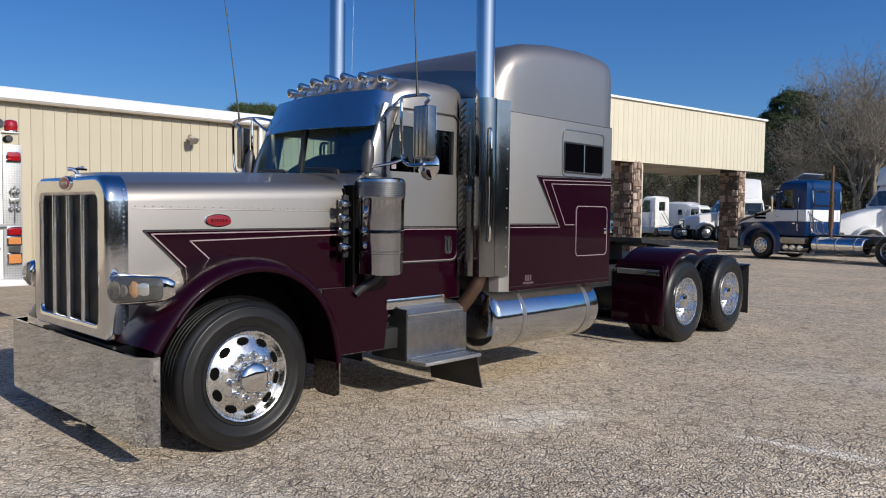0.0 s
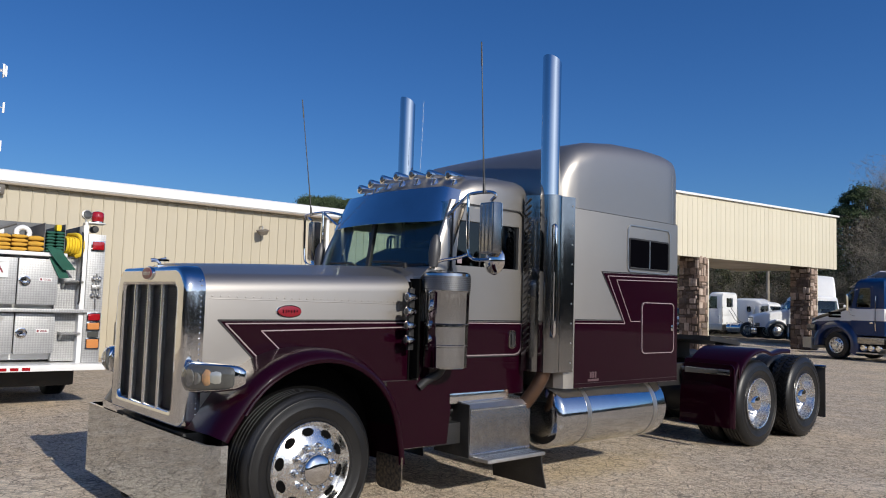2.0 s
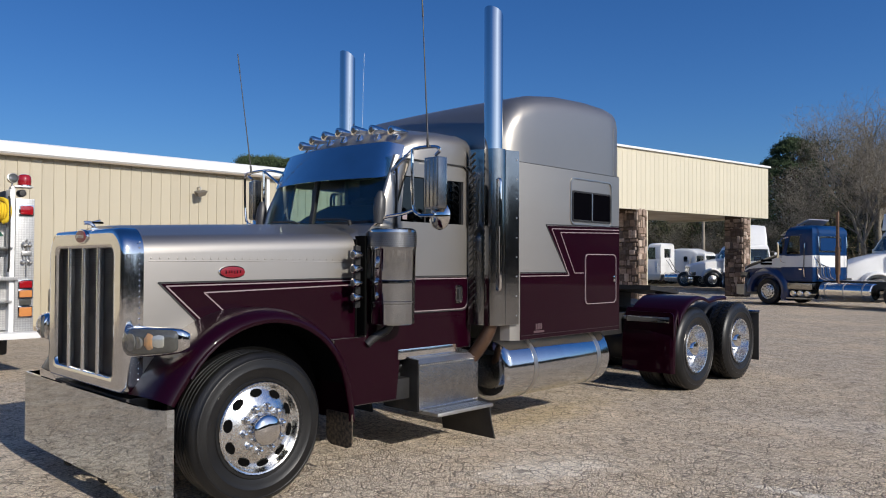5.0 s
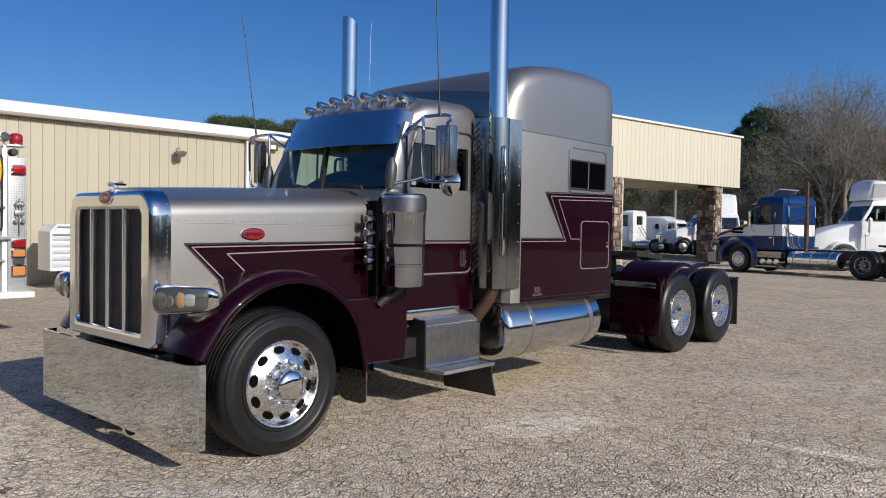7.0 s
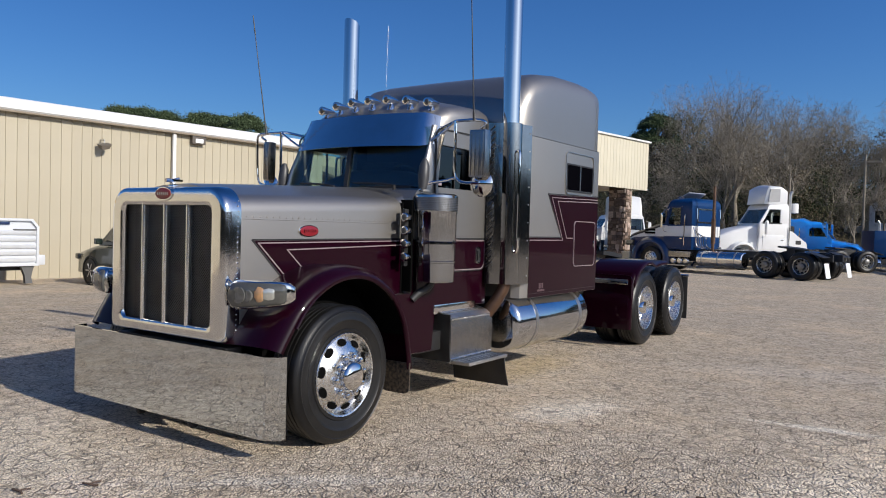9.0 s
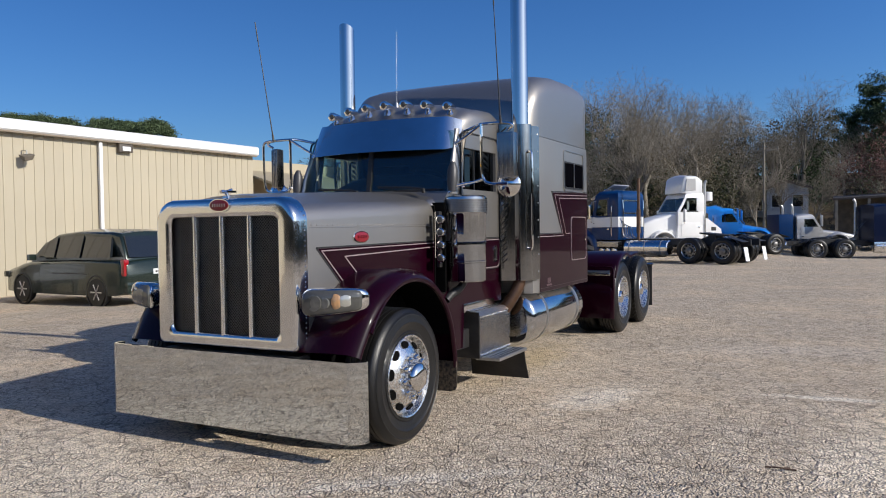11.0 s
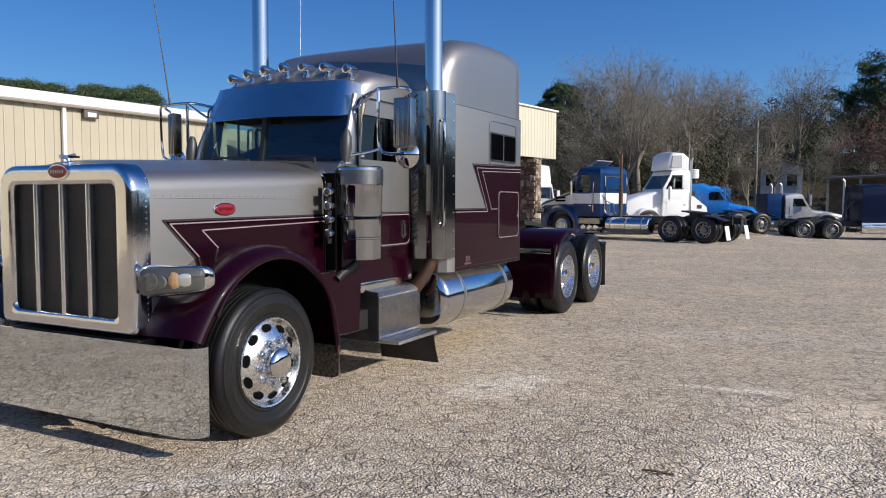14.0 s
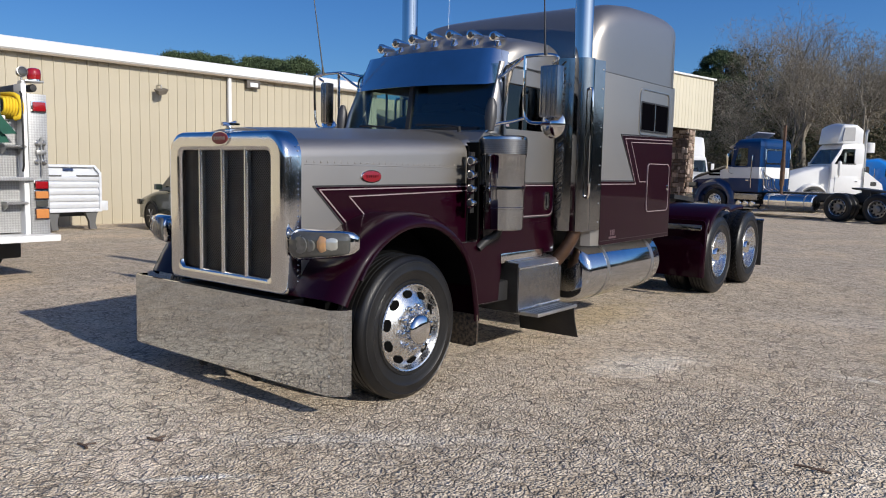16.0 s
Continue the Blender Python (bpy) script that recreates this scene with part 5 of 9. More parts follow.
DARK_PLATE = material("mottled_dark_plate", (0.022, 0.021, 0.020), 0.38, 0.2, 0.0, (0.05, 0.048, 0.045), 9.0, 0.8, 0.2, 30)
BOX_METAL = material("mill_finish_plate", (0.40, 0.39, 0.38), 0.22, 1.0, 0.0, (0.27, 0.265, 0.26), 16.0, 0.9, 0.5, 55, rough_vary=0.5)


TANK_METAL = material("polished_tank_aluminium", (0.60, 0.61, 0.625), 0.11, 1.0, 0.0, (0.50, 0.51, 0.525), 4.0, 0.5, 0.02, 30, rough_vary=0.4)


def make_side_gear(s):
    # fuel tank
    bm = B()
    lathe(bm, (s * 0.815, 5.74, 0.605), (0, 1, 0), [(0.0, 0.02), (0.005, 0.20), (0.02, 0.265), (0.045, 0.292), (0.08, 0.302), (1.66, 0.302), (1.70, 0.292), (1.73, 0.26), (1.745, 0.18), (1.75, 0.02)], 48)
    tank = part("fuel_tank", bm, TANK_METAL, TRUCK, "polished aluminium round fuel tank with straps")
    for y in (6.15, 7.22):
        bm = B()
        lathe(bm, (s * 0.815, y - 0.028, 0.605), (0, 1, 0), [(0, 0.300), (0.002, 0.307), (0.054, 0.307), (0.056, 0.300)], 48, False, False)
        part("tank_strap", bm, DULL_METAL, tank)
    bm = B()
    lathe(bm, (s * 0.90, 6.45, 0.88), (s * 0.25, 0, 1), [(0, 0.05), (0.03, 0.05), (0.035, 0.06), (0.06, 0.055)], 18)
    part("filler_cap", bm, CHROME, tank)
    # step box
    bm = B()
    box(bm, s * 0.50, s * 0.925, 4.82, 5.55, 0.34, 0.74, 0.008)
    stepbox = part("step_box", bm, BOX_METAL, TRUCK, "dull polished battery step box")
    bm = B()
    skin(bm, [[(s * x, y, z) for x, y, z in ((0.55, 4.815, 0.74), (0.935, 4.815, 0.74), (0.935, 5.555, 0.74), (0.55, 5.555, 0.74))], [(s * x, y, z) for x, y, z in ((0.55, 4.815, 0.81), (0.90, 4.815, 0.775), (0.90, 5.555, 0.775), (0.55, 5.555, 0.81))]])
    lid = part("box_lid", bm, TREAD_PLATE, stepbox, "tread-plate lid with a beaded edge")
    bm = B()
    for i in range(8):
        for k in range(36):
            box(bm, s * (0.57 + i * 0.04), s * (0.595 + i * 0.04), 4.83 + k * 0.02, 4.838 + k * 0.02, 0.806 - i * 0.0040, 0.812 - i * 0.0040)
    tagged(part("lid_ridges", bm, ALUMINIUM, lid), kind="stuff")
    bm = B()
    for k in range(30):
        lathe(bm, (s * 0.924, 4.84 + k * 0.024, 0.725), (s, 0, 0), [(0, 0.010), (0.007, 0.006)], 6)
        lathe(bm, (s * 0.924, 4.84 + k * 0.024, 0.372), (s, 0, 0), [(0, 0.009), (0.006, 0.005)], 6)
    tagged(part("rivet_row", bm, ALUMINIUM, stepbox), kind="stuff")
    bm = B()
    box(bm, s * 0.50, s * 0.921, 4.808, 4.816, 0.345, 0.772)
    part("box_end", bm, DARK_PLATE, stepbox, "dark end plate")
    bm = B()
    box(bm, s * 0.86, s * 1.105, 4.86, 5.55, 0.322, 0.352, 0.006)
    plate = part("step_plate", bm, TREAD_PLATE, stepbox, "serrated aluminium step plate")
    bm = B()
    for i in range(5):
        for k in range(21):
            box(bm, s * (0.885 + i * 0.045), s * (0.915 + i * 0.045), 4.90 + k * 0.03, 4.912 + k * 0.03, 0.351, 0.356)
    tagged(part("step_ridges", bm, ALUMINIUM, plate), kind="stuff")
    bm = B()
    skin(bm, [[(s * x, y + dy, z) for x, dy in ((0.50, 0.0), (w, 0.0), (w, 0.012), (0.50, 0.012))] for z, y, w in ((0.335, 5.515, 1.085), (0.2, 5.52, 1.10), (0.045, 5.54, 1.125))])
    part("step_flap", bm, BLACK_RUBBER, stepbox, "black rubber flap below the step")
    bm = B()
    box(bm, s * 0.74, s * 0.845, 4.66, 5.36, 0.775, 0.865, 0.025)
    part("upper_step", bm, ALUMINIUM, TRUCK, "polished cab step rail")
    bm = B()
    rod(bm, (s * 0.70, 4.86, 0.62), (s * 0.73, 4.83, 0.62), 0.05)
    tube(bm, [(s * 0.7, 4.88, 0.7), (s * 0.72, 4.80, 0.72), (s * 0.6, 4.78, 0.6)], 0.02, 8)
    part("box_fittings", bm, BLACK, stepbox)
    bm = B()
    box(bm, s * 0.44, s * 0.82, 4.45, 4.85, 0.45, 0.62, 0.01)
    part("air_tank", bm, BLACK, TRUCK)


for side in (1, -1):
    make_side_gear(side)


def make_roof_antenna():
    bm = B()
    rod(bm, (-0.04, 5.0, 2.74), (-0.04, 5.02, 3.52), 0.0009, 0.0007, 6)
    lathe(bm, (-0.04, 5.0, 2.74), (0, 0, 1), [(0, 0.03), (0.04, 0.02), (0.07, 0.01)], 10)
    part("whip_antenna", bm, DULL_METAL, TRUCK, "thin pale whip antenna")


make_roof_antenna()

# ---- the canopy ----
MORTAR = material("dark_mortar", (0.10, 0.075, 0.055), 0.9, 0.0, 0.0, (0.06, 0.045, 0.035), 5.0, 0.8, 0.5, 20, spec=0.1)


def island_material(name, colours, rough):
    """Stones of several colours, one for each piece, with mottling."""
    m = material(name, colours[0], rough, 0.0, 0.0, tuple(c * 0.5 for c in colours[0]), 7.0, 0.9, 0.8, 14, spec=0.15)
    t = m.node_tree
    p = t.nodes["Principled BSDF"]
    geo = t.nodes.new("ShaderNodeNewGeometry")
    ramp = t.nodes.new("ShaderNodeValToRGB")
    ramp.color_ramp.interpolation = "CONSTANT"
    while len(ramp.color_ramp.elements) < len(colours):
        ramp.color_ramp.elements.new(0.5)
    for k, c in enumerate(colours):
        ramp.color_ramp.elements[k].position = k / len(colours)
        ramp.color_ramp.elements[k].color = (*[v / max(colours[0][j], 0.01) for j, v in enumerate(c)], 1)
    mult = t.nodes.new("ShaderNodeVectorMath")
    mult.operation = "MULTIPLY"
    link = p.inputs["Base Color"].links[0]
    t.links.new(geo.outputs["Random Per Island"], ramp.inputs["Fac"])
    t.links.new(link.from_socket, mult.inputs[0])
    t.links.new(ramp.outputs["Color"], mult.inputs[1])
    t.links.new(mult.outputs["Vector"], p.inputs["Base Color"])
    return m


BRICK_STONE = island_material("mottled_rubble_stone", ((0.20, 0.15, 0.115), (0.36, 0.27, 0.215), (0.13, 0.095, 0.078), (0.48, 0.38, 0.31), (0.16, 0.125, 0.105), (0.28, 0.20, 0.155)), 0.85)
SOFFIT = material("grey_soffit", (0.42, 0.38, 0.31), 0.8, 0.0, 0.0, (0.25, 0.21, 0.16), 0.6, 0.9)
CANOPY = Matrix.Translation((-13.3, 39.4, 0)) @ Matrix.Rotation(radians(-9.0), 4, "Z")


def make_canopy():
    """Local y runs back along the fascia (0 at its far corner), local x out to the lot."""
    length, deep, low, top = 12.6, 6.0, 3.86, 6.42
    bm = B()
    box(bm, -deep, -0.12, -length, -0.1, low + 0.12, low + 0.32)
    solid("ceiling", bm, SOFFIT, "stained grey canopy soffit", kind="structure", at=CANOPY)
    bm = B()
    box(bm, -0.12, -0.05, -length, 0.0, low, top)
    box(bm, -deep, -0.12, -0.12, -0.02, low, top)
    solid("wall_fascia", bm, FASCIA_METAL, "tall cream ribbed canopy fascia", kind="structure", at=CANOPY)
    fascia = bpy.data.objects["wall_fascia"]
    bm = B()
    prism(bm, [(-0.03, -0.152), (-0.03, 0.152), (0.0, 0.152), (0.0, -0.108), (0.014, -0.122), (0.014, -0.140), (0.0, -0.152)], "z", low, top)
    me = finish(bm, "panel", FASCIA_METAL, 20)
    y = -0.16
    while y > -length:
        ob = new("panel", me)
        ob.parent, ob.location = fascia, (-0.028, y, 0)
        y -= 0.3048
    bm = B()
    box(bm, -deep - 0.05, 0.08, -length - 0.05, 0.08, top, top + 0.09, 0.01)
    solid("trim_canopy_cap", bm, TRIM_WHITE, "white metal cap along the canopy's top", kind="structure", at=CANOPY)
    for y in (-2.05, -10.05):
        post = thing("stone_column", CANOPY @ Vector((-0.4, y, 0)), "thick column of mottled dark and pinkish rubble stone", "column", "canopy columns", -9.0)
        bm = B()
        box(bm, -0.68, 0.35, -0.15, 0.42, -0.05, 3.97, 0.03)
        part("pier", bm, MORTAR, post)
        bm = B()
        rng = random.Random(int(y * 10))
        for face in range(2):
            start, stop = (-0.68, 0.34) if face else (-0.15, 0.41)
            z = 0.0
            while z < 3.75:
                h = rng.uniform(0.12, 0.34)
                u = start
                while u < stop - 0.08:
                    w = min(rng.uniform(0.12, 0.40), stop - u)
                    d = rng.uniform(0.015, 0.06)
                    top = min(z + h * rng.uniform(0.72, 1.25), 3.94)
                    if face:
                        box(bm, u + 0.012, u + w - 0.012, -0.15 - d, -0.12, z + 0.012, top, 0.03, 1)
                    else:
                        box(bm, 0.3, 0.35 + d, u + 0.012, u + w - 0.012, z + 0.012, top, 0.03, 1)
                    u += w
                z += h
        tagged(part("stone_facing", bm, BRICK_STONE, post, "rough stone facing"), kind="stuff")
        # a pipe on one column; on the other its cream paints the sunlit edge
        bm = B()
        box(bm, 0.20, 0.30, 0.455, 0.555, -0.05, 3.86, 0.02)
        part("downpipe", bm, FASCIA_METAL, post, "pale cream downpipe, on one column standing for its sunlit stone edge")


make_canopy()


def make_wall_lamp(y, z, kind):
    lamp = thing("wall_lamp", SHED @ Vector((0.0, y, z)), "floodlight on a bracket on the cream shed wall" if kind else "white-faced wall pack light on the shed wall", "lamp", "", -3.2)
    if kind:
        bm = B()
        rod(bm, (0, 0, 0.12), (0.22, 0, 0.1), 0.02)
        rod(bm, (0.22, 0, 0.12), (0.22, 0, 0.0), 0.018)
        part("bracket", bm, DULL_METAL, lamp)
        bm = B()
        skin(bm, [[(0.10, -0.17, -0.02), (0.16, 0.14, 0.04), (0.42, 0.14, -0.02), (0.40, -0.17, -0.1)], [(0.14, -0.12, -0.14), (0.18, 0.10, -0.10), (0.34, 0.10, -0.16), (0.34, -0.12, -0.22)]])
        part("lamp_head", bm, material("weathered_grey_housing", (0.14, 0.12, 0.095), 0.6), lamp)
    else:
        bm = B()
        box(bm, 0.0, 0.16, -0.26, 0.26, -0.15, 0.15, 0.03)
        part("housing", bm, material("bronze_housing", (0.10, 0.085, 0.07), 0.5), lamp)
        bm = B()
        box(bm, 0.15, 0.185, -0.15, 0.15, -0.11, 0.03, 0.015)
        part("lens", bm, material("white_lens", (0.8, 0.8, 0.78), 0.2, 0.0, 0.4), lamp)


make_wall_lamp(0.0, 3.80, True)
make_wall_lamp(3.35, 4.27, False)
make_wall_lamp(-7.6, 4.27, False)


def make_annex():
    """Lower lean-to past the shed's corner."""
    bm = B()
    box(bm, -9.0, -1.2, 9.3, 19.0, -0.3, 4.45)
    solid("wall_annex", bm, WALL_METAL, "cream metal annex wall past the shed", kind="structure", at=SHED)
    bm = B()
    prism(bm, [(-1.2, 4.0), (1.6, 3.15), (1.6, 3.05), (-1.2, 3.9)], "y", 9.4, 19.0)
    awning = solid("awning", bm, material("tan_awning", (0.34, 0.29, 0.20), 0.6), "tan ribbed lean-to awning", kind="structure", at=SHED)
    bm = B()
    box(bm, 1.5, 1.6, 9.4, 19.0, 2.25, 3.1)
    for k in range(28):
        box(bm, 1.6, 1.64, 9.45 + k * 0.34, 9.52 + k * 0.34, 2.25, 3.1)
    solid("trim_awning_skirt", bm, material("olive_skirt", (0.20, 0.17, 0.11), 0.6), "olive-brown ribbed skirt of the awning", kind="structure", at=SHED)
    bm = B()
    for y in (9.6, 14, 18.8):
        box(bm, 1.45, 1.55, y - 0.05, y + 0.05, -0.3, 3.1)
    solid("trim_awning_posts", bm, BLACK, "dark awning posts", kind="structure", at=SHED)


make_annex()

# ---- parked tractors across the lot ----
BLUE = material("royal_blue_paint", (0.002, 0.028, 0.105), 0.3, 0.0, 0.25, (0.002, 0.024, 0.088), spec=0.25)
BRIGHT_BLUE = material("bright_blue_paint", (0.012, 0.21, 0.66), 0.3, 0.0, 0.8, (0.01, 0.18, 0.58))
HOOD_DARK = material("dark_hood_paint", (0.030, 0.026, 0.028), 0.4, 0.0, 0.4)
FENDER_BLUE = material("deep_blue_paint", (0.006, 0.022, 0.085), 0.3, 0.0, 0.8)
NAVY = material("navy_paint", (0.0015, 0.0055, 0.026), 0.3, 0.0, 0.2, (0.0015, 0.005, 0.022), spec=0.15)
SILVER_GREY = material("silver_grey_paint", (0.42, 0.42, 0.42), 0.35, 0.4, 0.6)
SHOP_BLACK_GLASS = material("dark_vehicle_glass", (0.012, 0.015, 0.018), 0.05, 0.0, 0.6)
GREY_PLASTIC = material("grey_plastic", (0.10, 0.10, 0.10), 0.55)


OLD_RIM = material("weathered_rim", (0.24, 0.235, 0.225), 0.42, 0.9, 0.0, (0.14, 0.135, 0.13), 8.0, 0.7)


def simple_wheel(parent, at, name, dual=False):
    w = part(name, make_tyre_mesh(0.51, 0.27, "rib"), RUBBER, parent, "", at)
    bm = B()
    if dual:
        prof = [(-0.06, 0.272), (-0.10, 0.262), (-0.12, 0.24), (-0.12, 0.13), (-0.02, 0.11), (0.0, 0.03)]
    else:
        prof = [(0.005, 0.30), (0.010, 0.292), (0.0, 0.276), (-0.022, 0.262), (-0.012, 0.235), (-0.002, 0.205), (0.012, 0.16), (0.016, 0.13), (0.05, 0.115), (0.085, 0.10), (0.095, 0.06), (0.098, 0.02)]
    lathe(bm, (0, 0, 0), (1, 0, 0), prof, 32, False, True)
    r = part("rim", bm, RIM_METAL if not dual else OLD_RIM, w)
    if dual:
        bm = B()
        lathe(bm, (0, 0, 0), (1, 0, 0), [(0.005, 0.30), (0.010, 0.292), (0.0, 0.282), (-0.06, 0.272)], 32, False, False)
        part("rim_lip", bm, RIM_METAL, r, "bright rim lip")
    for k in range(10):
        a = 2 * math.pi * (k + 0.5) / 10
        bm = B()
        lathe(bm, ((-0.118 if dual else -0.014), 0.218 * math.cos(a), 0.218 * math.sin(a)), (1, 0, 0), [(0, 0.034), (0.012, 0.032)], 10)
        part("hand_hole", bm, HOLE_DARK, r)
    if dual:
        bm = make_tyre_mesh(0.508, 0.27, "rib")
        bmesh.ops.translate(bm, verts=bm.verts, vec=(-0.33, 0, 0))
        part("inner_tyre", bm, RUBBER, w)
    return w


def make_tractor(label, at, turn, upper, lower, wheelbase=4.9, nose=1.25, hood_top=1.75, hood_slope=0.35, cab_top=2.75, split=1.45, sleeper=0.0, sleeper_top=3.0,
                 fairing=False, stack=True, tank=True, group="parked tractors", sill=None, headboard=None):
    """Front axle at local y = 0, nose towards -y."""
    t = thing("parked_tractor", at, label, "truck", group, turn)
    cab0, cab1 = 0.75, 2.15
    sill = sill or split + 0.22
    w = 1.02
    bm = B()
    rows = []
    for y, f, z in ((-nose, 0.86, hood_top - hood_slope - 0.12), (-nose + 0.12, 0.93, hood_top - hood_slope), (-0.3, 0.97, hood_top - hood_slope * 0.45), (cab0 + 0.05, 1.0, hood_top)):
        rows.append((y, arch_section(0.86 * f, 0.75, z - 0.05, z, 0.14)))
    loft_y(bm, rows)
    hood = part("hood", bm, upper, t)
    bm = B()
    box(bm, -0.55, 0.55, -nose - 0.03, -nose + 0.05, 0.72, hood_top - hood_slope - 0.2, 0.03)
    g = part("grille", bm, GREY_PLASTIC, t)
    for k in range(6):
        bm = B()
        z = 0.82 + k * (hood_top - hood_slope - 1.05) / 6
        box(bm, -0.5, 0.5, -nose - 0.05, -nose - 0.02, z, z + 0.04, 0.01)
        part("grille_slat", bm, CHROME, g)
    bm = B()
    box(bm, -1.12, 1.12, -nose - 0.12, -nose + 0.1, 0.32, 0.68, 0.07)
    part("bumper", bm, CHROME, t)
    for s in (1, -1):
        bm = B()
        rings = []
        for a in range(175, -5, -15):
            y, z = 0.66 * math.cos(radians(a)) * -1 * -1, 0.52 + 0.66 * math.sin(radians(a))
            rings.append([(s * x, y, z + dz) for x, dz in ((1.13, -0.02), (1.14, 0.02), (1.08, 0.09), (0.85, 0.12), (0.70, 0.12))])
        rings = [[(p[0], p[1], p[2]) for p in r] for r in rings]
        skin(bm, rings, False, False, False)
        bmesh.ops.solidify(bm, geom=bm.faces[:], thickness=0.015)
        bmesh.ops.recalc_face_normals(bm, faces=bm.faces)
        part("fender", bm, lower if lower is upper else FENDER_BLUE, t)
        bm = B()
        box(bm, s * 0.78, s * 1.10, -nose - 0.02, -nose + 0.28, 0.78, 1.02, 0.05)
        part("headlight", bm, LENS, t)
        bm = B()
        box(bm, s * 0.6, s * 1.05, 0.72, cab1, 0.42, 0.8, 0.02)
        part("step", bm, DULL_METAL, t)
        # door with its glass
        bm = B()
        box(bm, s * (w - 0.01), s * (w + 0.018), cab0 + 0.18, cab1 - 0.22, 0.95, split - 0.01 if lower is not upper else 1.62, 0.005)
        d = part("door", bm, lower, t)
        bm = B()
        box(bm, s * (w + 0.014), s * (w + 0.035), cab1 - 0.35, cab1 - 0.24, split - 0.12, split - 0.07, 0.006)
        part("door_handle", bm, CHROME, d)
        bm = B()
        rod(bm, (s * (w + 0.05), cab1 + 0.02, 0.9), (s * (w + 0.05), cab1 + 0.02, 2.0), 0.018)
        part("grab_rail", bm, CHROME, d)
        bm = B()
        box(bm, s * 1.22, s * 1.40, cab0 + 0.16, cab0 + 0.26, 1.65, 2.25, 0.03)
        m = part("mirror", bm, upper, t)
        bm = B()
        tube(bm, [(s * w, cab0 + 0.3, 1.55), (s * 1.3, cab0 + 0.2, 1.58), (s * 1.32, cab0 + 0.2, 2.3), (s * w, cab0 + 0.35, 2.32)], 0.014, 6, 1)
        part("mirror_arm", bm, CHROME, m)
        if tank:
            bm = B()
            lathe(bm, (s * 0.78, cab1 + 0.25, 0.62), (0, 1, 0), [(0, 0.05), (0.02, 0.27), (0.05, 0.30), (1.35, 0.30), (1.38, 0.27), (1.4, 0.05)], 28)
            tk = part("fuel_tank", bm, ALUMINIUM, t)
            for y in (cab1 + 0.55, cab1 + 1.25):
                bm = B()
                lathe(bm, (s * 0.78, y, 0.62), (0, 1, 0), [(0, 0.298), (0.002, 0.306), (0.05, 0.306), (0.052, 0.298)], 28, False, False)
                part("tank_strap", bm, DULL_METAL, tk)
        bm = B()
        box(bm, s * 0.36, s * 0.44, -0.9, wheelbase + 1.6, 0.68, 0.92)
        part("frame_rail", bm, BLACK, t)
        simple_wheel(t, side_pose(s, 1.10, 0, 0.51), "front_wheel")
        for y in (wheelbase - 0.66, wheelbase + 0.66):
            simple_wheel(t, side_pose(s, 1.12, y, 0.51), "rear_wheel", True)
            bm = B()
            rings = []
            for y in (wheelbase + 0.9, wheelbase + 1.3, wheelbase + 1.46):
                rings.append([(s * x, y, 1.02 - (y - wheelbase - 0.9) * 0.3 + dz) for x, dz in ((0.55, 0.0), (1.12, 0.0), (1.12, -0.02), (0.55, -0.02))])
            skin(bm, rings)
            part("quarter_fender", bm, BLACK, t)
    # cab: lower box, belt, pillars, roof and glass
    bm = B()
    box(bm, -w, w, cab0, cab1, 0.80, split, 0.03)
    part("cab_lower", bm, lower, t)
    paint = upper
    bm = B()
    box(bm, -w, w, cab0, cab1, split, sill, 0.02)
    part("cab_belt", bm, upper, t)
    bm = B()
    box(bm, -w + 0.08, w - 0.08, cab0 + 0.06, cab1 - 0.08, sill - 0.02, sill + 0.03, 0.01)
    part("dashboard", bm, CABIN, t)
    head = cab_top - 0.30
    lean = 0.40
    bm = B()
    skin(bm, [[(-w + 0.05, cab0 + lean, head), (w - 0.05, cab0 + lean, head), (w - 0.02, cab1, head), (-w + 0.02, cab1, head)],
              [(-w + 0.07, cab0 + lean + 0.04, cab_top - 0.18), (w - 0.07, cab0 + lean + 0.04, cab_top - 0.18), (w - 0.04, cab1, cab_top - 0.18), (-w + 0.04, cab1, cab_top - 0.18)],
              [(-w + 0.14, cab0 + lean + 0.14, cab_top - 0.05), (w - 0.14, cab0 + lean + 0.14, cab_top - 0.05), (w - 0.10, cab1 - 0.03, cab_top - 0.05), (-w + 0.10, cab1 - 0.03, cab_top - 0.05)],
              [(-w + 0.3, cab0 + lean + 0.34, cab_top), (w - 0.3, cab0 + lean + 0.34, cab_top), (w - 0.25, cab1 - 0.12, cab_top), (-w + 0.25, cab1 - 0.12, cab_top)]])
    cab = part("cab_roof", bm, paint, t, smooth=50)
    bm = B()
    for x0, x1 in ((-w + 0.02, -0.45), (0.45, w - 0.02)) if not sleeper else ((-w + 0.02, w - 0.02),):
        box(bm, x0, x1, cab1 - 0.06, cab1 - 0.005, sill, head)
    if not sleeper:
        box(bm, -0.45, 0.45, cab1 - 0.06, cab1 - 0.005, sill, sill + 0.1)
        box(bm, -0.45, 0.45, cab1 - 0.06, cab1 - 0.005, head - 0.1, head)
    part("rear_panel", bm, paint, t)
    for x in (-0.45, 0.45):
        bm = B()
        box(bm, x - 0.22, x + 0.22, cab1 - 0.35, cab1 - 0.22, sill, sill + 0.38, 0.04)
        part("seat", bm, CABIN, t)
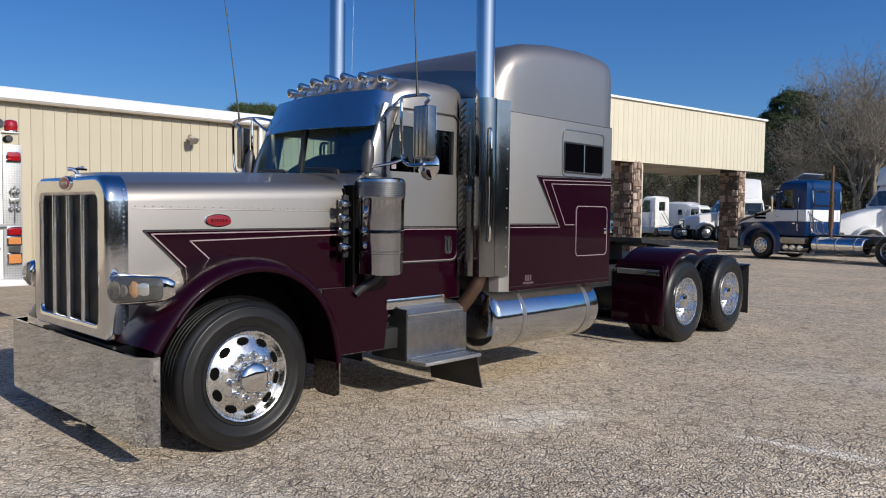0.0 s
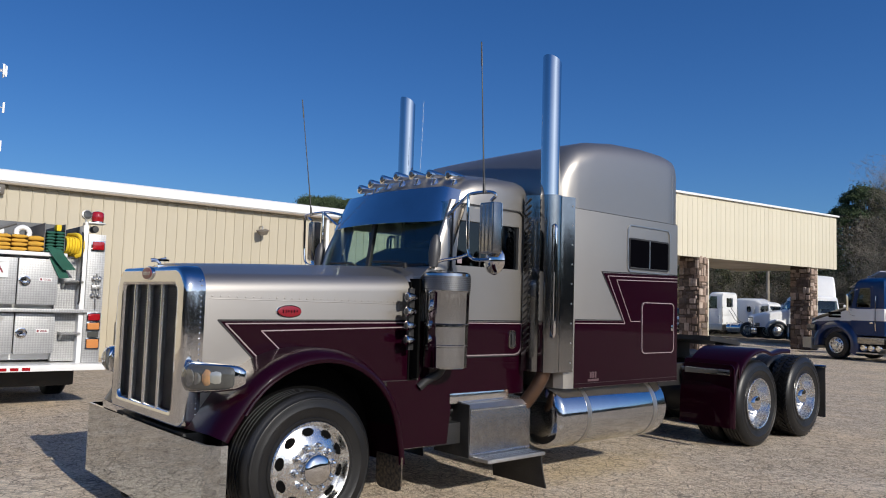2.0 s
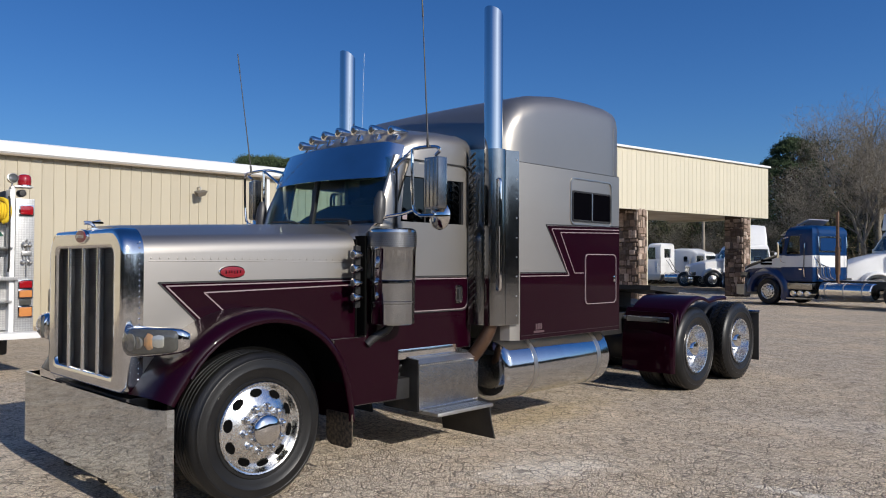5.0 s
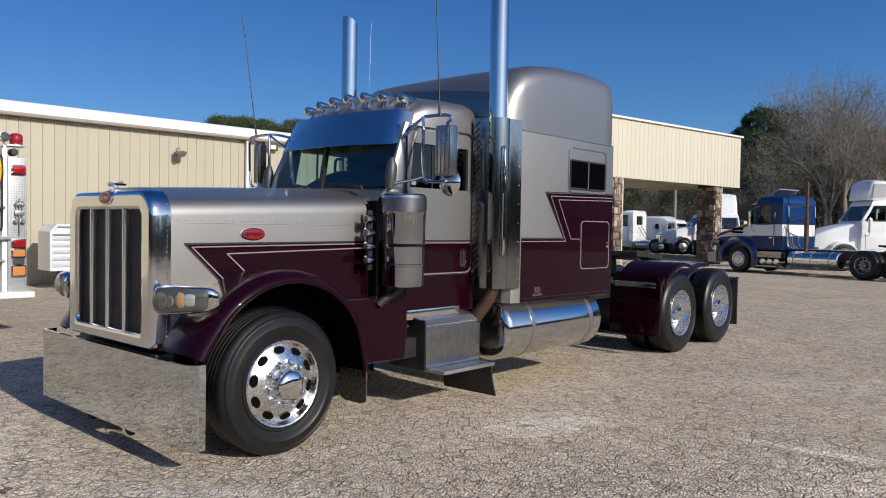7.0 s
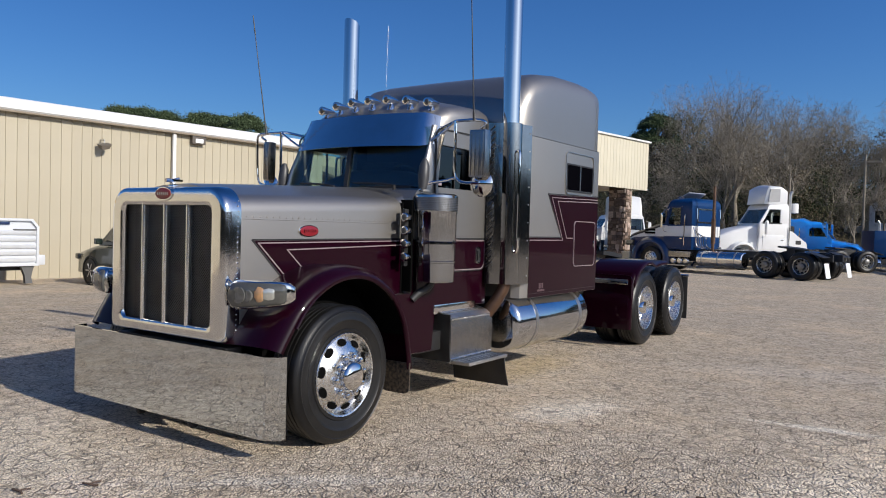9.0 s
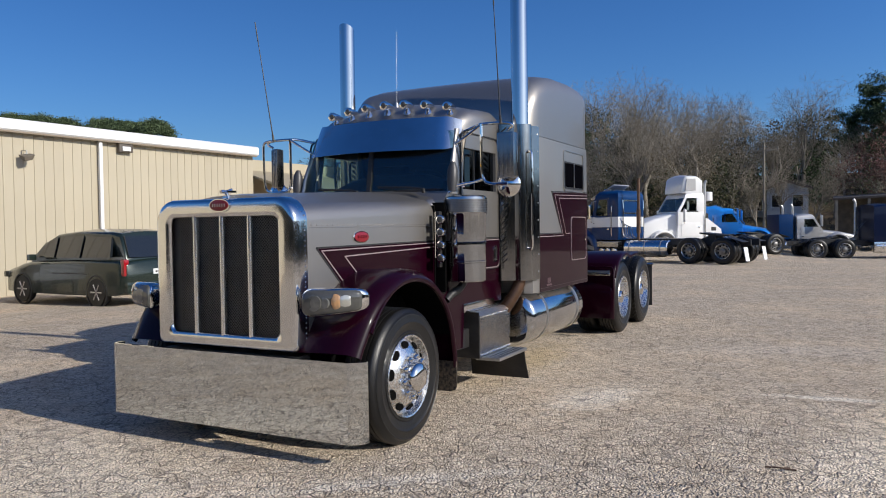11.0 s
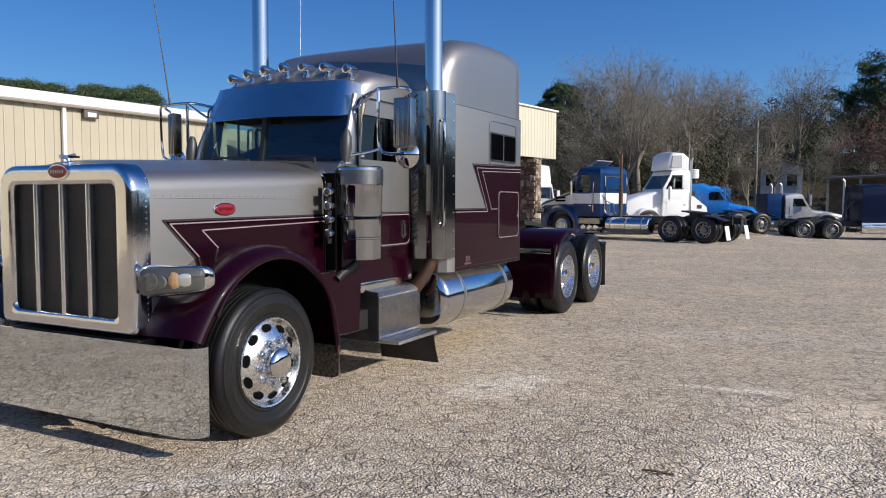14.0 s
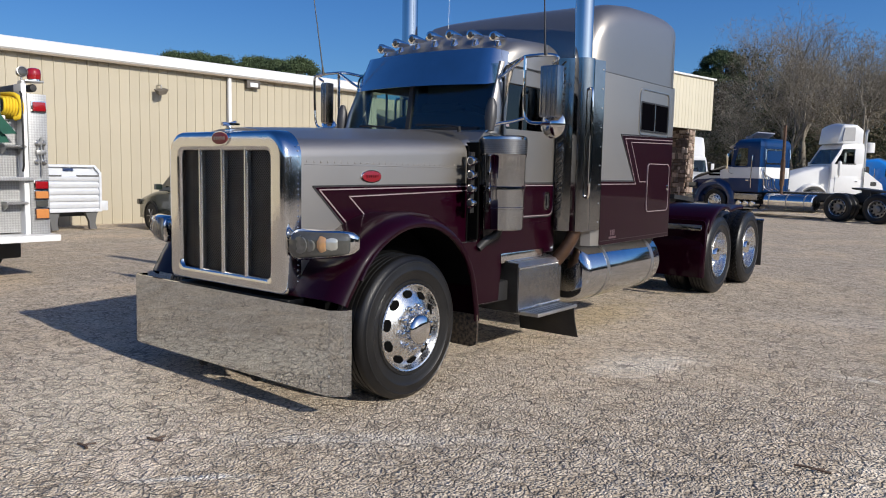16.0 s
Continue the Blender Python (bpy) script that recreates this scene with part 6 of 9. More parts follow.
    for s in (1, -1):
        bm = B()
        skin(bm, [[(s * w, cab0, sill), (s * (w - 0.08), cab0, sill), (s * (w - 0.08), cab0 + 0.10, sill), (s * w, cab0 + 0.14, sill)],
                  [(s * (w - 0.05), cab0 + lean, head), (s * (w - 0.12), cab0 + lean, head), (s * (w - 0.12), cab0 + lean + 0.08, head), (s * (w - 0.05), cab0 + lean + 0.12, head)]])
        part("front_pillar", bm, paint, cab)
        bm = B()
        y0 = cab1 - 0.40
        box(bm, s * (w - 0.06), s * w, y0, y0 + 0.40, sill, head + 0.02, 0.01)
        part("centre_pillar", bm, paint, cab)
        bm = B()
        prism(bm, [(cab0 + 0.10, sill), (y0 + 0.01, sill), (y0 + 0.01, head), (cab0 + lean + 0.09, head)], "x", s * (w - 0.045), s * (w - 0.039))
        part("side_window", bm, CAB_GLASS, cab)
        bm = B()
        prism(bm, [(cab0 + 0.16, sill - 0.02), (y0 + 0.06, sill - 0.02), (y0 + 0.06, sill + 0.03), (cab0 + 0.18, sill + 0.03)], "x", s * (w - 0.02), s * (w + 0.012))
        part("window_seal", bm, BLACK, cab)
    bm = B()
    skin(bm, [[(-w + 0.06, cab0 + 0.02, sill), (w - 0.06, cab0 + 0.02, sill), (w - 0.06, cab0 + 0.03, sill), (-w + 0.06, cab0 + 0.03, sill)],
              [(-w + 0.10, cab0 + lean + 0.02, head), (w - 0.10, cab0 + lean + 0.02, head), (w - 0.10, cab0 + lean + 0.03, head), (-w + 0.10, cab0 + lean + 0.03, head)]])
    part("windscreen", bm, CAB_GLASS, cab)
    if headboard is not None:
        bm = B()
        box(bm, -1.0, 1.0, cab1 + 0.18, cab1 + 0.95, 0.95, cab_top - 0.02, 0.05)
        part("headboard", bm, headboard, t, "blue box behind the cab")
    if sleeper:
        bm = B()
        rows = []
        for y, z, ww in ((cab1 - 0.5, cab_top - 0.02, 0.98), (cab1 - 0.05, (cab_top + sleeper_top) / 2 + 0.1, 1.03), (cab1 + 0.35, sleeper_top - 0.03, 1.05), (cab1 + sleeper * 0.7, sleeper_top, 1.05), (cab1 + sleeper, sleeper_top - 0.05, 1.04)):
            rows.append((y, arch_section(ww, 0.85 if y > cab1 else cab_top - 0.35, z - 0.07, z, 0.15)))
        loft_y(bm, rows)
        part("sleeper", bm, upper, t, smooth=50)
        for s in (1, -1):
            bm = B()
            prism(bm, rounded(cab1 + 0.25, cab1 + 0.55, 1.7, 2.1, 0.08, 3), "x", s * 1.03, s * 1.062)
            part("sleeper_window", bm, SHOP_BLACK_GLASS, t)
            bm = B()
            box(bm, s * 0.9, s * 1.06, cab1 + 0.1, cab1 + sleeper, 0.35, 0.86, 0.03)
            part("side_skirt", bm, ALUMINIUM if upper is NAVY else upper, t)
    if fairing:
        bm = B()
        rows = [(cab0 + 0.30, arch_section(0.78, cab_top - 0.06, cab_top + 0.02, cab_top + 0.05, 0.04)), (cab0 + 0.42, arch_section(0.86, cab_top - 0.06, cab_top + 0.66, cab_top + 0.72, 0.08)),
                (cab0 + 0.58, arch_section(0.9, cab_top - 0.06, cab_top + 0.76, cab_top + 0.84, 0.12)), (cab1 - 0.30, arch_section(0.92, cab_top - 0.06, cab_top + 0.74, cab_top + 0.82, 0.12)),
                (cab1 - 0.05, arch_section(0.92, cab_top - 0.06, cab_top + 0.56, cab_top + 0.64, 0.12))]
        loft_y(bm, rows)
        fr = part("roof_fairing", bm, upper, t, "white roof air deflector", smooth=50)
        bm = B()
        lathe(bm, (0.62, cab1 + 0.42, cab_top - 0.45), (0, 0, 1), [(0, 0.05), (0.01, 0.20), (0.03, 0.22), (0.42, 0.22), (0.45, 0.19), (0.46, 0.04)], 24)
        part("filter_canister", bm, upper, t, "white filter canister behind the cab")
        for s in (1, -1):
            bm = B()
            prism(bm, [(cab1 + 0.03, 0.95), (cab1 + 0.95, 0.95), (cab1 + 0.88, 1.30), (cab1 + 0.20, 1.80), (cab1 + 0.03, 1.85)], "x", s * 0.96, s * 1.02)
            side = part("side_fairing", bm, upper, t, "white cab side fairing")
            bm = B()
            prism(bm, rounded(cab1 + 0.36, cab1 + 0.62, 1.22, 1.40, 0.03, 3), "x", s * 1.0, s * 1.024)
            part("vent", bm, BLACK, side)
        # grey panels paint shade onto the white fairing's sides
        for s in (1, -1):
            bm = B()
            prism(bm, [(cab0 + 0.46, cab_top + 0.06), (cab0 + 1.0, cab_top + 0.06), (cab0 + 1.0, cab_top + 0.64), (cab0 + 0.54, cab_top + 0.62)], "x", s * 0.88, s * 0.925)
            part("fairing_shade_panel", bm, material("shaded_grey_panel", (0.35, 0.35, 0.35), 0.6), fr)
    if stack:
        for s in ((1,) if sleeper else (1, -1)):
            bm = B()
            y = cab1 + (sleeper + 0.12 if sleeper else 0.16)
            rod(bm, (s * 0.78, y, 0.9), (s * 0.78, y, cab_top + 0.35), 0.065, n=16)
            tube(bm, [(s * 0.78, y, cab_top + 0.32), (s * 0.78, y + 0.02, cab_top + 0.45), (s * 0.78, y + 0.1, cab_top + 0.52)], 0.063, 12, 1)
            part("exhaust_pipe", bm, DULL_METAL, t)
    bm = B()
    box(bm, -0.45, 0.45, wheelbase - 0.5, wheelbase + 0.5, 0.92, 1.02)
    skin(bm, [[(x, y, z + (wheelbase - y) * 0.08) for x, y in ((-0.4, wheelbase - 0.5), (0.4, wheelbase - 0.5), (0.46, wheelbase), (0.2, wheelbase + 0.5), (-0.2, wheelbase + 0.5), (-0.46, wheelbase))] for z in (1.05, 1.10)])
    part("fifth_wheel", bm, BLACK, t)
    bm = B()
    tube(bm, [(0.2, cab1 + sleeper + 0.02, 1.8), (0.25, cab1 + sleeper + 0.3, 1.5), (0.1, cab1 + sleeper + 0.4, 1.1), (0.1, cab1 + sleeper + 0.8, 0.95)], 0.02, 6)
    tube(bm, [(-0.2, cab1 + sleeper + 0.02, 1.9), (-0.1, cab1 + sleeper + 0.35, 1.5), (-0.2, cab1 + sleeper + 0.5, 1.1), (-0.1, cab1 + sleeper + 0.9, 0.95)], 0.02, 6)
    part("air_lines", bm, GREY_PLASTIC, t)
    bm = B()
    box(bm, -0.36, 0.36, 0.9, 2.0, 0.45, 0.9)
    part("gearbox", bm, BLACK, t)
    for y in (0.0, wheelbase - 0.66, wheelbase + 0.66):
        bm = B()
        rod(bm, (-0.8, y, 0.51), (0.8, y, 0.51), 0.08)
        part("axle", bm, BLACK, t)
    return t


def make_two_tone_tractor():
    """Day cab with a sloping hood and deep round fenders; front axle at local y = 0, nose towards -y."""
    t = thing("parked_tractor", (-9.69, 31.62, 0), "royal blue and white day-cab tractor with chrome tank", "truck", "parked tractors", -107)
    w, y0, y1, belt, sill, head, top = 1.04, 0.55, 1.88, 1.46, 1.90, 2.72, 3.03
    rows = ((-1.42, 0.66, 1.42), (-1.33, 0.78, 1.56), (-1.05, 0.86, 1.66), (-0.2, 0.94, 1.90), (y0 + 0.05, 1.01, 2.12))
    bm = B()
    hood = part("hood", loft_y(bm, [(y, arch_section(k, 0.80, z - 0.07, z, 0.16)) for y, k, z in rows]), WHITE_PAINT, t, "white hood with a dark crown", smooth=45)
    bm = B()
    part("hood_crown", loft_y(bm, [(y - (0.004 if y < -1.4 else 0), arch_section(k + 0.005, z - 0.155, z - 0.062, z + 0.008, 0.16)) for y, k, z in rows]), HOOD_DARK, hood, "dark hood crown", smooth=45)
    bm = B()
    loft_y(bm, [(y, arch_section(k + 0.012, 0.74, min(z - 0.28, 1.44), min(z - 0.27, 1.45), 0.03)) for y, k, z in rows])
    part("hood_lower", bm, FENDER_BLUE, hood, "deep blue lower hood side")
    bm = B()
    box(bm, -0.52, 0.52, -1.48, -1.38, 0.72, 1.38, 0.04)
    g = part("grille", bm, BLACK, t)
    for k in range(7):
        bm = B()
        box(bm, -0.47, 0.47, -1.50, -1.47, 0.78 + k * 0.08, 0.81 + k * 0.08, 0.008)
        part("grille_slat", bm, CHROME, g)
    bm = B()
    skin(bm, [[(-1.16, -1.05, z), (-1.05, -1.52, z), (-0.5, -1.60, z), (0.5, -1.60, z), (1.05, -1.52, z), (1.16, -1.05, z), (1.10, -1.02, z), (-1.10, -1.02, z)] for z in (0.34, 0.74)])
    part("bumper", bm, DULL_METAL, t, "grey steel bumper")
    for s in (1, -1):
        bm = B()
        section = ((0.72, 0.64), (1.12, 0.62), (1.165, 0.65), (1.16, 0.74), (1.12, 0.83), (1.02, 0.90), (0.85, 0.93), (0.72, 0.93))
        skin(bm, [[(s * x, r * math.cos(radians(a)) * (1.18 if a > 90 else 1.0), 0.53 + r * math.sin(radians(a))) for x, r in section] for a in range(186, -34, -11)])
        f = part("fender", bm, FENDER_BLUE, t, "deep blue round fender", smooth=50)
        bm = B()
        skin(bm, [[(s * x, y, z) for x, z in ((0.72, 1.02), (0.98, 1.02), (1.04, 1.10), (0.98, 1.24), (0.72, 1.28))] for y in (-1.36, -1.02)])
        part("headlight", bm, LENS, f)
        for k in range(2):
            bm = B()
            prism(bm, rounded(-0.42, 0.10, 1.54 + k * 0.13, 1.62 + k * 0.13, 0.03, 3), "x", s * 0.92, s * 0.985)
            part("hood_vent", bm, HOLE_DARK, hood)
        # door, its window and fittings
        bm = B()
        box(bm, s * (w - 0.005), s * (w + 0.016), y0 + 0.12, 1.50, 0.98, belt - 0.01, 0.006)
        d = part("door", bm, BLUE, t, "blue and white cab door")
        bm = B()
        box(bm, s * (w - 0.005), s * (w + 0.016), y0 + 0.12, 1.50, belt, sill - 0.02, 0.006)
        part("door_panel", bm, WHITE_PAINT, d)
        bm = B()
        box(bm, s * (w + 0.012), s * (w + 0.05), 1.34, 1.47, belt - 0.10, belt - 0.05, 0.008)
        part("door_handle", bm, CHROME, d)
        bm = B()
        frame_prism(bm, rounded(y0 + 0.16, 1.42, sill - 0.02, head - 0.02, 0.06, 3), rounded(y0 + 0.22, 1.36, sill + 0.04, head - 0.08, 0.05, 3), "x", s * (w - 0.05), s * (w + 0.004))
        part("window_frame", bm, BLUE, d)
        bm = B()
        box(bm, s * (w - 0.035), s * (w - 0.028), y0 + 0.20, 1.38, sill, head - 0.05)
        part("pane", bm, CAB_GLASS, d)
        bm = B()
        tube(bm, [(s * w, 1.60, 2.36), (s * (w + 0.07), 1.60, 2.33), (s * (w + 0.07), 1.58, 1.6), (s * (w + 0.07), 1.58, 1.12), (s * w, 1.58, 1.08)], 0.02, 8, 1)
        part("grab_rail", bm, CHROME, t, "long chrome grab rail")
        bm = B()
        box(bm, s * (w - 0.05), s * w, 1.42, y1, sill, head, 0.01)
        part("quarter_panel", bm, BLUE, t)
        bm = B()
        skin(bm, [[(s * w, y0 + 0.02, sill), (s * (w - 0.09), y0 + 0.0, sill), (s * (w - 0.09), y0 + 0.10, sill), (s * w, y0 + 0.18, sill)],
                  [(s * (w - 0.03), y0 + 0.26, head), (s * (w - 0.12), y0 + 0.22, head), (s * (w - 0.12), y0 + 0.32, head), (s * (w - 0.03), y0 + 0.40, head)]])
        part("front_pillar", bm, BLUE, t)
        bm = B()
        box(bm, s * 1.22, s * 1.42, y0 + 0.10, y0 + 0.20, 1.80, 2.42, 0.03)
        m = part("mirror", bm, CHROME, t)
        bm = B()
        tube(bm, [(s * w, y0 + 0.2, 1.62), (s * 1.30, y0 + 0.12, 1.68), (s * 1.34, y0 + 0.13, 2.5), (s * w, y0 + 0.3, 2.6)], 0.016, 6, 1)
        part("mirror_arm", bm, CHROME, m)
        # steps, air reservoirs and tank along the frame
        bm = B()
        box(bm, s * 0.70, s * 1.08, 0.85, 1.88, 0.62, 0.86, 0.02)
        st = part("step", bm, BOX_METAL, t)
        for k in range(3):
            bm = B()
            lathe(bm, (s * 0.98, 1.05 + k * 0.30, 0.47), (s, 0, 0), [(-0.3, 0.13), (0.04, 0.13), (0.08, 0.10), (0.095, 0.02)], 20)
            part("air_reservoir", bm, ALUMINIUM, st)
        bm = B()
        box(bm, s * 0.72, s * 1.10, 0.80, 1.68, 0.26, 0.31, 0.01)
        part("lower_step", bm, DULL_METAL, st)
        bm = B()
        lathe(bm, (s * 0.80, 2.12, 0.60), (0, 1, 0), [(0, 0.05), (0.02, 0.27), (0.05, 0.305), (1.95, 0.305), (1.98, 0.27), (2.0, 0.05)], 32)
        tank = part("fuel_tank", bm, ALUMINIUM, t, "polished aluminium fuel tank")
        for y in (2.36, 3.06, 3.76):
            bm = B()
            lathe(bm, (s * 0.80, y, 0.60), (0, 1, 0), [(0, 0.303), (0.002, 0.313), (0.05, 0.313), (0.052, 0.303)], 28, False, False)
            part("tank_strap", bm, DULL_METAL, tank)
        bm = B()
        box(bm, s * 0.36, s * 0.44, -0.9, 7.2, 0.70, 0.96)
        part("frame_rail", bm, BLACK, t)
        simple_wheel(t, side_pose(s, 1.10, 0, 0.51), "front_wheel")
        for y in (5.04, 6.40):
            simple_wheel(t, side_pose(s, 1.12, y, 0.51), "rear_wheel", True)
        bm = B()
        prism(bm, [(7.16, 0.66), (7.175, 0.66), (7.27, 0.14), (7.255, 0.14)], "x", s * 0.68, s * 1.02)
        part("mud_flap", bm, WHITE_PAINT, t, "white mud flap")
        bm = B()
        skin(bm, [[(s * x, y, 1.04 - (y - 6.6) * 0.3 + dz) for x, dz in ((0.55, 0.0), (1.12, 0.0), (1.12, -0.02), (0.55, -0.02))] for y in (6.6, 7.0, 7.16)])
        part("quarter_fender", bm, BLACK, t)
    # cab shell
    bm = B()
    box(bm, -w, w, y0, y1, 0.92, belt, 0.03)
    part("cab_lower", bm, BLUE, t)
    bm = B()
    box(bm, -w - 0.002, w + 0.002, y0 + 0.02, y1 + 0.002, belt, sill, 0.02)
    part("cab_belt", bm, WHITE_PAINT, t, "white belt panel")
    bm = B()
    skin(bm, [[(-w, y0 + 0.20, head - 0.02), (w, y0 + 0.20, head - 0.02), (w, y1, head - 0.02), (-w, y1, head - 0.02)],
              [(-w + 0.01, y0 + 0.24, head + 0.12), (w - 0.01, y0 + 0.24, head + 0.12), (w - 0.01, y1 - 0.01, head + 0.12), (-w + 0.01, y1 - 0.01, head + 0.12)],
              [(-w + 0.09, y0 + 0.36, top - 0.06), (w - 0.09, y0 + 0.36, top - 0.06), (w - 0.09, y1 - 0.08, top - 0.06), (-w + 0.09, y1 - 0.08, top - 0.06)],
              [(-w + 0.28, y0 + 0.60, top), (w - 0.28, y0 + 0.60, top), (w - 0.28, y1 - 0.22, top), (-w + 0.28, y1 - 0.22, top)]])
    roof = part("cab_roof", bm, BLUE, t, smooth=50)
    bm = B()
    frame_prism(bm, [(-w + 0.05, sill), (w - 0.05, sill), (w - 0.05, head), (-w + 0.05, head)], rounded(-0.62, 0.62, sill + 0.16, head - 0.14, 0.06, 3), "y", y1 - 0.06, y1)
    back = part("rear_panel", bm, BLUE, t)
    bm = B()
    frame_prism(bm, rounded(-0.66, 0.66, sill + 0.12, head - 0.10, 0.08, 3), rounded(-0.60, 0.60, sill + 0.18, head - 0.16, 0.05, 3), "y", y1 - 0.01, y1 + 0.02)
    part("window_trim", bm, ALUMINIUM, back, "bright rear window trim")
    bm = B()
    box(bm, -0.63, 0.63, y1 - 0.035, y1 - 0.03, sill + 0.15, head - 0.13)
    part("pane", bm, CAB_GLASS, back)
    for x in (-0.88, 0.80):
        bm = B()
        tube(bm, [(x, y1, 2.62), (x, y1 + 0.09, 2.60), (x, y1 + 0.09, 1.6), (x, y1 + 0.09, 1.02), (x, y1, 1.0)], 0.02, 8, 1)
        part("grab_rail", bm, CHROME, back)
    bm = B()
    skin(bm, [[(-w + 0.07, y0 + 0.04, sill), (w - 0.07, y0 + 0.04, sill), (w - 0.07, y0 + 0.05, sill), (-w + 0.07, y0 + 0.05, sill)],
              [(-w + 0.10, y0 + 0.27, head), (w - 0.10, y0 + 0.27, head), (w - 0.10, y0 + 0.28, head), (-w + 0.10, y0 + 0.28, head)]])
    part("windscreen", bm, CAB_GLASS, roof)
    bm = B()
    skin(bm, [[(-0.98, y0 - 0.10, head - 0.05), (0.98, y0 - 0.10, head - 0.05), (0.98, y0 - 0.07, head - 0.05), (-0.98, y0 - 0.07, head - 0.05)],
              [(-0.98, y0 + 0.22, head + 0.14), (0.98, y0 + 0.22, head + 0.14), (0.98, y0 + 0.25, head + 0.14), (-0.98, y0 + 0.25, head + 0.14)]])
    part("sun_visor", bm, CHROME, roof, "chrome sun visor")
    bm = B()
    skin(bm, [[(-0.70, y0 + 0.42, top), (0.70, y0 + 0.42, top), (0.70, y0 + 0.47, top), (-0.70, y0 + 0.47, top)],
              [(-0.60, y0 + 0.85, top + 0.26), (0.60, y0 + 0.85, top + 0.26), (0.60, y0 + 0.89, top + 0.22), (-0.60, y0 + 0.89, top + 0.22)]])
    part("wind_deflector", bm, SILVER_GREY, roof, "pale roof wind deflector")
    for x in (-0.55, -0.2, 0.2, 0.55):
        bm = B()
        lathe(bm, (x, y0 + 0.36, top + 0.03), (0, 1, 0), [(0, 0.055), (0.08, 0.05), (0.30, 0.025)], 10)
        part("roof_lamp", bm, CHROME, roof)
    bm = B()
    box(bm, -w + 0.1, w - 0.1, y0 + 0.10, y0 + 0.55, 1.86, 1.94, 0.02)
    part("dashboard", bm, CABIN, t)
    for x in (-0.5, 0.5):
        bm = B()
        box(bm, x - 0.24, x + 0.24, 1.40, 1.56, 1.7, 2.40, 0.05)
        part("seat", bm, CABIN, t)
    bm = B()
    rod(bm, (0.55, 2.55, 0.9), (0.55, 2.55, 3.5), 0.06, n=16)
    part("exhaust_pipe", bm, HEAT_BROWN, t, "rust-brown exhaust stack")
    bm = B()
    rod(bm, (0.55, 2.55, 1.2), (0.55, 2.55, 2.2), 0.09, n=16)
    part("muffler_guard", bm, HEAT_BROWN, t)
    for k in range(5):
        bm = B()
        y = 1.94 + 0.04 * k
        tube(bm, [(0.95 - 0.12 * k, 1.90, 1.85 - 0.1 * k), (0.98 - 0.12 * k, y + 0.12, 1.5), (0.95 - 0.12 * k, y + 0.08, 1.1), (0.80 - 0.1 * k, y + 0.35, 0.98)], 0.018, 6, 2)
        part("air_line", bm, GREY_PLASTIC if k % 2 else ALUMINIUM, t)
    bm = B()
    box(bm, -0.4, 0.4, 2.5, 4.4, 0.965, 0.985)
    part("deck_plate", bm, TREAD_PLATE, t)
    bm = B()
    skin(bm, [[(x, y, z + (5.7 - y) * 0.10) for x, y in ((-0.4, 5.15), (0.4, 5.15), (0.46, 5.7), (0.2, 6.25), (-0.2, 6.25), (-0.46, 5.7))] for z in (1.10, 1.16)])
    box(bm, -0.40, 0.40, 5.5, 5.8, 0.96, 1.12)
    part("fifth_wheel", bm, BLACK, t)
    bm = B()
    box(bm, -0.36, 0.36, 0.9, 2.2, 0.45, 0.92)
    part("gearbox", bm, BLACK, t)
    for y in (0.0, 5.04, 6.40):
        bm = B()
        rod(bm, (-0.8, y, 0.51), (0.8, y, 0.51), 0.08)
        part("axle", bm, BLACK, t)


make_two_tone_tractor()
make_tractor("white day-cab tractor with a tall roof deflector", (-8.0, 36.0, 0), -51, WHITE_PAINT, WHITE_PAINT, wheelbase=5.3, nose=1.3, hood_top=2.15, hood_slope=0.60, cab_top=3.1, split=1.5, sill=2.15, fairing=True)
make_tractor("bright blue sleeper tractor with a rounded roof", (-3.55, 40.6, 0), 92, BRIGHT_BLUE, BRIGHT_BLUE, wheelbase=5.65, nose=0.6, hood_top=1.5, hood_slope=0.45, cab_top=2.35, split=1.30, sleeper=0.7, sleeper_top=2.5, stack=False)
make_tractor("silver day-cab tractor with a blue headboard", (-0.35, 46.2, -0.31), 112, SILVER_GREY, SILVER_GREY, headboard=BLUE, wheelbase=4.3, nose=1.2, hood_top=1.5, hood_slope=0.3, cab_top=2.35, split=1.20)
make_tractor("navy blue sleeper tractor with polished side skirts", (4.8, 43.9, -0.31), 112, NAVY, NAVY, wheelbase=5.9, nose=0.95, hood_top=1.72, hood_slope=0.42, cab_top=2.5, split=1.30, sleeper=1.7, sleeper_top=2.78)
make_tractor("white day-cab tractor seen past the canopy column", (-26.5, 50.0, 0), -90, WHITE_PAINT, WHITE_PAINT, wheelbase=4.6, nose=1.3, hood_top=1.85, hood_slope=0.5, cab_top=3.0, split=1.40, sill=1.88, stack=False)
make_tractor("white aerodynamic sleeper tractor behind the canopy", (-21.9, 54.0, 0), 90, WHITE_PAINT, WHITE_PAINT, wheelbase=5.2, nose=1.3, hood_top=1.6, hood_slope=0.4, cab_top=2.45, split=1.35, sleeper=1.6, sleeper_top=2.72, stack=False)
make_tractor("white sleeper tractor with a dark slatted grille", (-21.2, 49.6, 0), -50, WHITE_PAINT, WHITE_PAINT, wheelbase=5.2, nose=1.35, hood_top=1.95, hood_slope=0.4, cab_top=2.8, split=1.40, sill=1.9, sleeper=1.4, sleeper_top=3.0, stack=False)
make_tractor("tall white high-roof sleeper tractor behind the stone column", (-16.1, 44.8, 0), 32, WHITE_PAINT, WHITE_PAINT, wheelbase=5.4, nose=1.3, hood_top=1.75, hood_slope=0.4, cab_top=2.75, split=1.40, sleeper=1.5, sleeper_top=4.0, stack=False)


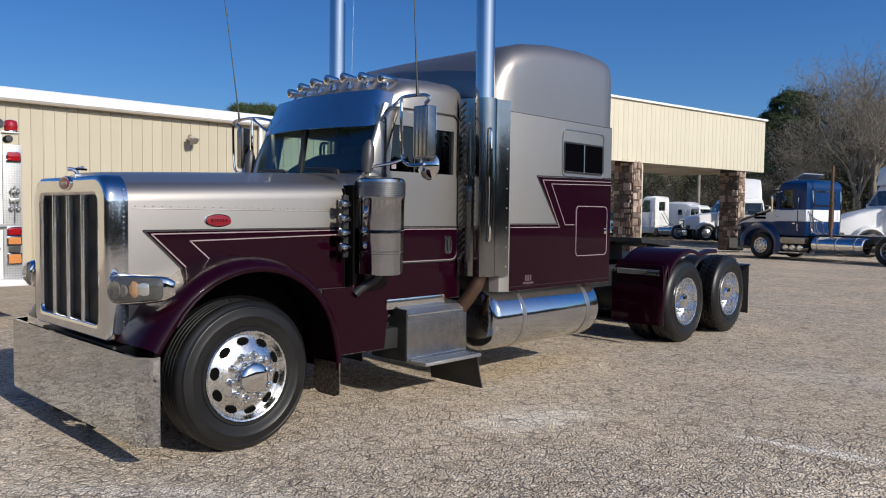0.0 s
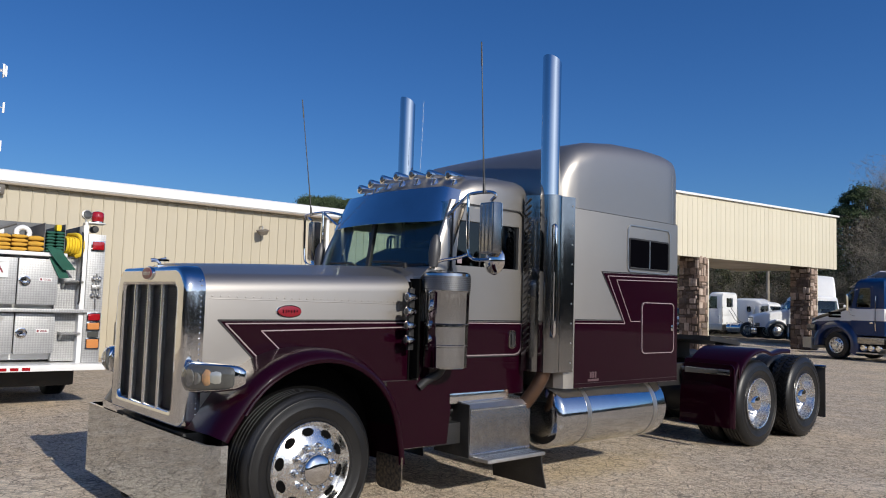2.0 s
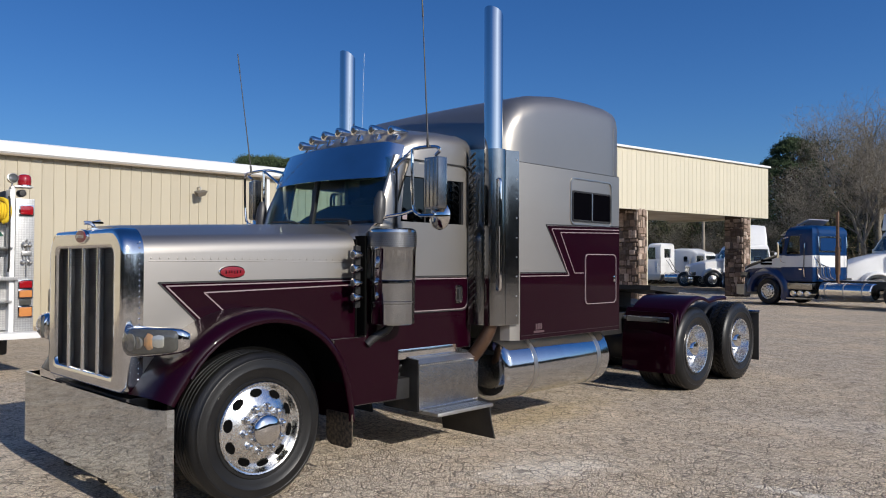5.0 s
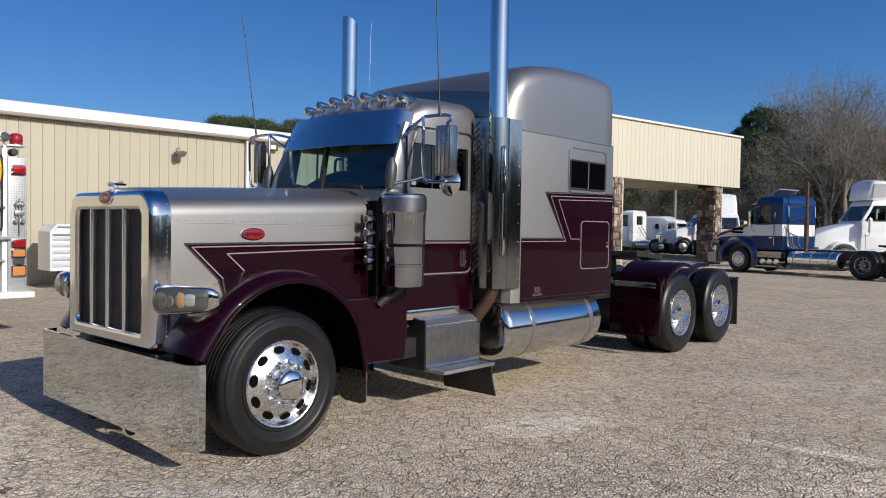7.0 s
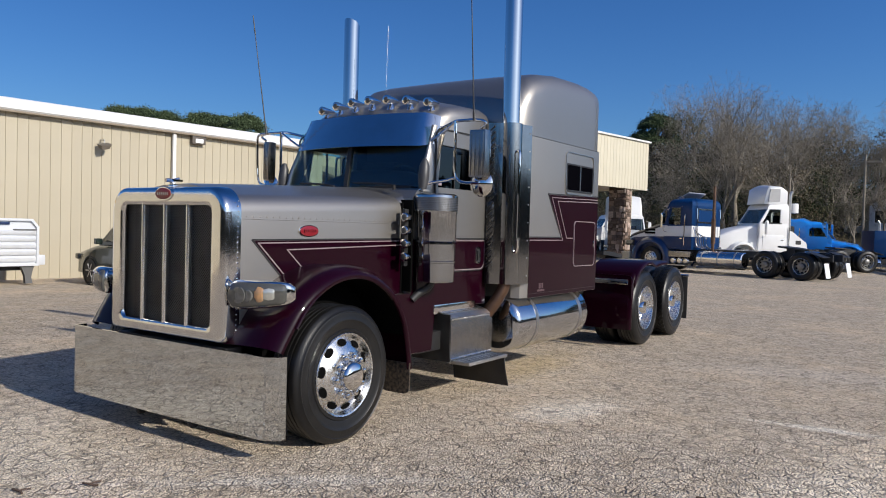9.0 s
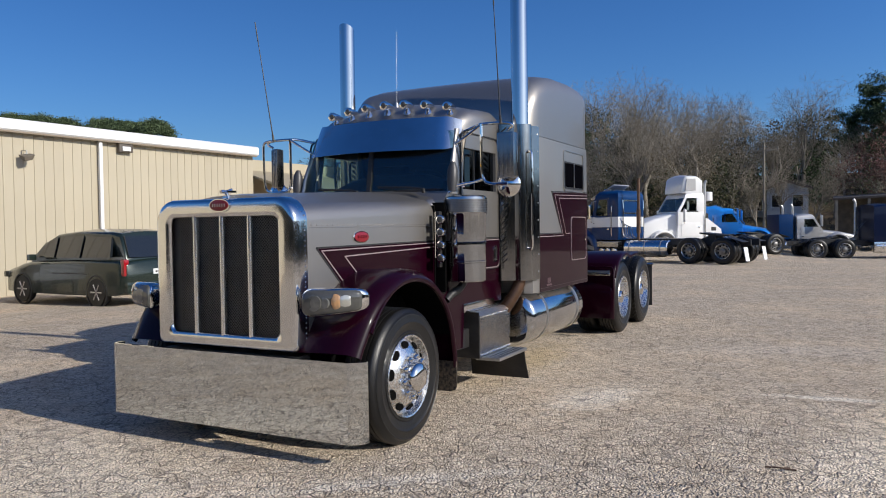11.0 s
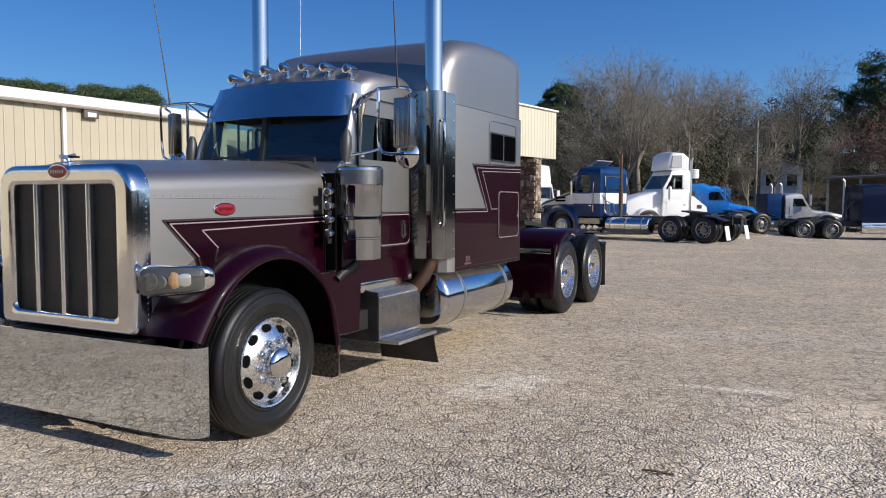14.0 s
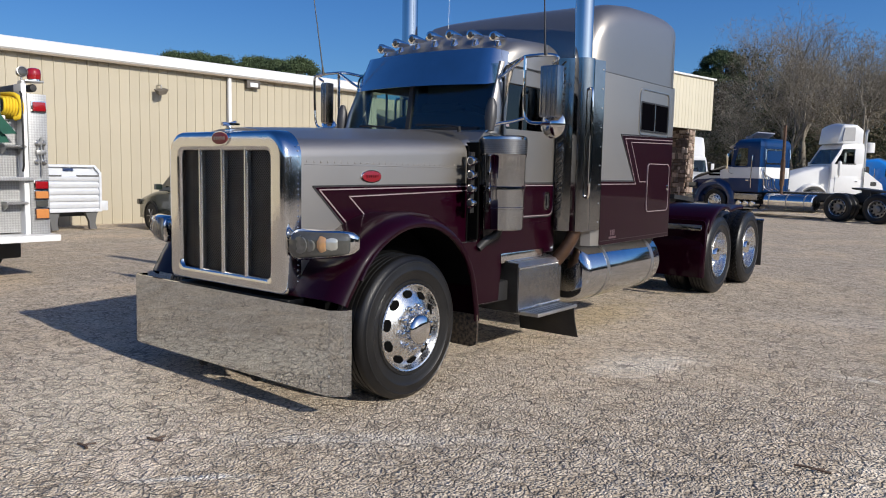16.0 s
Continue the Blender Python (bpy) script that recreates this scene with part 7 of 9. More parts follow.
def make_pickup():
    p = thing("pickup_truck", (-29.0, 52.5, 0), "white pickup truck seen past the canopy column", "truck", "", 80)
    bm = B()
    loft_y(bm, [(-2.6, arch_section(0.85, 0.5, 0.95, 1.0, 0.08)), (-2.4, arch_section(0.93, 0.45, 1.1, 1.15, 0.1)), (-1.0, arch_section(0.95, 0.42, 1.2, 1.25, 0.1)), (2.7, arch_section(0.95, 0.5, 1.2, 1.22, 0.06))])
    part("body", bm, WHITE_PAINT, p)
    bm = B()
    loft_y(bm, [(-1.0, arch_section(0.86, 1.15, 1.25, 1.28, 0.05)), (-0.4, arch_section(0.78, 1.15, 1.75, 1.85, 0.1)), (0.7, arch_section(0.78, 1.15, 1.8, 1.88, 0.1)), (0.9, arch_section(0.82, 1.15, 1.3, 1.35, 0.05))])
    part("cabin", bm, SHOP_BLACK_GLASS, p)
    for s in (1, -1):
        for y in (-1.7, 1.7):
            w = part("wheel", lathe(B(), (0, 0, 0), (1, 0, 0), [(-0.25, 0.2), (-0.25, 0.36), (-0.2, 0.39), (-0.04, 0.39), (0.0, 0.36), (0.0, 0.24)], 28), RUBBER, p, "", side_pose(s, 0.97, y, 0.39))
            part("rim", lathe(B(), (0, 0, 0), (1, 0, 0), [(-0.01, 0.25), (-0.02, 0.2), (0.0, 0.05)], 20), DULL_METAL, w)


make_pickup()

# ---- fire engine, its tail towards the lot ----
DIAMOND = material("diamond_plate", (0.50, 0.50, 0.495), 0.42, 0.6, 0.0, (0.42, 0.42, 0.415), 14.0, 0.7)


def raise_diamonds(mat):
    """Slanted square studs, 28 mm apart, bright on a duller plate."""
    t = mat.node_tree
    p = t.nodes["Principled BSDF"]
    co, turn, grid = t.nodes.new("ShaderNodeTexCoord"), t.nodes.new("ShaderNodeMapping"), t.nodes.new("ShaderNodeTexChecker")
    turn.inputs["Rotation"].default_value = (radians(45), 0, 0)
    turn.inputs["Location"].default_value = (0.007, 0.003, 0.005)
    grid.inputs["Scale"].default_value = 42.0
    grid.inputs["Color1"].default_value, grid.inputs["Color2"].default_value = (1, 1, 1, 1), (0.80, 0.80, 0.80, 1)
    t.links.new(co.outputs["Object"], turn.inputs["Vector"])
    t.links.new(turn.outputs["Vector"], grid.inputs["Vector"])
    mul = t.nodes.new("ShaderNodeMix")
    mul.data_type, mul.blend_type = "RGBA", "MULTIPLY"
    mul.inputs["Factor"].default_value = 1.0
    t.links.new(p.inputs["Base Color"].links[0].from_socket, mul.inputs["A"])
    t.links.new(grid.outputs["Color"], mul.inputs["B"])
    t.links.new(mul.outputs["Result"], p.inputs["Base Color"])
    b = t.nodes.new("ShaderNodeBump")
    b.inputs["Strength"].default_value, b.inputs["Distance"].default_value = 0.6, 0.004
    t.links.new(grid.outputs["Fac"], b.inputs["Height"])
    t.links.new(b.outputs["Normal"], p.inputs["Normal"])


raise_diamonds(DIAMOND)
# dark grey carries the shade inside the hose bed
BED_GREY = material("shade_grey_bed_panel", (0.10, 0.105, 0.11), 0.6, 0.0, 0.0, (0.07, 0.072, 0.075), 5.0, 0.7, 0.05, 40)
HOSE_YELLOW = material("yellow_hose_jacket", (0.55, 0.30, 0.03), 0.85, 0.0, 0.0, (0.42, 0.22, 0.03), 9.0, 0.7, 0.5, 120)
HOSE_GREEN = material("dark_green_hose", (0.012, 0.085, 0.055), 0.85, 0.0, 0.0, (0.01, 0.06, 0.04), 9.0, 0.7, 0.5, 120)
BRIGHT_YELLOW = material("bright_yellow_hose", (0.75, 0.52, 0.02), 0.8, 0.0, 0.0, (0.6, 0.40, 0.02), 9.0, 0.6, 0.4, 120)


def text_mesh(words, size):
    curve = bpy.data.curves.new("lettering", "FONT")
    curve.body, curve.size, curve.extrude = words, size, 0.003
    curve.align_x, curve.align_y = "CENTER", "CENTER"
    tmp = bpy.data.objects.new("lettering_source", curve)
    scene.collection.objects.link(tmp)
    me = bpy.data.meshes.new_from_object(tmp)
    bpy.data.objects.remove(tmp)
    return me


def make_fire_engine():
    """Local x points out of its tail, local y across it (0 at the tail's middle)."""
    f = thing("fire_engine", (-10.15, 2.92, 0), "white and diamond-plate fire engine, hose bed open, parked tail outward", "fire engine", "", -3.0)
    bm = B()
    box(bm, -5.2, -0.30, -1.22, 1.19, 0.62, 2.1, 0.02)
    part("body", bm, WHITE_PAINT, f)
    bm = B()
    box(bm, -7.6, -5.3, -1.2, 1.2, 0.5, 2.6, 0.12)
    cab = part("cab", bm, WHITE_PAINT, f)
    bm = B()
    box(bm, -7.62, -7.0, -1.1, 1.1, 1.55, 2.35, 0.05)
    part("cab_glass", bm, SHOP_BLACK_GLASS, cab)
    # hose bed walls
    for y0, y1, top in ((0.91, 0.96, 2.56), (-1.19, -1.13, 2.62)):
        bm = B()
        box(bm, -4.6, -0.25, y0, y1, 2.1, top, 0.01)
        part("bed_wall", bm, BED_GREY, f)
    bm = B()
    box(bm, -1.65, -1.60, -1.13, 0.905, 2.1, 2.66, 0.008)
    part("cross_panel", bm, BED_GREY, f, "grey cross panel in the hose bed")
    bm = B()
    box(bm, -1.50, -1.42, -1.1, 0.10, 2.44, 2.52, 0.02)
    part("bed_rail", bm, WHITE_PAINT, f, "white rail across the hose bed")
    bm = B()
    tube(bm, [(-1.2, -0.20, 2.36), (-1.2, -0.02, 2.50), (-1.2, 0.22, 2.60)], 0.022, 8, 1)
    part("bed_strut", bm, GREY_PLASTIC, f)
    bm = B()
    box(bm, -4.6, -4.5, -1.13, 1.13, 2.1, 2.70, 0.01)
    part("bed_bulkhead", bm, WHITE_PAINT, f)
    for y in (0.41, 0.672):
        bm = B()
        box(bm, -4.4, -0.12, y - 0.006, y + 0.006, 2.12, 2.555)
        part("bed_divider", bm, GREY_PLASTIC, f)
    # rear doors in tread plate
    for k, (y0, y1) in enumerate(((-1.13, -0.42), (-0.40, 0.095), (0.11, 0.61))):
        for z0, z1 in ((0.72, 1.28), (1.40, 2.04)):
            bm = B()
            box(bm, -0.31, -0.10, y0, y1, z0, z1, 0.012)
            d = part("locker_door", bm, DIAMOND, f, "diamond-plate locker door")
            if k != 2:
                continue
            bm = B()
            zc, yc = (z0 + z1) / 2 + 0.006, y0 + 0.082
            lathe(bm, (-0.102, yc, zc), (1, 0, 0), [(0, 0.075), (0.012, 0.075), (0.016, 0.06), (0.010, 0.05), (0.010, 0.005)], 24)
            tube(bm, [(-0.085, yc - 0.045, zc), (-0.07, yc - 0.02, zc - 0.03), (-0.07, yc + 0.02, zc - 0.03), (-0.085, yc + 0.045, zc)], 0.008, 6, 1)
            part("ring_latch", bm, CHROME, d, "chrome ring latch")
            bm = B()
            box(bm, -0.102, -0.094, y1 - 0.235, y1 - 0.072, zc + 0.003, zc + 0.053)
            pl = part("small_plate", bm, WHITE_PAINT, d)
            bm = B()
            box(bm, -0.094, -0.092, y1 - 0.185, y1 - 0.09, zc + 0.016, zc + 0.024)
            box(bm, -0.094, -0.092, y1 - 0.185, y1 - 0.10, zc + 0.032, zc + 0.039)
            box(bm, -0.094, -0.092, y1 - 0.225, y1 - 0.20, zc + 0.012, zc + 0.042)
            part("plate_lines", bm, RED, pl)
    bm = B()
    box(bm, -0.30, 0.02, -1.2, 1.0, 1.295, 1.345, 0.01)
    part("mid_step", bm, DIAMOND, f)
    bm = B()
    box(bm, -0.34, -0.06, -1.2, 0.71, 2.080, 2.135, 0.015)
    part("bed_sill", bm, WHITE_PAINT, f)
    bm = B()
    box(bm, -0.60, 0.22, -1.22, 1.24, 0.50, 0.585, 0.015)
    tail = part("tailboard", bm, WHITE_PAINT, f, "white tailboard with red reflectors")
    for y in (-0.05, 0.09, 0.23):
        bm = B()
        box(bm, 0.221, 0.228, y - 0.05, y + 0.05, 0.515, 0.555, 0.005)
        part("reflector", bm, RED_LENS, tail)
    # recess with folding steps
    bm = B()
    box(bm, -0.31, -0.22, 0.60, 0.98, 0.6, 2.1)
    part("step_recess", bm, DIAMOND, f)
    for z in (1.02, 1.76):
        bm = B()
        prism(bm, [(-0.22, z), (-0.02, z), (0.0, z - 0.012), (-0.01, z - 0.03), (-0.22, z - 0.05)], "y", 0.67, 0.93)
        st = part("folding_step", bm, DIAMOND, f)
        for y in (0.69, 0.90):
            bm = B()
            prism(bm, [(-0.22, z - 0.045), (-0.05, z - 0.03), (-0.09, z - 0.075), (-0.22, z - 0.13)], "y", y, y + 0.015)
            part("bracket", bm, DULL_METAL, st)
    for k in range(8):
        bm = B()
        box(bm, -0.222, -0.212, 0.625 + k * 0.035, 0.640 + k * 0.035, 1.36, 1.68, 0.003)
        part("recess_rib", bm, DIAMOND, f)
    # corner column with lights
    bm = B()
    box(bm, -0.35, -0.02, 0.966, 1.203, 0.585, 2.435, 0.012)
    col = part("light_column", bm, DIAMOND, f, "diamond-plate corner column with stacked lights")
    bm = B()
    box(bm, -0.30, -0.045, 0.90, 0.964, 0.585, 2.56, 0.006)
    part("column_flange", bm, WHITE_PAINT, col, "white corner post")
    for z, h, m, name in ((2.27, 0.12, RED_LENS, "red_light"), (1.24, 0.10, RED_LENS, "red_light"), (1.11, 0.10, AMBER, "amber_light"), (0.86, 0.13, AMBER, "amber_light")):
        bm = B()
        box(bm, -0.03, 0.012, 1.0, 1.185, z - h / 2 - 0.015, z + h / 2 + 0.015, 0.012)
        bezel = part("bezel", bm, CHROME, col)
        bm = B()
        box(bm, 0.0, 0.035, 1.012, 1.173, z - h / 2, z + h / 2, 0.02)
        part(name, bm, m, bezel)
    bm = B()
    box(bm, -0.03, 0.03, 1.02, 1.165, 0.95, 1.04, 0.02)
    part("clear_light", bm, LENS, col)
    bm = B()
    for y, z in ((1.065, 1.79), (1.135, 1.79), (1.055, 1.55), (1.145, 1.55)):
        lathe(bm, (-0.02, y, z), (1, 0, 0), [(0, 0.032), (0.045, 0.030), (0.055, 0.018), (0.07, 0.016)], 12)
    for y in (1.06, 1.14):
        rod(bm, (0.01, y, 1.84), (0.01, y, 1.52), 0.009)
    rod(bm, (0.02, 1.10, 1.87), (0.02, 1.10, 1.36), 0.012, 0.008)
    box(bm, -0.01, 0.03, 1.04, 1.16, 1.64, 1.70, 0.008)
    part("coupling_rack", bm, DULL_METAL, col)
    bm = B()
    tube(bm, [(-0.02, 0.88, 2.45), (0.03, 0.88, 2.40), (0.03, 0.88, 1.50), (-0.02, 0.88, 1.42)], 0.013, 8, 1)
    part("grab_rail", bm, BLACK, f)
    bm = B()
    box(bm, -0.24, -0.02, 0.95, 1.185, 2.588, 2.612, 0.006)
    box(bm, -0.20, -0.05, 0.915, 0.965, 2.50, 2.60, 0.006)
    bk = part("beacon_bracket", bm, DULL_METAL, f)
    bm = B()
    lathe(bm, (-0.12, 1.06, 2.515), (1, 0, 0), [(-0.10, 0.05), (0.04, 0.052), (0.06, 0.04), (0.062, 0.01)], 16)
    part("horn", bm, BLACK, bk, "black horn below the beacon")
    bm = B()
    lathe(bm, (-0.12, 1.093, 2.612), (0, 0, 1), [(0, 0.092), (0.018, 0.092), (0.022, 0.08)], 24)
    part("beacon_base", bm, CHROME, bk)
    bm = B()
    lathe(bm, (-0.12, 1.093, 2.632), (0, 0, 1), [(0, 0.080), (0.03, 0.086), (0.07, 0.088), (0.115, 0.082), (0.138, 0.066), (0.150, 0.03), (0.152, 0.005)], 28)
    part("beacon", bm, RED_LENS, bk, "red rotating beacon")
    bm = B()
    lathe(bm, (-0.10, 0.938, 2.715), (1, 0.1, 0.15), [(-0.10, 0.015), (-0.075, 0.045), (-0.03, 0.064), (0.01, 0.070), (0.022, 0.070), (0.024, 0.063)], 24, True, False)
    rod(bm, (-0.12, 0.938, 2.66), (-0.12, 0.94, 2.60), 0.012)
    sp = part("spot_lamp", bm, DULL_METAL, bk)
    bm = B()
    lathe(bm, (-0.082, 0.940, 2.718), (1, 0.1, 0.15), [(0, 0.063), (0.008, 0.05), (0.011, 0.01)], 20)
    part("lens", bm, LENS, sp)
    # hoses, laid in flat folds
    rng = random.Random(77)

    def fold(name, mat, y0, y1, z0, z1, label, x=-0.05):
        bm = B()
        r, zc, back = (z1 - z0) / 2, (z0 + z1) / 2, x + rng.uniform(-0.03, 0.015)
        rings = []
        for k in range(5):
            y = y0 + (y1 - y0) * k / 4
            sag, inset = rng.uniform(-0.004, 0.004), 0.012 if k in (0, 4) else 0.0
            outline = [(-1.2, zc - r), (back - r, zc - r + inset)] + [(back - r + (r - inset) * math.cos(radians(q)), zc + (r - inset) * math.sin(radians(q))) for q in range(-75, 90, 25)] + [(back - r, zc + r - inset), (-1.2, zc + r)]
            rings.append([(px, y, pz + sag) for px, pz in outline])
        skin(bm, rings)
        part(name, bm, mat, f, label, smooth=60)

    for k in range(8):
        y1 = 0.40 - 0.206 * k
        rows = 4 if k % 3 else 3
        step = 0.225 / rows
        for row in range(rows):
            lift = rng.uniform(-0.003, 0.004)
            fold("folded_hose", HOSE_YELLOW, y1 - 0.198, y1 - rng.uniform(0.0, 0.006), 2.138 + row * step + lift, 2.138 + (row + 0.93) * step + lift, "folded yellow hose")
    for y0 in (0.425, 0.545):
        for row in range(7):
            fold("folded_hose", HOSE_GREEN, y0, y0 + 0.112, 2.142 + row * 0.043, 2.182 + row * 0.043, "folded dark green hose")
    bm = B()
    skin(bm, [[(x, y, z), (x, y + 0.165, z + 0.01), (x + 0.022, y + 0.165, z + 0.01), (x + 0.022, y, z)] for x, y, z in ((-0.30, 0.43, 2.20), (-0.08, 0.445, 2.195), (-0.045, 0.47, 2.14), (-0.035, 0.54, 2.04), (-0.03, 0.64, 1.915), (-0.03, 0.655, 1.895))])
    part("hanging_hose", bm, HOSE_GREEN, f, "end of green hose hanging down")
    bm = B()
    skin(bm, [[(x, y, z), (x, y + 0.13, z + 0.01), (x + 0.02, y + 0.13, z + 0.01), (x + 0.02, y, z)] for x, y, z in ((-0.14, 0.47, 2.15), (-0.11, 0.49, 2.05), (-0.09, 0.55, 1.92), (-0.09, 0.62, 1.78))])
    part("hanging_hose", bm, HOSE_GREEN, f, "end of green hose hanging down")
    for k in range(5):
        y = 0.685 + k * 0.036
        bm = B()
        tube(bm, [(-0.9, y, 2.16), (-0.12, y, 2.15 - 0.012 * k), (-0.03, y + 0.01, 2.20), (-0.02, y + 0.012, 2.30), (-0.05, y + 0.005, 2.37 + 0.01 * (k % 2)), (-0.9, y, 2.39)], 0.018, 8, 2)
        part("rolled_hose", bm, BRIGHT_YELLOW, f, "bright yellow hose")
    bm = B()
    tube(bm, [(-0.5, 0.80, 2.43), (-0.05, 0.83, 2.42), (0.0, 0.875, 2.34), (0.01, 0.885, 2.22), (0.0, 0.86, 2.12), (-0.06, 0.82, 2.10)], 0.030, 10, 2)
    part("rolled_hose", bm, BRIGHT_YELLOW, f, "bright yellow hose")
    bm = B()
    box(bm, -0.30, -0.12, 0.555, 0.625, 2.45, 2.545, 0.025)
    part("rolled_hose", bm, BRIGHT_YELLOW, f, "bright yellow hose")
    bm = B()
    pts = ring_points((-0.6, 0.215, 2.42), (1, 0, 0.3), 0.085, 24)
    tube(bm, pts + [pts[0]], 0.036, 10, 0)
    part("white_ring", bm, WHITE_PAINT, f, "white coiled line")
    # number board
    bm = B()
    box(bm, -0.10, -0.085, -0.330, -0.029, 1.773, 1.989, 0.004)
    board = part("sign_board", bm, WHITE_PAINT, f, "white board with red 8A")
    bm = B()
    frame_prism(bm, rounded(-0.342, -0.017, 1.761, 2.001, 0.012, 3), rounded(-0.318, -0.041, 1.785, 1.977, 0.006, 3), "x", -0.10, -0.074)
    part("board_frame", bm, TRIM_WHITE, board)
    me = text_mesh("8A", 0.175)
    me.materials.append(RED)
    ob = new("lettering", me)
    ob.parent = board
    ob.matrix_local = Matrix.Translation((-0.083, -0.178, 1.880)) @ Matrix.Rotation(radians(90), 4, "Z") @ Matrix.Rotation(radians(90), 4, "X")
    bm = B()
    skin(bm, [[(-0.098 + d, -0.16 + 0.14 * q * math.cos(a), 1.20 + 0.055 * q * math.sin(a)) for a in [2 * math.pi * k / 24 for k in range(24)]] for d, q in ((0, 1.0), (0.012, 0.97))])
    part("oval_plate", bm, DULL_METAL, f)
    for s in (1, -1):
        for x in (-2.0, -6.4):
            w = part("wheel", make_tyre_mesh(0.50, 0.27, "rib"), RUBBER, f, "", Matrix.Translation((x, s * 1.15, 0.42)) @ Matrix.Rotation(radians(90 * s), 4, "Z"))
            part("rim", lathe(B(), (0, 0, 0), (1, 0, 0), [(0.0, 0.30), (-0.05, 0.26), (-0.1, 0.2), (-0.1, 0.02)], 24), DULL_METAL, w)
    bm = B()
    box(bm, -7.0, -0.4, -0.5, 0.5, 0.35, 0.7)
    box(bm, -2.6, -0.5, -1.0, 1.0, 0.22, 0.62, 0.05)
    part("chassis", bm, BLACK, f)


make_fire_engine()

# ---- minivan by the shed ----
VAN_GREEN = material("dark_green_grey_paint", (0.016, 0.027, 0.021), 0.25, 0.3, 0.5, (0.013, 0.022, 0.018))


def make_van():
    """Nose towards local -y; tail at y = 2.45."""
    v = thing("minivan", (-16.6, 11.25, -0.17), "dark green-grey minivan parked by the shed", "van", "", -94.0)
    bm = B()
    loft_y(bm, [(-2.45, arch_section(0.78, 0.32, 0.62, 0.66, 0.10)), (-2.3, arch_section(0.88, 0.26, 0.80, 0.86, 0.14)), (-1.6, arch_section(0.95, 0.24, 0.96, 1.03, 0.16)), (-1.15, arch_section(0.96, 0.24, 1.02, 1.10, 0.12)),
                (0.5, arch_section(0.97, 0.24, 1.05, 1.12, 0.08)), (2.2, arch_section(0.96, 0.28, 1.06, 1.12, 0.08)), (2.42, arch_section(0.92, 0.34, 1.05, 1.10, 0.08)), (2.48, arch_section(0.86, 0.40, 0.98, 1.02, 0.06))])
    body = part("body", bm, VAN_GREEN, v, smooth=50)
    bm = B()
    loft_y(bm, [(-1.25, arch_section(0.86, 1.0, 1.05, 1.08, 0.03)), (-0.75, arch_section(0.80, 1.0, 1.46, 1.50, 0.06)), (-0.3, arch_section(0.76, 1.0, 1.68, 1.74, 0.10)), (0.6, arch_section(0.76, 1.0, 1.74, 1.80, 0.10)), (1.8, arch_section(0.76, 1.0, 1.72, 1.78, 0.10)), (2.1, arch_section(0.76, 1.0, 1.68, 1.73, 0.10)), (2.40, arch_section(0.82, 1.0, 1.12, 1.16, 0.06))])
    part("roof", bm, VAN_GREEN, body, smooth=50)
    for s in (1, -1):
        for pts in ([(-0.95, 1.12), (-0.22, 1.12), (-0.22, 1.60), (-0.55, 1.52)], [(-0.12, 1.12), (0.80, 1.12), (0.80, 1.64), (-0.12, 1.62)], [(0.90, 1.12), (1.95, 1.14), (1.85, 1.60), (0.90, 1.63)]):
            bm = B()
            skin(bm, [[(s * (0.905 - 0.17 * (z - 1.06) / 0.62 + d), y, z) for y, z in pts] for d in (-0.03, 0.028)])
            part("side_window", bm, SHOP_BLACK_GLASS, v)
        bm = B()
        box(bm, s * 0.80, s * 0.93, 2.34, 2.47, 0.72, 1.10, 0.03)
        part("tail_light", bm, RED_LENS, v)
        bm = B()
        box(bm, s * 0.98, s * 1.16, -0.95, -0.83, 1.05, 1.20, 0.03)
        part("door_mirror", bm, VAN_GREEN, v)
        bm = B()
        box(bm, s * 0.60, s * 0.90, -2.46, -2.2, 0.60, 0.76, 0.04)
        part("headlight", bm, LENS, v)
        bm = B()
        rod(bm, (s * 0.975, -0.2, 0.75), (s * 0.975, 1.2, 0.75), 0.012, n=6)
        part("side_moulding", bm, BLACK, v)
        for y in (-1.5, 1.5):
            bm = B()
            lathe(bm, (0, 0, 0), (1, 0, 0), [(-0.2, 0.20), (-0.2, 0.31), (-0.16, 0.335), (-0.03, 0.335), (0.0, 0.315), (0.0, 0.215)], 28)
            w = part("wheel", bm, RUBBER, v, "", side_pose(s, 0.975, y, 0.335))
            bm = B()
            lathe(bm, (0, 0, 0), (1, 0, 0), [(-0.01, 0.22), (-0.04, 0.19), (-0.03, 0.06), (0.0, 0.04)], 24)
            for k in range(6):
                a = 2 * math.pi * k / 6
                rod(bm, (-0.01, 0.03 * math.cos(a), 0.03 * math.sin(a)), (-0.005, 0.2 * math.cos(a), 0.2 * math.sin(a)), 0.022, n=6)
            part("rim", bm, DULL_METAL, w)
            bm = B()
            lathe(bm, (s * 0.90, y, 0.335), (s, 0, 0), [(0.0, 0.40), (0.068, 0.40), (0.07, 0.36), (0.01, 0.36)], 28, False, False)
            part("arch_lip", bm, BLACK, v)
    bm = B()
    skin(bm, [[(-0.70, 2.165 + d, 1.62), (0.70, 2.165 + d, 1.62), (0.76, 2.405 + d, 1.14), (-0.76, 2.405 + d, 1.14)] for d in (-0.03, 0.03)])
    part("rear_window", bm, SHOP_BLACK_GLASS, v)
    bm = B()
    skin(bm, [[(-0.74, -0.78 - d, 1.48), (0.74, -0.78 - d, 1.48), (0.82, -1.22 - d, 1.10), (-0.82, -1.22 - d, 1.10)] for d in (-0.03, 0.025)])
    part("windscreen", bm, SHOP_BLACK_GLASS, v)
    bm = B()
    box(bm, -0.17, 0.17, 2.47, 2.49, 0.74, 0.86, 0.004)
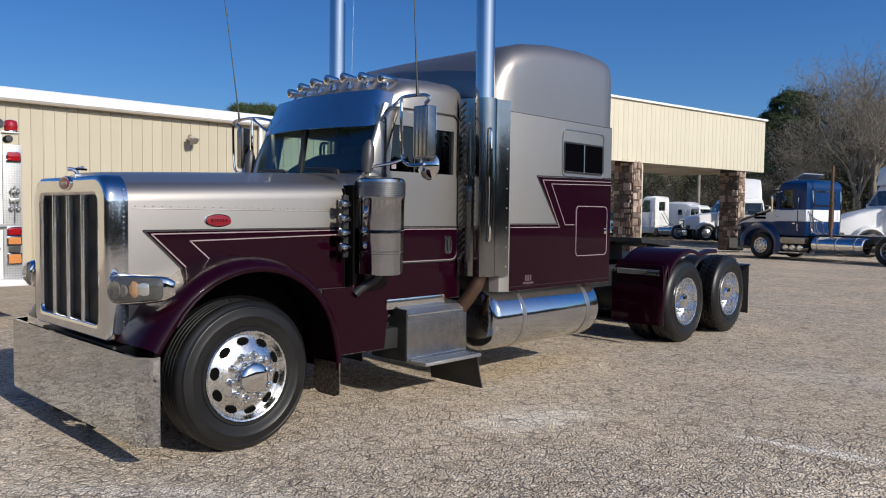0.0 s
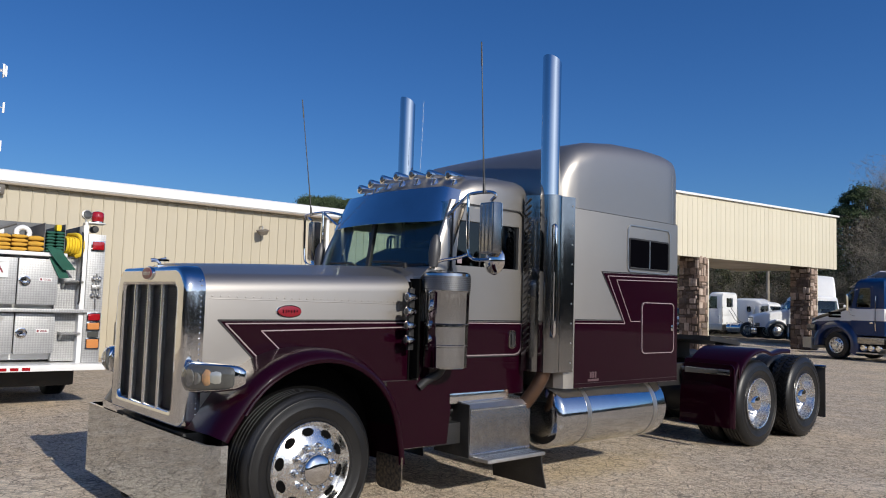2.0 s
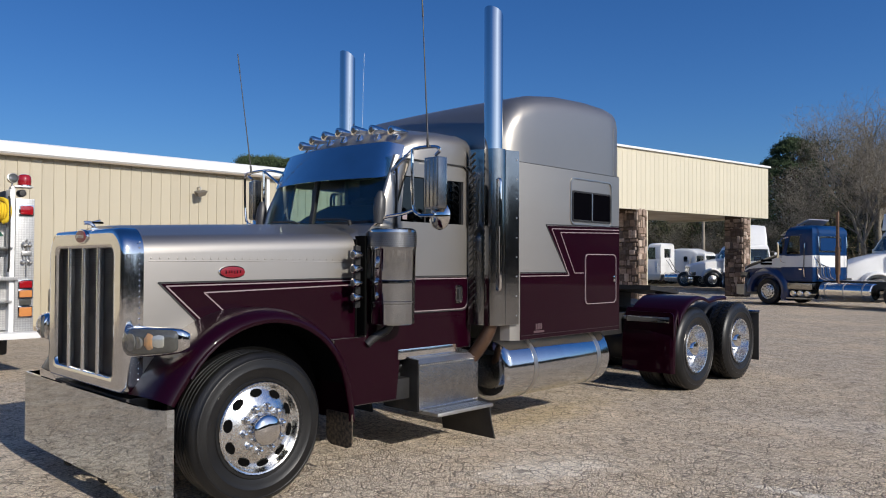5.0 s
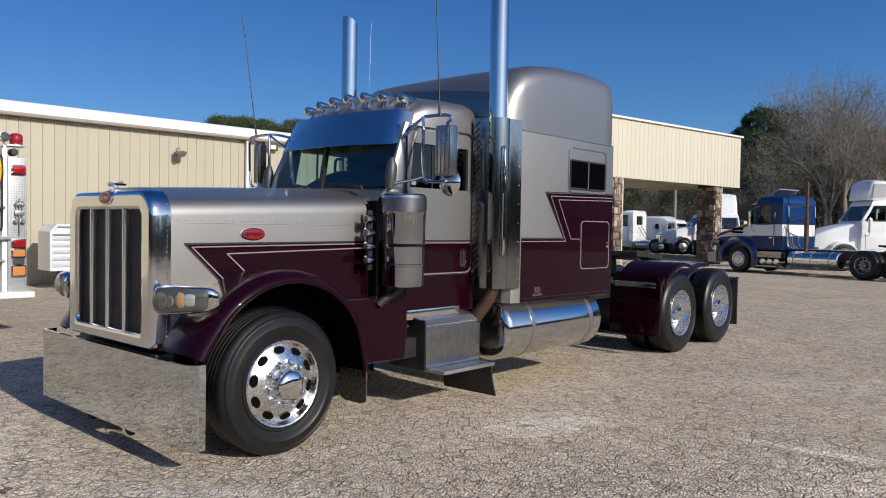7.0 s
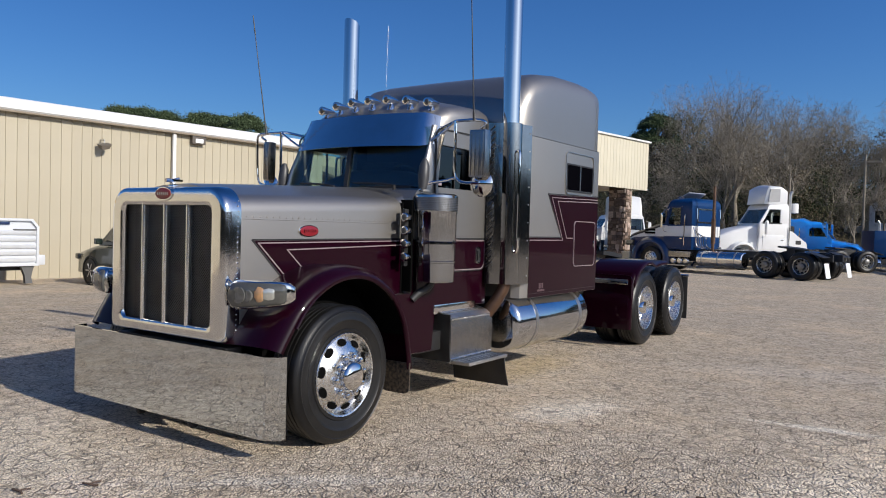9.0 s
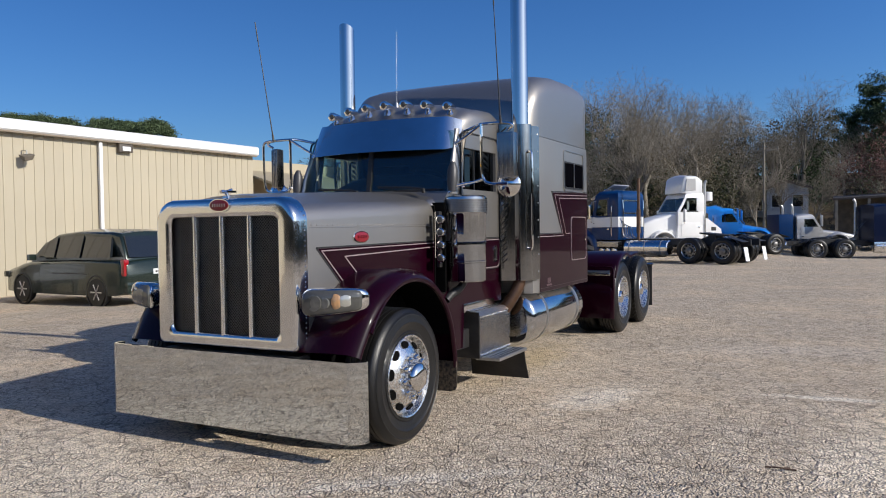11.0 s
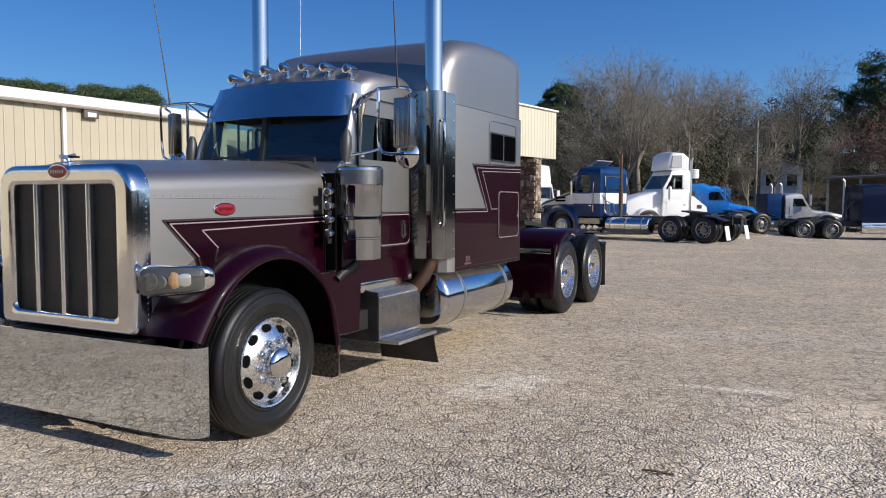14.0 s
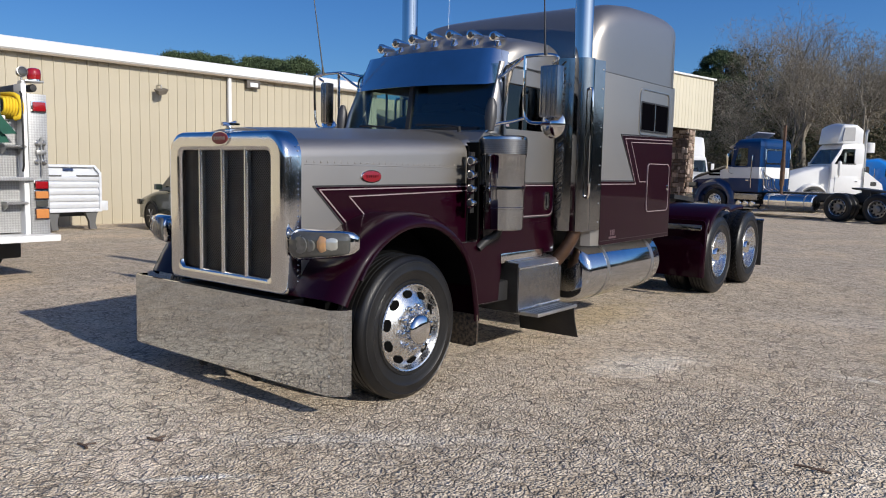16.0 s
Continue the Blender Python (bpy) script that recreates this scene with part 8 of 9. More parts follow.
    plate = part("number_plate", bm, WHITE_PAINT, v)
    bm = B()
    for k in range(5):
        box(bm, -0.12 + k * 0.05, -0.085 + k * 0.05, 2.489, 2.492, 0.775, 0.825)
    part("plate_bars", bm, BLACK, plate)
    bm = B()
    box(bm, -0.9, 0.9, 2.36, 2.53, 0.32, 0.58, 0.06)
    part("rear_bumper", bm, VAN_GREEN, v)


make_van()


def make_trailer():
    """A white steel trailer seen from its closed end, local y across it, local x out to the lot."""
    z0 = -0.2
    t = thing("utility_trailer", (-19.2, 8.71, z0), "white ribbed steel trailer end on curved legs by the shed wall", "trailer", "", -3.0)
    pale = material("galvanised_white", (0.70, 0.72, 0.75), 0.35, 0.3, 0.1, (0.60, 0.62, 0.65), 5.0, 0.5)
    half, low, top = 0.84, 0.46, 1.68
    outline = [(-half, low), (half, low), (half, top - 0.20), (half - 0.16, top), (-half + 0.16, top), (-half, top - 0.20)]
    inner = [(-half + 0.06, low + 0.06), (half - 0.06, low + 0.06), (half - 0.06, top - 0.22), (half - 0.19, top - 0.06), (-half + 0.19, top - 0.06), (-half + 0.06, top - 0.22)]
    bm = B()
    prism(bm, outline, "x", -0.9, -0.03)
    body = part("box", bm, pale, t)
    bm = B()
    frame_prism(bm, outline, inner, "x", -0.03, 0.045)
    part("end_frame", bm, pale, body, "square-tube end frame")
    for k in range(5):
        bm = B()
        z = low + 0.10 + k * 0.175
        prism(bm, [(-0.03, z), (-0.03, z + 0.13), (0.005, z + 0.125), (0.022, z + 0.105), (0.022, z + 0.03), (0.005, z + 0.005)], "y", -half + 0.062, half - 0.062)
        part("rib", bm, pale, body)
    for y0, y1 in ((-half + 0.08, -0.17), (0.22, half - 0.05)):
        bm = B()
        box(bm, -0.028, 0.035, y0, y1, top - 0.30, top - 0.265, 0.006)
        part("slot_rail", bm, GREY_PLASTIC, body)
    bm = B()
    box(bm, -0.028, 0.012, -0.12, 0.13, top - 0.16, top - 0.09, 0.004)
    part("maker_plate", bm, FENDER_BLUE, body, "small blue plate")
    bm = B()
    box(bm, -0.30, 0.03, half + 0.002, half + 0.17, low + 0.02, low + 0.28, 0.03)
    part("lamp_box", bm, pale, t)
    for y in (-0.55, 0.42):
        bm = B()
        prism(bm, [(y, low), (y + 0.34, low), (y + 0.30, low - 0.10), (y + 0.26, low - 0.30), (y + 0.30, 0.0), (y + 0.12, 0.0), (y + 0.10, low - 0.25), (y + 0.04, low - 0.10)], "x", -0.14, -0.02)
        part("leg", bm, GREY_PLASTIC, t)
    bm = B()
    box(bm, -0.8, -0.2, -0.4, 0.5, low - 0.12, low)
    part("chassis", bm, BLACK, t)


make_trailer()

# ---- woods, houses and poles beyond the lot ----
BARK = material("grey_brown_bark", (0.26, 0.23, 0.185), 0.9, 0.0, 0.0, (0.16, 0.14, 0.112), 2.0, 0.8, spec=0.15)
BARK_RED = material("reddish_twigs", (0.19, 0.095, 0.08), 0.9, 0.0, 0.0, (0.13, 0.075, 0.06), 2.0, 0.8, spec=0.15)
PINE_BARK = material("pine_bark", (0.12, 0.085, 0.065), 0.9, 0.0, 0.0, (0.07, 0.05, 0.04), 3.0, 0.8, spec=0.15)


def leaf_material(name, a, b):
    m = material(name, a, 0.75, 0.0, 0.0, b, 0.8, 1.0, spec=0.2)
    t = m.node_tree
    geo = t.nodes.new("ShaderNodeNewGeometry")
    p = t.nodes["Principled BSDF"]
    link = p.inputs["Base Color"].links[0]
    shade = t.nodes.new("ShaderNodeMapRange")
    shade.inputs["To Min"].default_value, shade.inputs["To Max"].default_value = 0.6, 1.4
    mult = t.nodes.new("ShaderNodeVectorMath")
    mult.operation = "SCALE"
    t.links.new(geo.outputs["Random Per Island"], shade.inputs["Value"])
    t.links.new(link.from_socket, mult.inputs[0])
    t.links.new(shade.outputs["Result"], mult.inputs["Scale"])
    t.links.new(mult.outputs["Vector"], p.inputs["Base Color"])
    return m


PINE_GREEN = leaf_material("pine_needles", (0.072, 0.100, 0.048), (0.048, 0.072, 0.034))
OLIVE = leaf_material("olive_leaves", (0.078, 0.074, 0.036), (0.05, 0.05, 0.027))
TAN_LEAF = leaf_material("tan_dry_leaves", (0.145, 0.115, 0.072), (0.10, 0.08, 0.052))
WOOD_DARK = leaf_material("grey_brown_thicket", (0.078, 0.068, 0.048), (0.050, 0.044, 0.032))
EVERGREEN = leaf_material("dark_evergreen_leaves", (0.05, 0.075, 0.03), (0.032, 0.05, 0.02))


class Soup:
    """Plain lists of corners and faces, for many small pieces."""

    def __init__(self):
        self.v, self.f = [], []

    def stick(self, a, b, ra, rb, n):
        d = (b - a).normalized()
        u = d.orthogonal().normalized()
        w = d.cross(u)
        base = len(self.v)
        for p, r in ((a, ra), (b, rb)):
            for k in range(n):
                q = 2 * math.pi * k / n
                self.v.append(p + r * (math.cos(q) * u + math.sin(q) * w))
        for k in range(n):
            j = (k + 1) % n
            self.f.append((base + k, base + j, base + n + j, base + n + k))

    def leaf(self, p, size, rng, long=1.6):
        d = Vector((rng.gauss(0, 1), rng.gauss(0, 1), rng.gauss(0, 0.8))).normalized()
        u = d.orthogonal().normalized() * size
        w = d.cross(u).normalized() * size * long
        base = len(self.v)
        self.v += [p - u * 0.5 - w * 0.5, p + u * 0.5 - w * 0.3, p + u * 0.35 + w * 0.5, p - u * 0.4 + w * 0.35]
        self.f.append((base, base + 1, base + 2, base + 3))

    def mesh(self, name, mat):
        me = bpy.data.meshes.new(name)
        me.from_pydata([tuple(p) for p in self.v], [], self.f)
        me.materials.append(mat)
        me.shade_smooth()
        return me


def forked(d, angle, rng, lift):
    """A direction at an angle from d, any way round it, drawn a little upwards."""
    u = d.orthogonal().normalized()
    v = d.cross(u)
    q = rng.uniform(0, 2 * math.pi)
    return (d * math.cos(angle) + (u * math.cos(q) + v * math.sin(q)) * math.sin(angle) + Vector((0, 0, lift))).normalized()


def grow(soup, p, d, length, r, level, rng, tips, droop=0.0, spread=0.55):
    """A limb that bends, tapers and forks, its branches fanning outwards."""
    steps = 3 if level < 3 else 2
    for k in range(steps):
        d = (d + Vector((rng.gauss(0, 0.07), rng.gauss(0, 0.07), rng.gauss(0, 0.04) - droop * 0.1))).normalized()
        q = p + d * (length / steps)
        r2 = r * (0.88 if level < 4 else 0.72)
        soup.stick(p, q, r, r2, 6 if level < 2 else 4 if level < 4 else 3)
        if 0 < level < 5 and k < steps - 1 and rng.random() < 0.85:
            side = forked(d, spread * rng.uniform(0.9, 1.6), rng, 0.10)
            grow(soup, q, side, length * rng.uniform(0.5, 0.72), r2 * 0.5, level + 1, rng, tips, droop, spread)
        p, r = q, r2
    if level >= 5:
        tips.append(p)
        return
    for _ in range(rng.choice((2, 3)) if level else 4):
        side = forked(d, spread * rng.uniform(0.5, 1.15), rng, 0.12 if level < 3 else 0.05)
        grow(soup, p, side, length * rng.uniform(0.64, 0.86), r * rng.uniform(0.58, 0.74), level + 1, rng, tips, droop, spread)


def bare_tree(seed, height, bark, leaves=None, leaf_count=0, spread=0.55):
    rng = random.Random(seed)
    soup, tips = Soup(), []
    grow(soup, Vector((0, 0, -0.2)), Vector((rng.gauss(0, 0.04), rng.gauss(0, 0.04), 1)), height * 0.26, height * 0.021, 0, rng, tips, 0.0, spread)
    t = thing("bare_tree", (0, 0, 0), "tall leafless tree with fine grey-brown twigs" if leaves is None else "thin brownish tree with sparse dry leaves", "tree", "woodland trees")
    ob = new("trunk", soup.mesh("trunk", bark))
    ob.parent = t
    twigs = Soup()
    for p in tips:
        for _ in range(2):
            d = Vector((rng.gauss(0, 1), rng.gauss(0, 1), rng.gauss(0.5, 0.8))).normalized()
            q = p + d * rng.uniform(0.3, 0.75)
            twigs.stick(p, q, 0.010, 0.005, 3)
    ob = new("twig_mass", twigs.mesh("twig_mass", bark))
    ob.parent = t
    tagged(ob, kind="stuff")
    if leaves is not None:
        crown = Soup()
        low = sorted(tips, key=lambda q: q.z)[:len(tips) // 2] if leaf_count < 4000 else tips
        for _ in range(leaf_count):
            p = rng.choice(low) + Vector((rng.gauss(0, 0.4), rng.gauss(0, 0.4), rng.gauss(0, 0.4)))
            crown.leaf(p, rng.uniform(0.04, 0.085), rng)
        ob = new("crown", crown.mesh("crown", leaves))
        ob.parent = t
        tagged(ob, kind="stuff")
    return t


def pine_tree(seed, height, crown_from):
    rng = random.Random(seed)
    wood, crown = Soup(), Soup()
    top = Vector((rng.gauss(0, 0.4), rng.gauss(0, 0.4), height))
    steps = 10
    spine = [Vector((top.x * (k / steps) ** 2, top.y * (k / steps) ** 2, height * k / steps)) for k in range(steps + 1)]
    for k in range(steps):
        wood.stick(spine[k], spine[k + 1], height * 0.014 * (1 - 0.085 * k), height * 0.014 * (1 - 0.085 * (k + 1)), 7)
    for _ in range(40):
        f = rng.uniform(crown_from, 1.0)
        base = top * f
        base.z = height * f
        reach = height * 0.22 * (1.1 - 0.75 * max(0.0, (f - crown_from) / (1 - crown_from)) ** 1.5) * rng.uniform(0.5, 1.0)
        a = rng.uniform(0, 2 * math.pi)
        end = base + Vector((math.cos(a) * reach, math.sin(a) * reach, reach * rng.uniform(0.0, 0.45)))
        wood.stick(base, end, 0.07, 0.02, 4)
        rad = rng.uniform(0.55, 1.05) * height / 17
        for _ in range(300):
            d = Vector((rng.gauss(0, 1), rng.gauss(0, 1), rng.gauss(0, 0.55)))
            p = end + d * rad * 0.55
            crown.leaf(p, rng.uniform(0.06, 0.11), rng, 2.6)
    t = thing("pine_tree", (0, 0, 0), "tall dark green pine with a clumped crown", "tree", "pines")
    ob = new("trunk", wood.mesh("trunk", PINE_BARK))
    ob.parent = t
    ob = new("crown", crown.mesh("crown", PINE_GREEN))
    ob.parent = t
    tagged(ob, kind="stuff")
    return t


def domed_pine(seed, x, y, z, height, wide, high):
    """An old pine: bare trunk, forked limbs and a rounded head of needle clumps."""
    rng = random.Random(seed)
    wood, crown = Soup(), Soup()
    middle = Vector((0, 0, height - high))
    fork = Vector((0.1, 0, height - high * 2.3))
    for k in range(6):
        a, b = fork * (k / 6), fork * ((k + 1) / 6)
        wood.stick(a, b, 0.24 - 0.015 * k, 0.225 - 0.015 * k, 7)
    wood.stick(fork, middle + Vector((0, 0, high * 0.6)), 0.14, 0.04, 6)
    for k in range(64):
        a, lift = rng.uniform(0, 2 * math.pi), rng.uniform(-0.35, 1.0)
        out = math.sqrt(max(0.0, 1 - lift * lift)) * rng.uniform(0.75, 1.0)
        end = middle + Vector((math.cos(a) * out * wide * 0.86, math.sin(a) * out * wide * 0.86, lift * high * 0.86))
        if k % 2 == 0:
            knee = fork.lerp(end, 0.45) + Vector((0, 0, -0.2))
            wood.stick(fork.lerp(middle, rng.uniform(0, 0.9)), knee, 0.07, 0.045, 4)
            wood.stick(knee, end, 0.045, 0.015, 4)
        for _ in range(300):
            d = Vector((rng.gauss(0, 1), rng.gauss(0, 1), rng.gauss(0, 0.6)))
            crown.leaf(end + d * 0.33, rng.uniform(0.05, 0.09), rng, 2.6)
    t = thing("pine_tree", (x, y, z), "tall pine with a bare trunk and rounded crown", "tree", "pines")
    new("trunk", wood.mesh("trunk", PINE_BARK)).parent = t
    ob = new("crown", crown.mesh("crown", PINE_GREEN))
    ob.parent = t
    tagged(ob, kind="stuff")
    return t


def at_place(x, y, z=0.0, turn=0.0, size=1.0):
    return Matrix.Translation((x, y, z)) @ Matrix.Rotation(radians(turn), 4, "Z") @ Matrix.Scale(size, 4)


def set_place(ob, m):
    ob.matrix_basis = m
    return ob


def copy_scaled(ob, x, y, z, turn, size):
    c = copy_thing(ob, at_place(x, y, z, turn))
    c.scale = (size, size, size)
    return c


def bank_height(y):
    s = min(max((y - 58) / 45.0, 0.0), 1.0)
    return 7.5 * s * s * (3 - 2 * s)


def make_bank():
    """Wooded bank rising behind the lot."""
    bm = B()
    rng = random.Random(5)
    xs = [-120 + 6 * k for k in range(41)]
    ys = [56, 60, 65, 70, 76, 83, 90, 98, 108, 125]
    grid = [[bm.verts.new((x + rng.gauss(0, 0.8), y, bank_height(y) + (rng.gauss(0, 0.25) if y > 58 else -0.3))) for y in ys] for x in xs]
    for a, b in zip(grid, grid[1:]):
        for k in range(len(ys) - 1):
            bm.faces.new((a[k], b[k], b[k + 1], a[k + 1]))
    solid("ground_bank", bm, material("leaf_litter", (0.115, 0.085, 0.055), 0.95, 0.0, 0.0, (0.06, 0.055, 0.03), 0.3, 1.0, 0.6, 4, spec=0.1), "brown leaf-littered wooded bank", kind="structure", smooth=60)


make_bank()


def make_thicket(name, seed, x0, x1, y0, y1, count, low, high, mat, size, label):
    """Undergrowth: drifts of small leaves and upright twigs."""
    rng = random.Random(seed)
    soup = Soup()
    clumps = [(rng.uniform(x0, x1), rng.uniform(y0, y1), rng.uniform(low, high), rng.uniform(0.9, 2.2)) for _ in range(int((x1 - x0) * 1.4))]
    clumps = [c for c in clumps if not (-7.0 < c[0] < -1.0 and c[1] < 76) and not (7.5 < c[0] and c[1] < 66)]
    for _ in range(count):
        x, y, h, w = rng.choice(clumps)
        p = Vector((x + rng.gauss(0, w * 0.55), y + rng.gauss(0, w * 0.5), 0))
        p.z = bank_height(p.y) + h * abs(rng.betavariate(1.6, 1.5))
        soup.leaf(p, rng.uniform(0.5, 1.0) * size, rng)
    ob = new(name, soup.mesh(name, mat))
    return tagged(ob, label, "undergrowth", kind="stuff")


make_thicket("undergrowth", 3, -60, 22, 58, 64, 44000, 2.0, 4.5, TAN_LEAF, 0.095, "brown dry undergrowth along the wood's edge")
make_thicket("undergrowth", 4, -60, 22, 62, 74, 64000, 3.0, 7.5, OLIVE, 0.115, "olive undergrowth and ivy among the trees")
make_thicket("undergrowth", 15, -75, 30, 84, 104, 110000, 3.5, 7.0, WOOD_DARK, 0.18, "grey-brown tangle of branches deep in the wood")
make_thicket("undergrowth", 9, -70, 26, 74, 90, 62000, 3.0, 6.5, EVERGREEN, 0.18, "dark evergreen undergrowth deep in the wood")

TREES = [bare_tree(11, 13.0, BARK), bare_tree(12, 14.5, BARK, None, 0, 0.5), bare_tree(13, 12.0, BARK, TAN_LEAF, 2600, 0.6), bare_tree(14, 13.5, BARK, OLIVE, 2800, 0.5)]
rng_place = random.Random(21)
spots = []
for k in range(64):
    x = -52 + 68 * (k + rng_place.uniform(-0.4, 0.4)) / 64
    y = (62, 70, 78, 86)[k % 4] + rng_place.uniform(-3, 3)
    spots.append((x, y, rng_place.uniform(0, 360), rng_place.uniform(0.78, 1.12)))
for k, (x, y, turn, size) in enumerate(spots):
    tree = TREES[(k * 7 + k // 4) % 4]
    tall = size * (0.60 if x > -9 else 1.03) * (1.0 - 0.12 * (y < 66))
    if x / (y + 1.3) < -0.295:
        tall *= 0.42
    if k < 4:
        set_place(TREES[k], at_place(-18 + 5 * k, 72 + 2 * k, bank_height(72 + 2 * k), 40 * k))
    copy_scaled(tree, x, y, bank_height(y), turn, tall)
BIG_TREE = set_place(bare_tree(17, 15.5, BARK, None, 0, 0.52), at_place(-14.8, 66, bank_height(66), 30))
tagged(BIG_TREE, "broad leafless tree with a rounded fan of branches", "tree", "woodland trees")
copy_scaled(BIG_TREE, -5.5, 74, bank_height(74), 140, 0.62)
RED_TREE = tagged(bare_tree(31, 9.8, BARK_RED, leaf_material("red_buds", (0.15, 0.075, 0.062), (0.115, 0.062, 0.052)), 7800, 0.75), "spreading tree hazed with red buds", "tree", "red-budded trees")
set_place(RED_TREE, at_place(5.4, 56.5, -0.31, 20))
copy_scaled(RED_TREE, 7.6, 61.0, -0.2, 130, 0.8)
PINE = pine_tree(41, 17.0, 0.55)
set_place(PINE, at_place(4.6, 84, bank_height(84) - 5.6, 70))
OLD_PINE = domed_pine(47, 8.4, 86, 1.7, 15.7, 3.4, 2.1)
copy_scaled(OLD_PINE, -36.9, 111, 3.5, 80, 1.0)
copy_scaled(OLD_PINE, -38.6, 110, 2.6, 200, 0.9)
for x, y, turn, size, dz in ( (0.6, 86, 160, 0.58, -2), (2.6, 87, 220, 0.66, -2), (-36.5, 111, 200, 1.13, -7.4), (-33.2, 113, 300, 1.02, -7.4), (-40.5, 112, 20, 0.95, -7.4), (6.6, 92, 100, 0.66, -2), (-36, 78, 45, 0.7, -2), (-44, 80, 145, 0.75, -2)):
    copy_scaled(PINE, x, y, bank_height(y) + dz, turn, size)
SLIM_PINE = domed_pine(61, 13.0, 82, 0.5, 13.2, 0.85, 2.9)
for x, y, z, turn, size in ((14.9, 83, 0.6, 70, 1.02), (16.8, 82, 0.5, 160, 1.03), (20.2, 83, 0.5, 250, 0.98)):
    copy_scaled(SLIM_PINE, x, y, z, turn, size)
ROUND_PINE = domed_pine(53, -74.1, 47.0, 13.7 - 10.0, 10.0, 2.5, 2.5)
for x, y, top, turn, size in ((-69.7, 47.0, 13.2, 40, 1.05), (-66.8, 47.5, 12.7, 97, 0.9), (-62.7, 48.5, 12.5, 154, 0.95), (-59.0, 48.0, 11.9, 211, 0.85), (-55.0, 47.5, 11.7, 268, 0.95)):
    copy_scaled(ROUND_PINE, x, y, top - 10.0 * size, turn, size)


def make_house(name, at, turn, w, d, h, wall, roof, label, windows=2):
    hs = thing(name, at, label, "house", "", turn)
    bm = B()
    box(bm, -w / 2, w / 2, -d / 2, d / 2, -1.0, h)
    part("wall_block", bm, wall, hs)
    bm = B()
    prism(bm, [(-w / 2 - 0.4, h - 0.1), (0, h + w * 0.16), (w / 2 + 0.4, h - 0.1), (w / 2 + 0.4, h + 0.1), (0, h + w * 0.16 + 0.2), (-w / 2 - 0.4, h + 0.1)], "y", -d / 2 - 0.4, d / 2 + 0.4)
    part("roof", bm, roof, hs)
    bm = B()
    prism(bm, [(-w / 2, h - 0.05), (w / 2, h - 0.05), (0, h + w * 0.16)], "y", -d / 2 - 0.01, d / 2 + 0.01)
    part("gable", bm, wall, hs)
    for k in range(windows):
        x = -w / 2 + w * (k + 0.5) / windows
        bm = B()
        frame_prism(bm, rounded(x - 0.5, x + 0.5, h - 1.7, h - 0.5, 0.03, 2), rounded(x - 0.42, x + 0.42, h - 1.62, h - 0.58, 0.03, 2), "y", -d / 2 - 0.06, -d / 2)
        win = part("window", bm, TRIM_WHITE, hs)
        bm = B()
        box(bm, x - 0.43, x + 0.43, -d / 2 - 0.02, -d / 2 + 0.02, h - 1.63, h - 0.57)
        part("pane", bm, SHOP_BLACK_GLASS, win)
    return hs


GREY_ROOF = material("grey_roof", (0.30, 0.29, 0.28), 0.8, 0.0, 0.0, (0.2, 0.19, 0.18), 1.0, 0.6)
DARK_ROOF = material("dark_shingle_roof", (0.07, 0.06, 0.055), 0.85, 0.0, 0.0, (0.045, 0.04, 0.035), 1.0, 0.6)
SIDING = material("pale_grey_siding", (0.62, 0.62, 0.60), 0.7, 0.0, 0.0, (0.52, 0.52, 0.50), 1.0, 0.6)
BEIGE = material("beige_siding", (0.45, 0.38, 0.28), 0.75, 0.0, 0.0, (0.38, 0.32, 0.24), 1.0, 0.6)
make_house("house", (-4.0, 75, 2.9), 4, 3.4, 4.0, 1.7, SIDING, DARK_ROOF, "small white house among the trees")
make_house("house", (-6.6, 76, 2.6), 4, 2.2, 4.0, 1.7, BEIGE, DARK_ROOF, "small tan outbuilding among the trees", 1)
make_house("house", (9.9, 66.5, 1.5), -4, 3.2, 4.0, 4.1, SIDING, TRIM_WHITE, "pale two-storey house behind the lot", 3)
make_house("garden_shed", (10.4, 56.5, 0), 5, 2.6, 2.6, 2.5, BEIGE, GREY_ROOF, "small beige garden shed at the lot's edge", 1)


def make_open_shed():
    """Long low pole shed behind the parked tractors."""
    s = thing("pole_shed", (-0.6, 54.5, 0), "long low dark-roofed pole shed behind the tractors", "shed")
    bm = B()
    skin(bm, [[(0.4, -2, 2.95), (4.6, -2, 3.1), (4.6, 2.5, 3.35), (0.4, 2.5, 3.2)], [(0.4, -2, 3.08), (4.6, -2, 3.23), (4.6, 2.5, 3.48), (0.4, 2.5, 3.33)]])
    part("roof", bm, DARK_ROOF, s)
    bm = B()
    box(bm, 0.6, 4.4, 2.2, 2.35, 0, 3.2)
    part("back_wall", bm, material("weathered_boards", (0.10, 0.085, 0.065), 0.9, 0.0, 0.0, (0.05, 0.045, 0.035), 3.0, 0.8), s)
    for x in (0.6, 2.4, 4.3):
        bm = B()
        box(bm, x - 0.08, x + 0.08, -1.9, -1.74, 0, 3.0)
        part("post", bm, BARK, s)


make_open_shed()


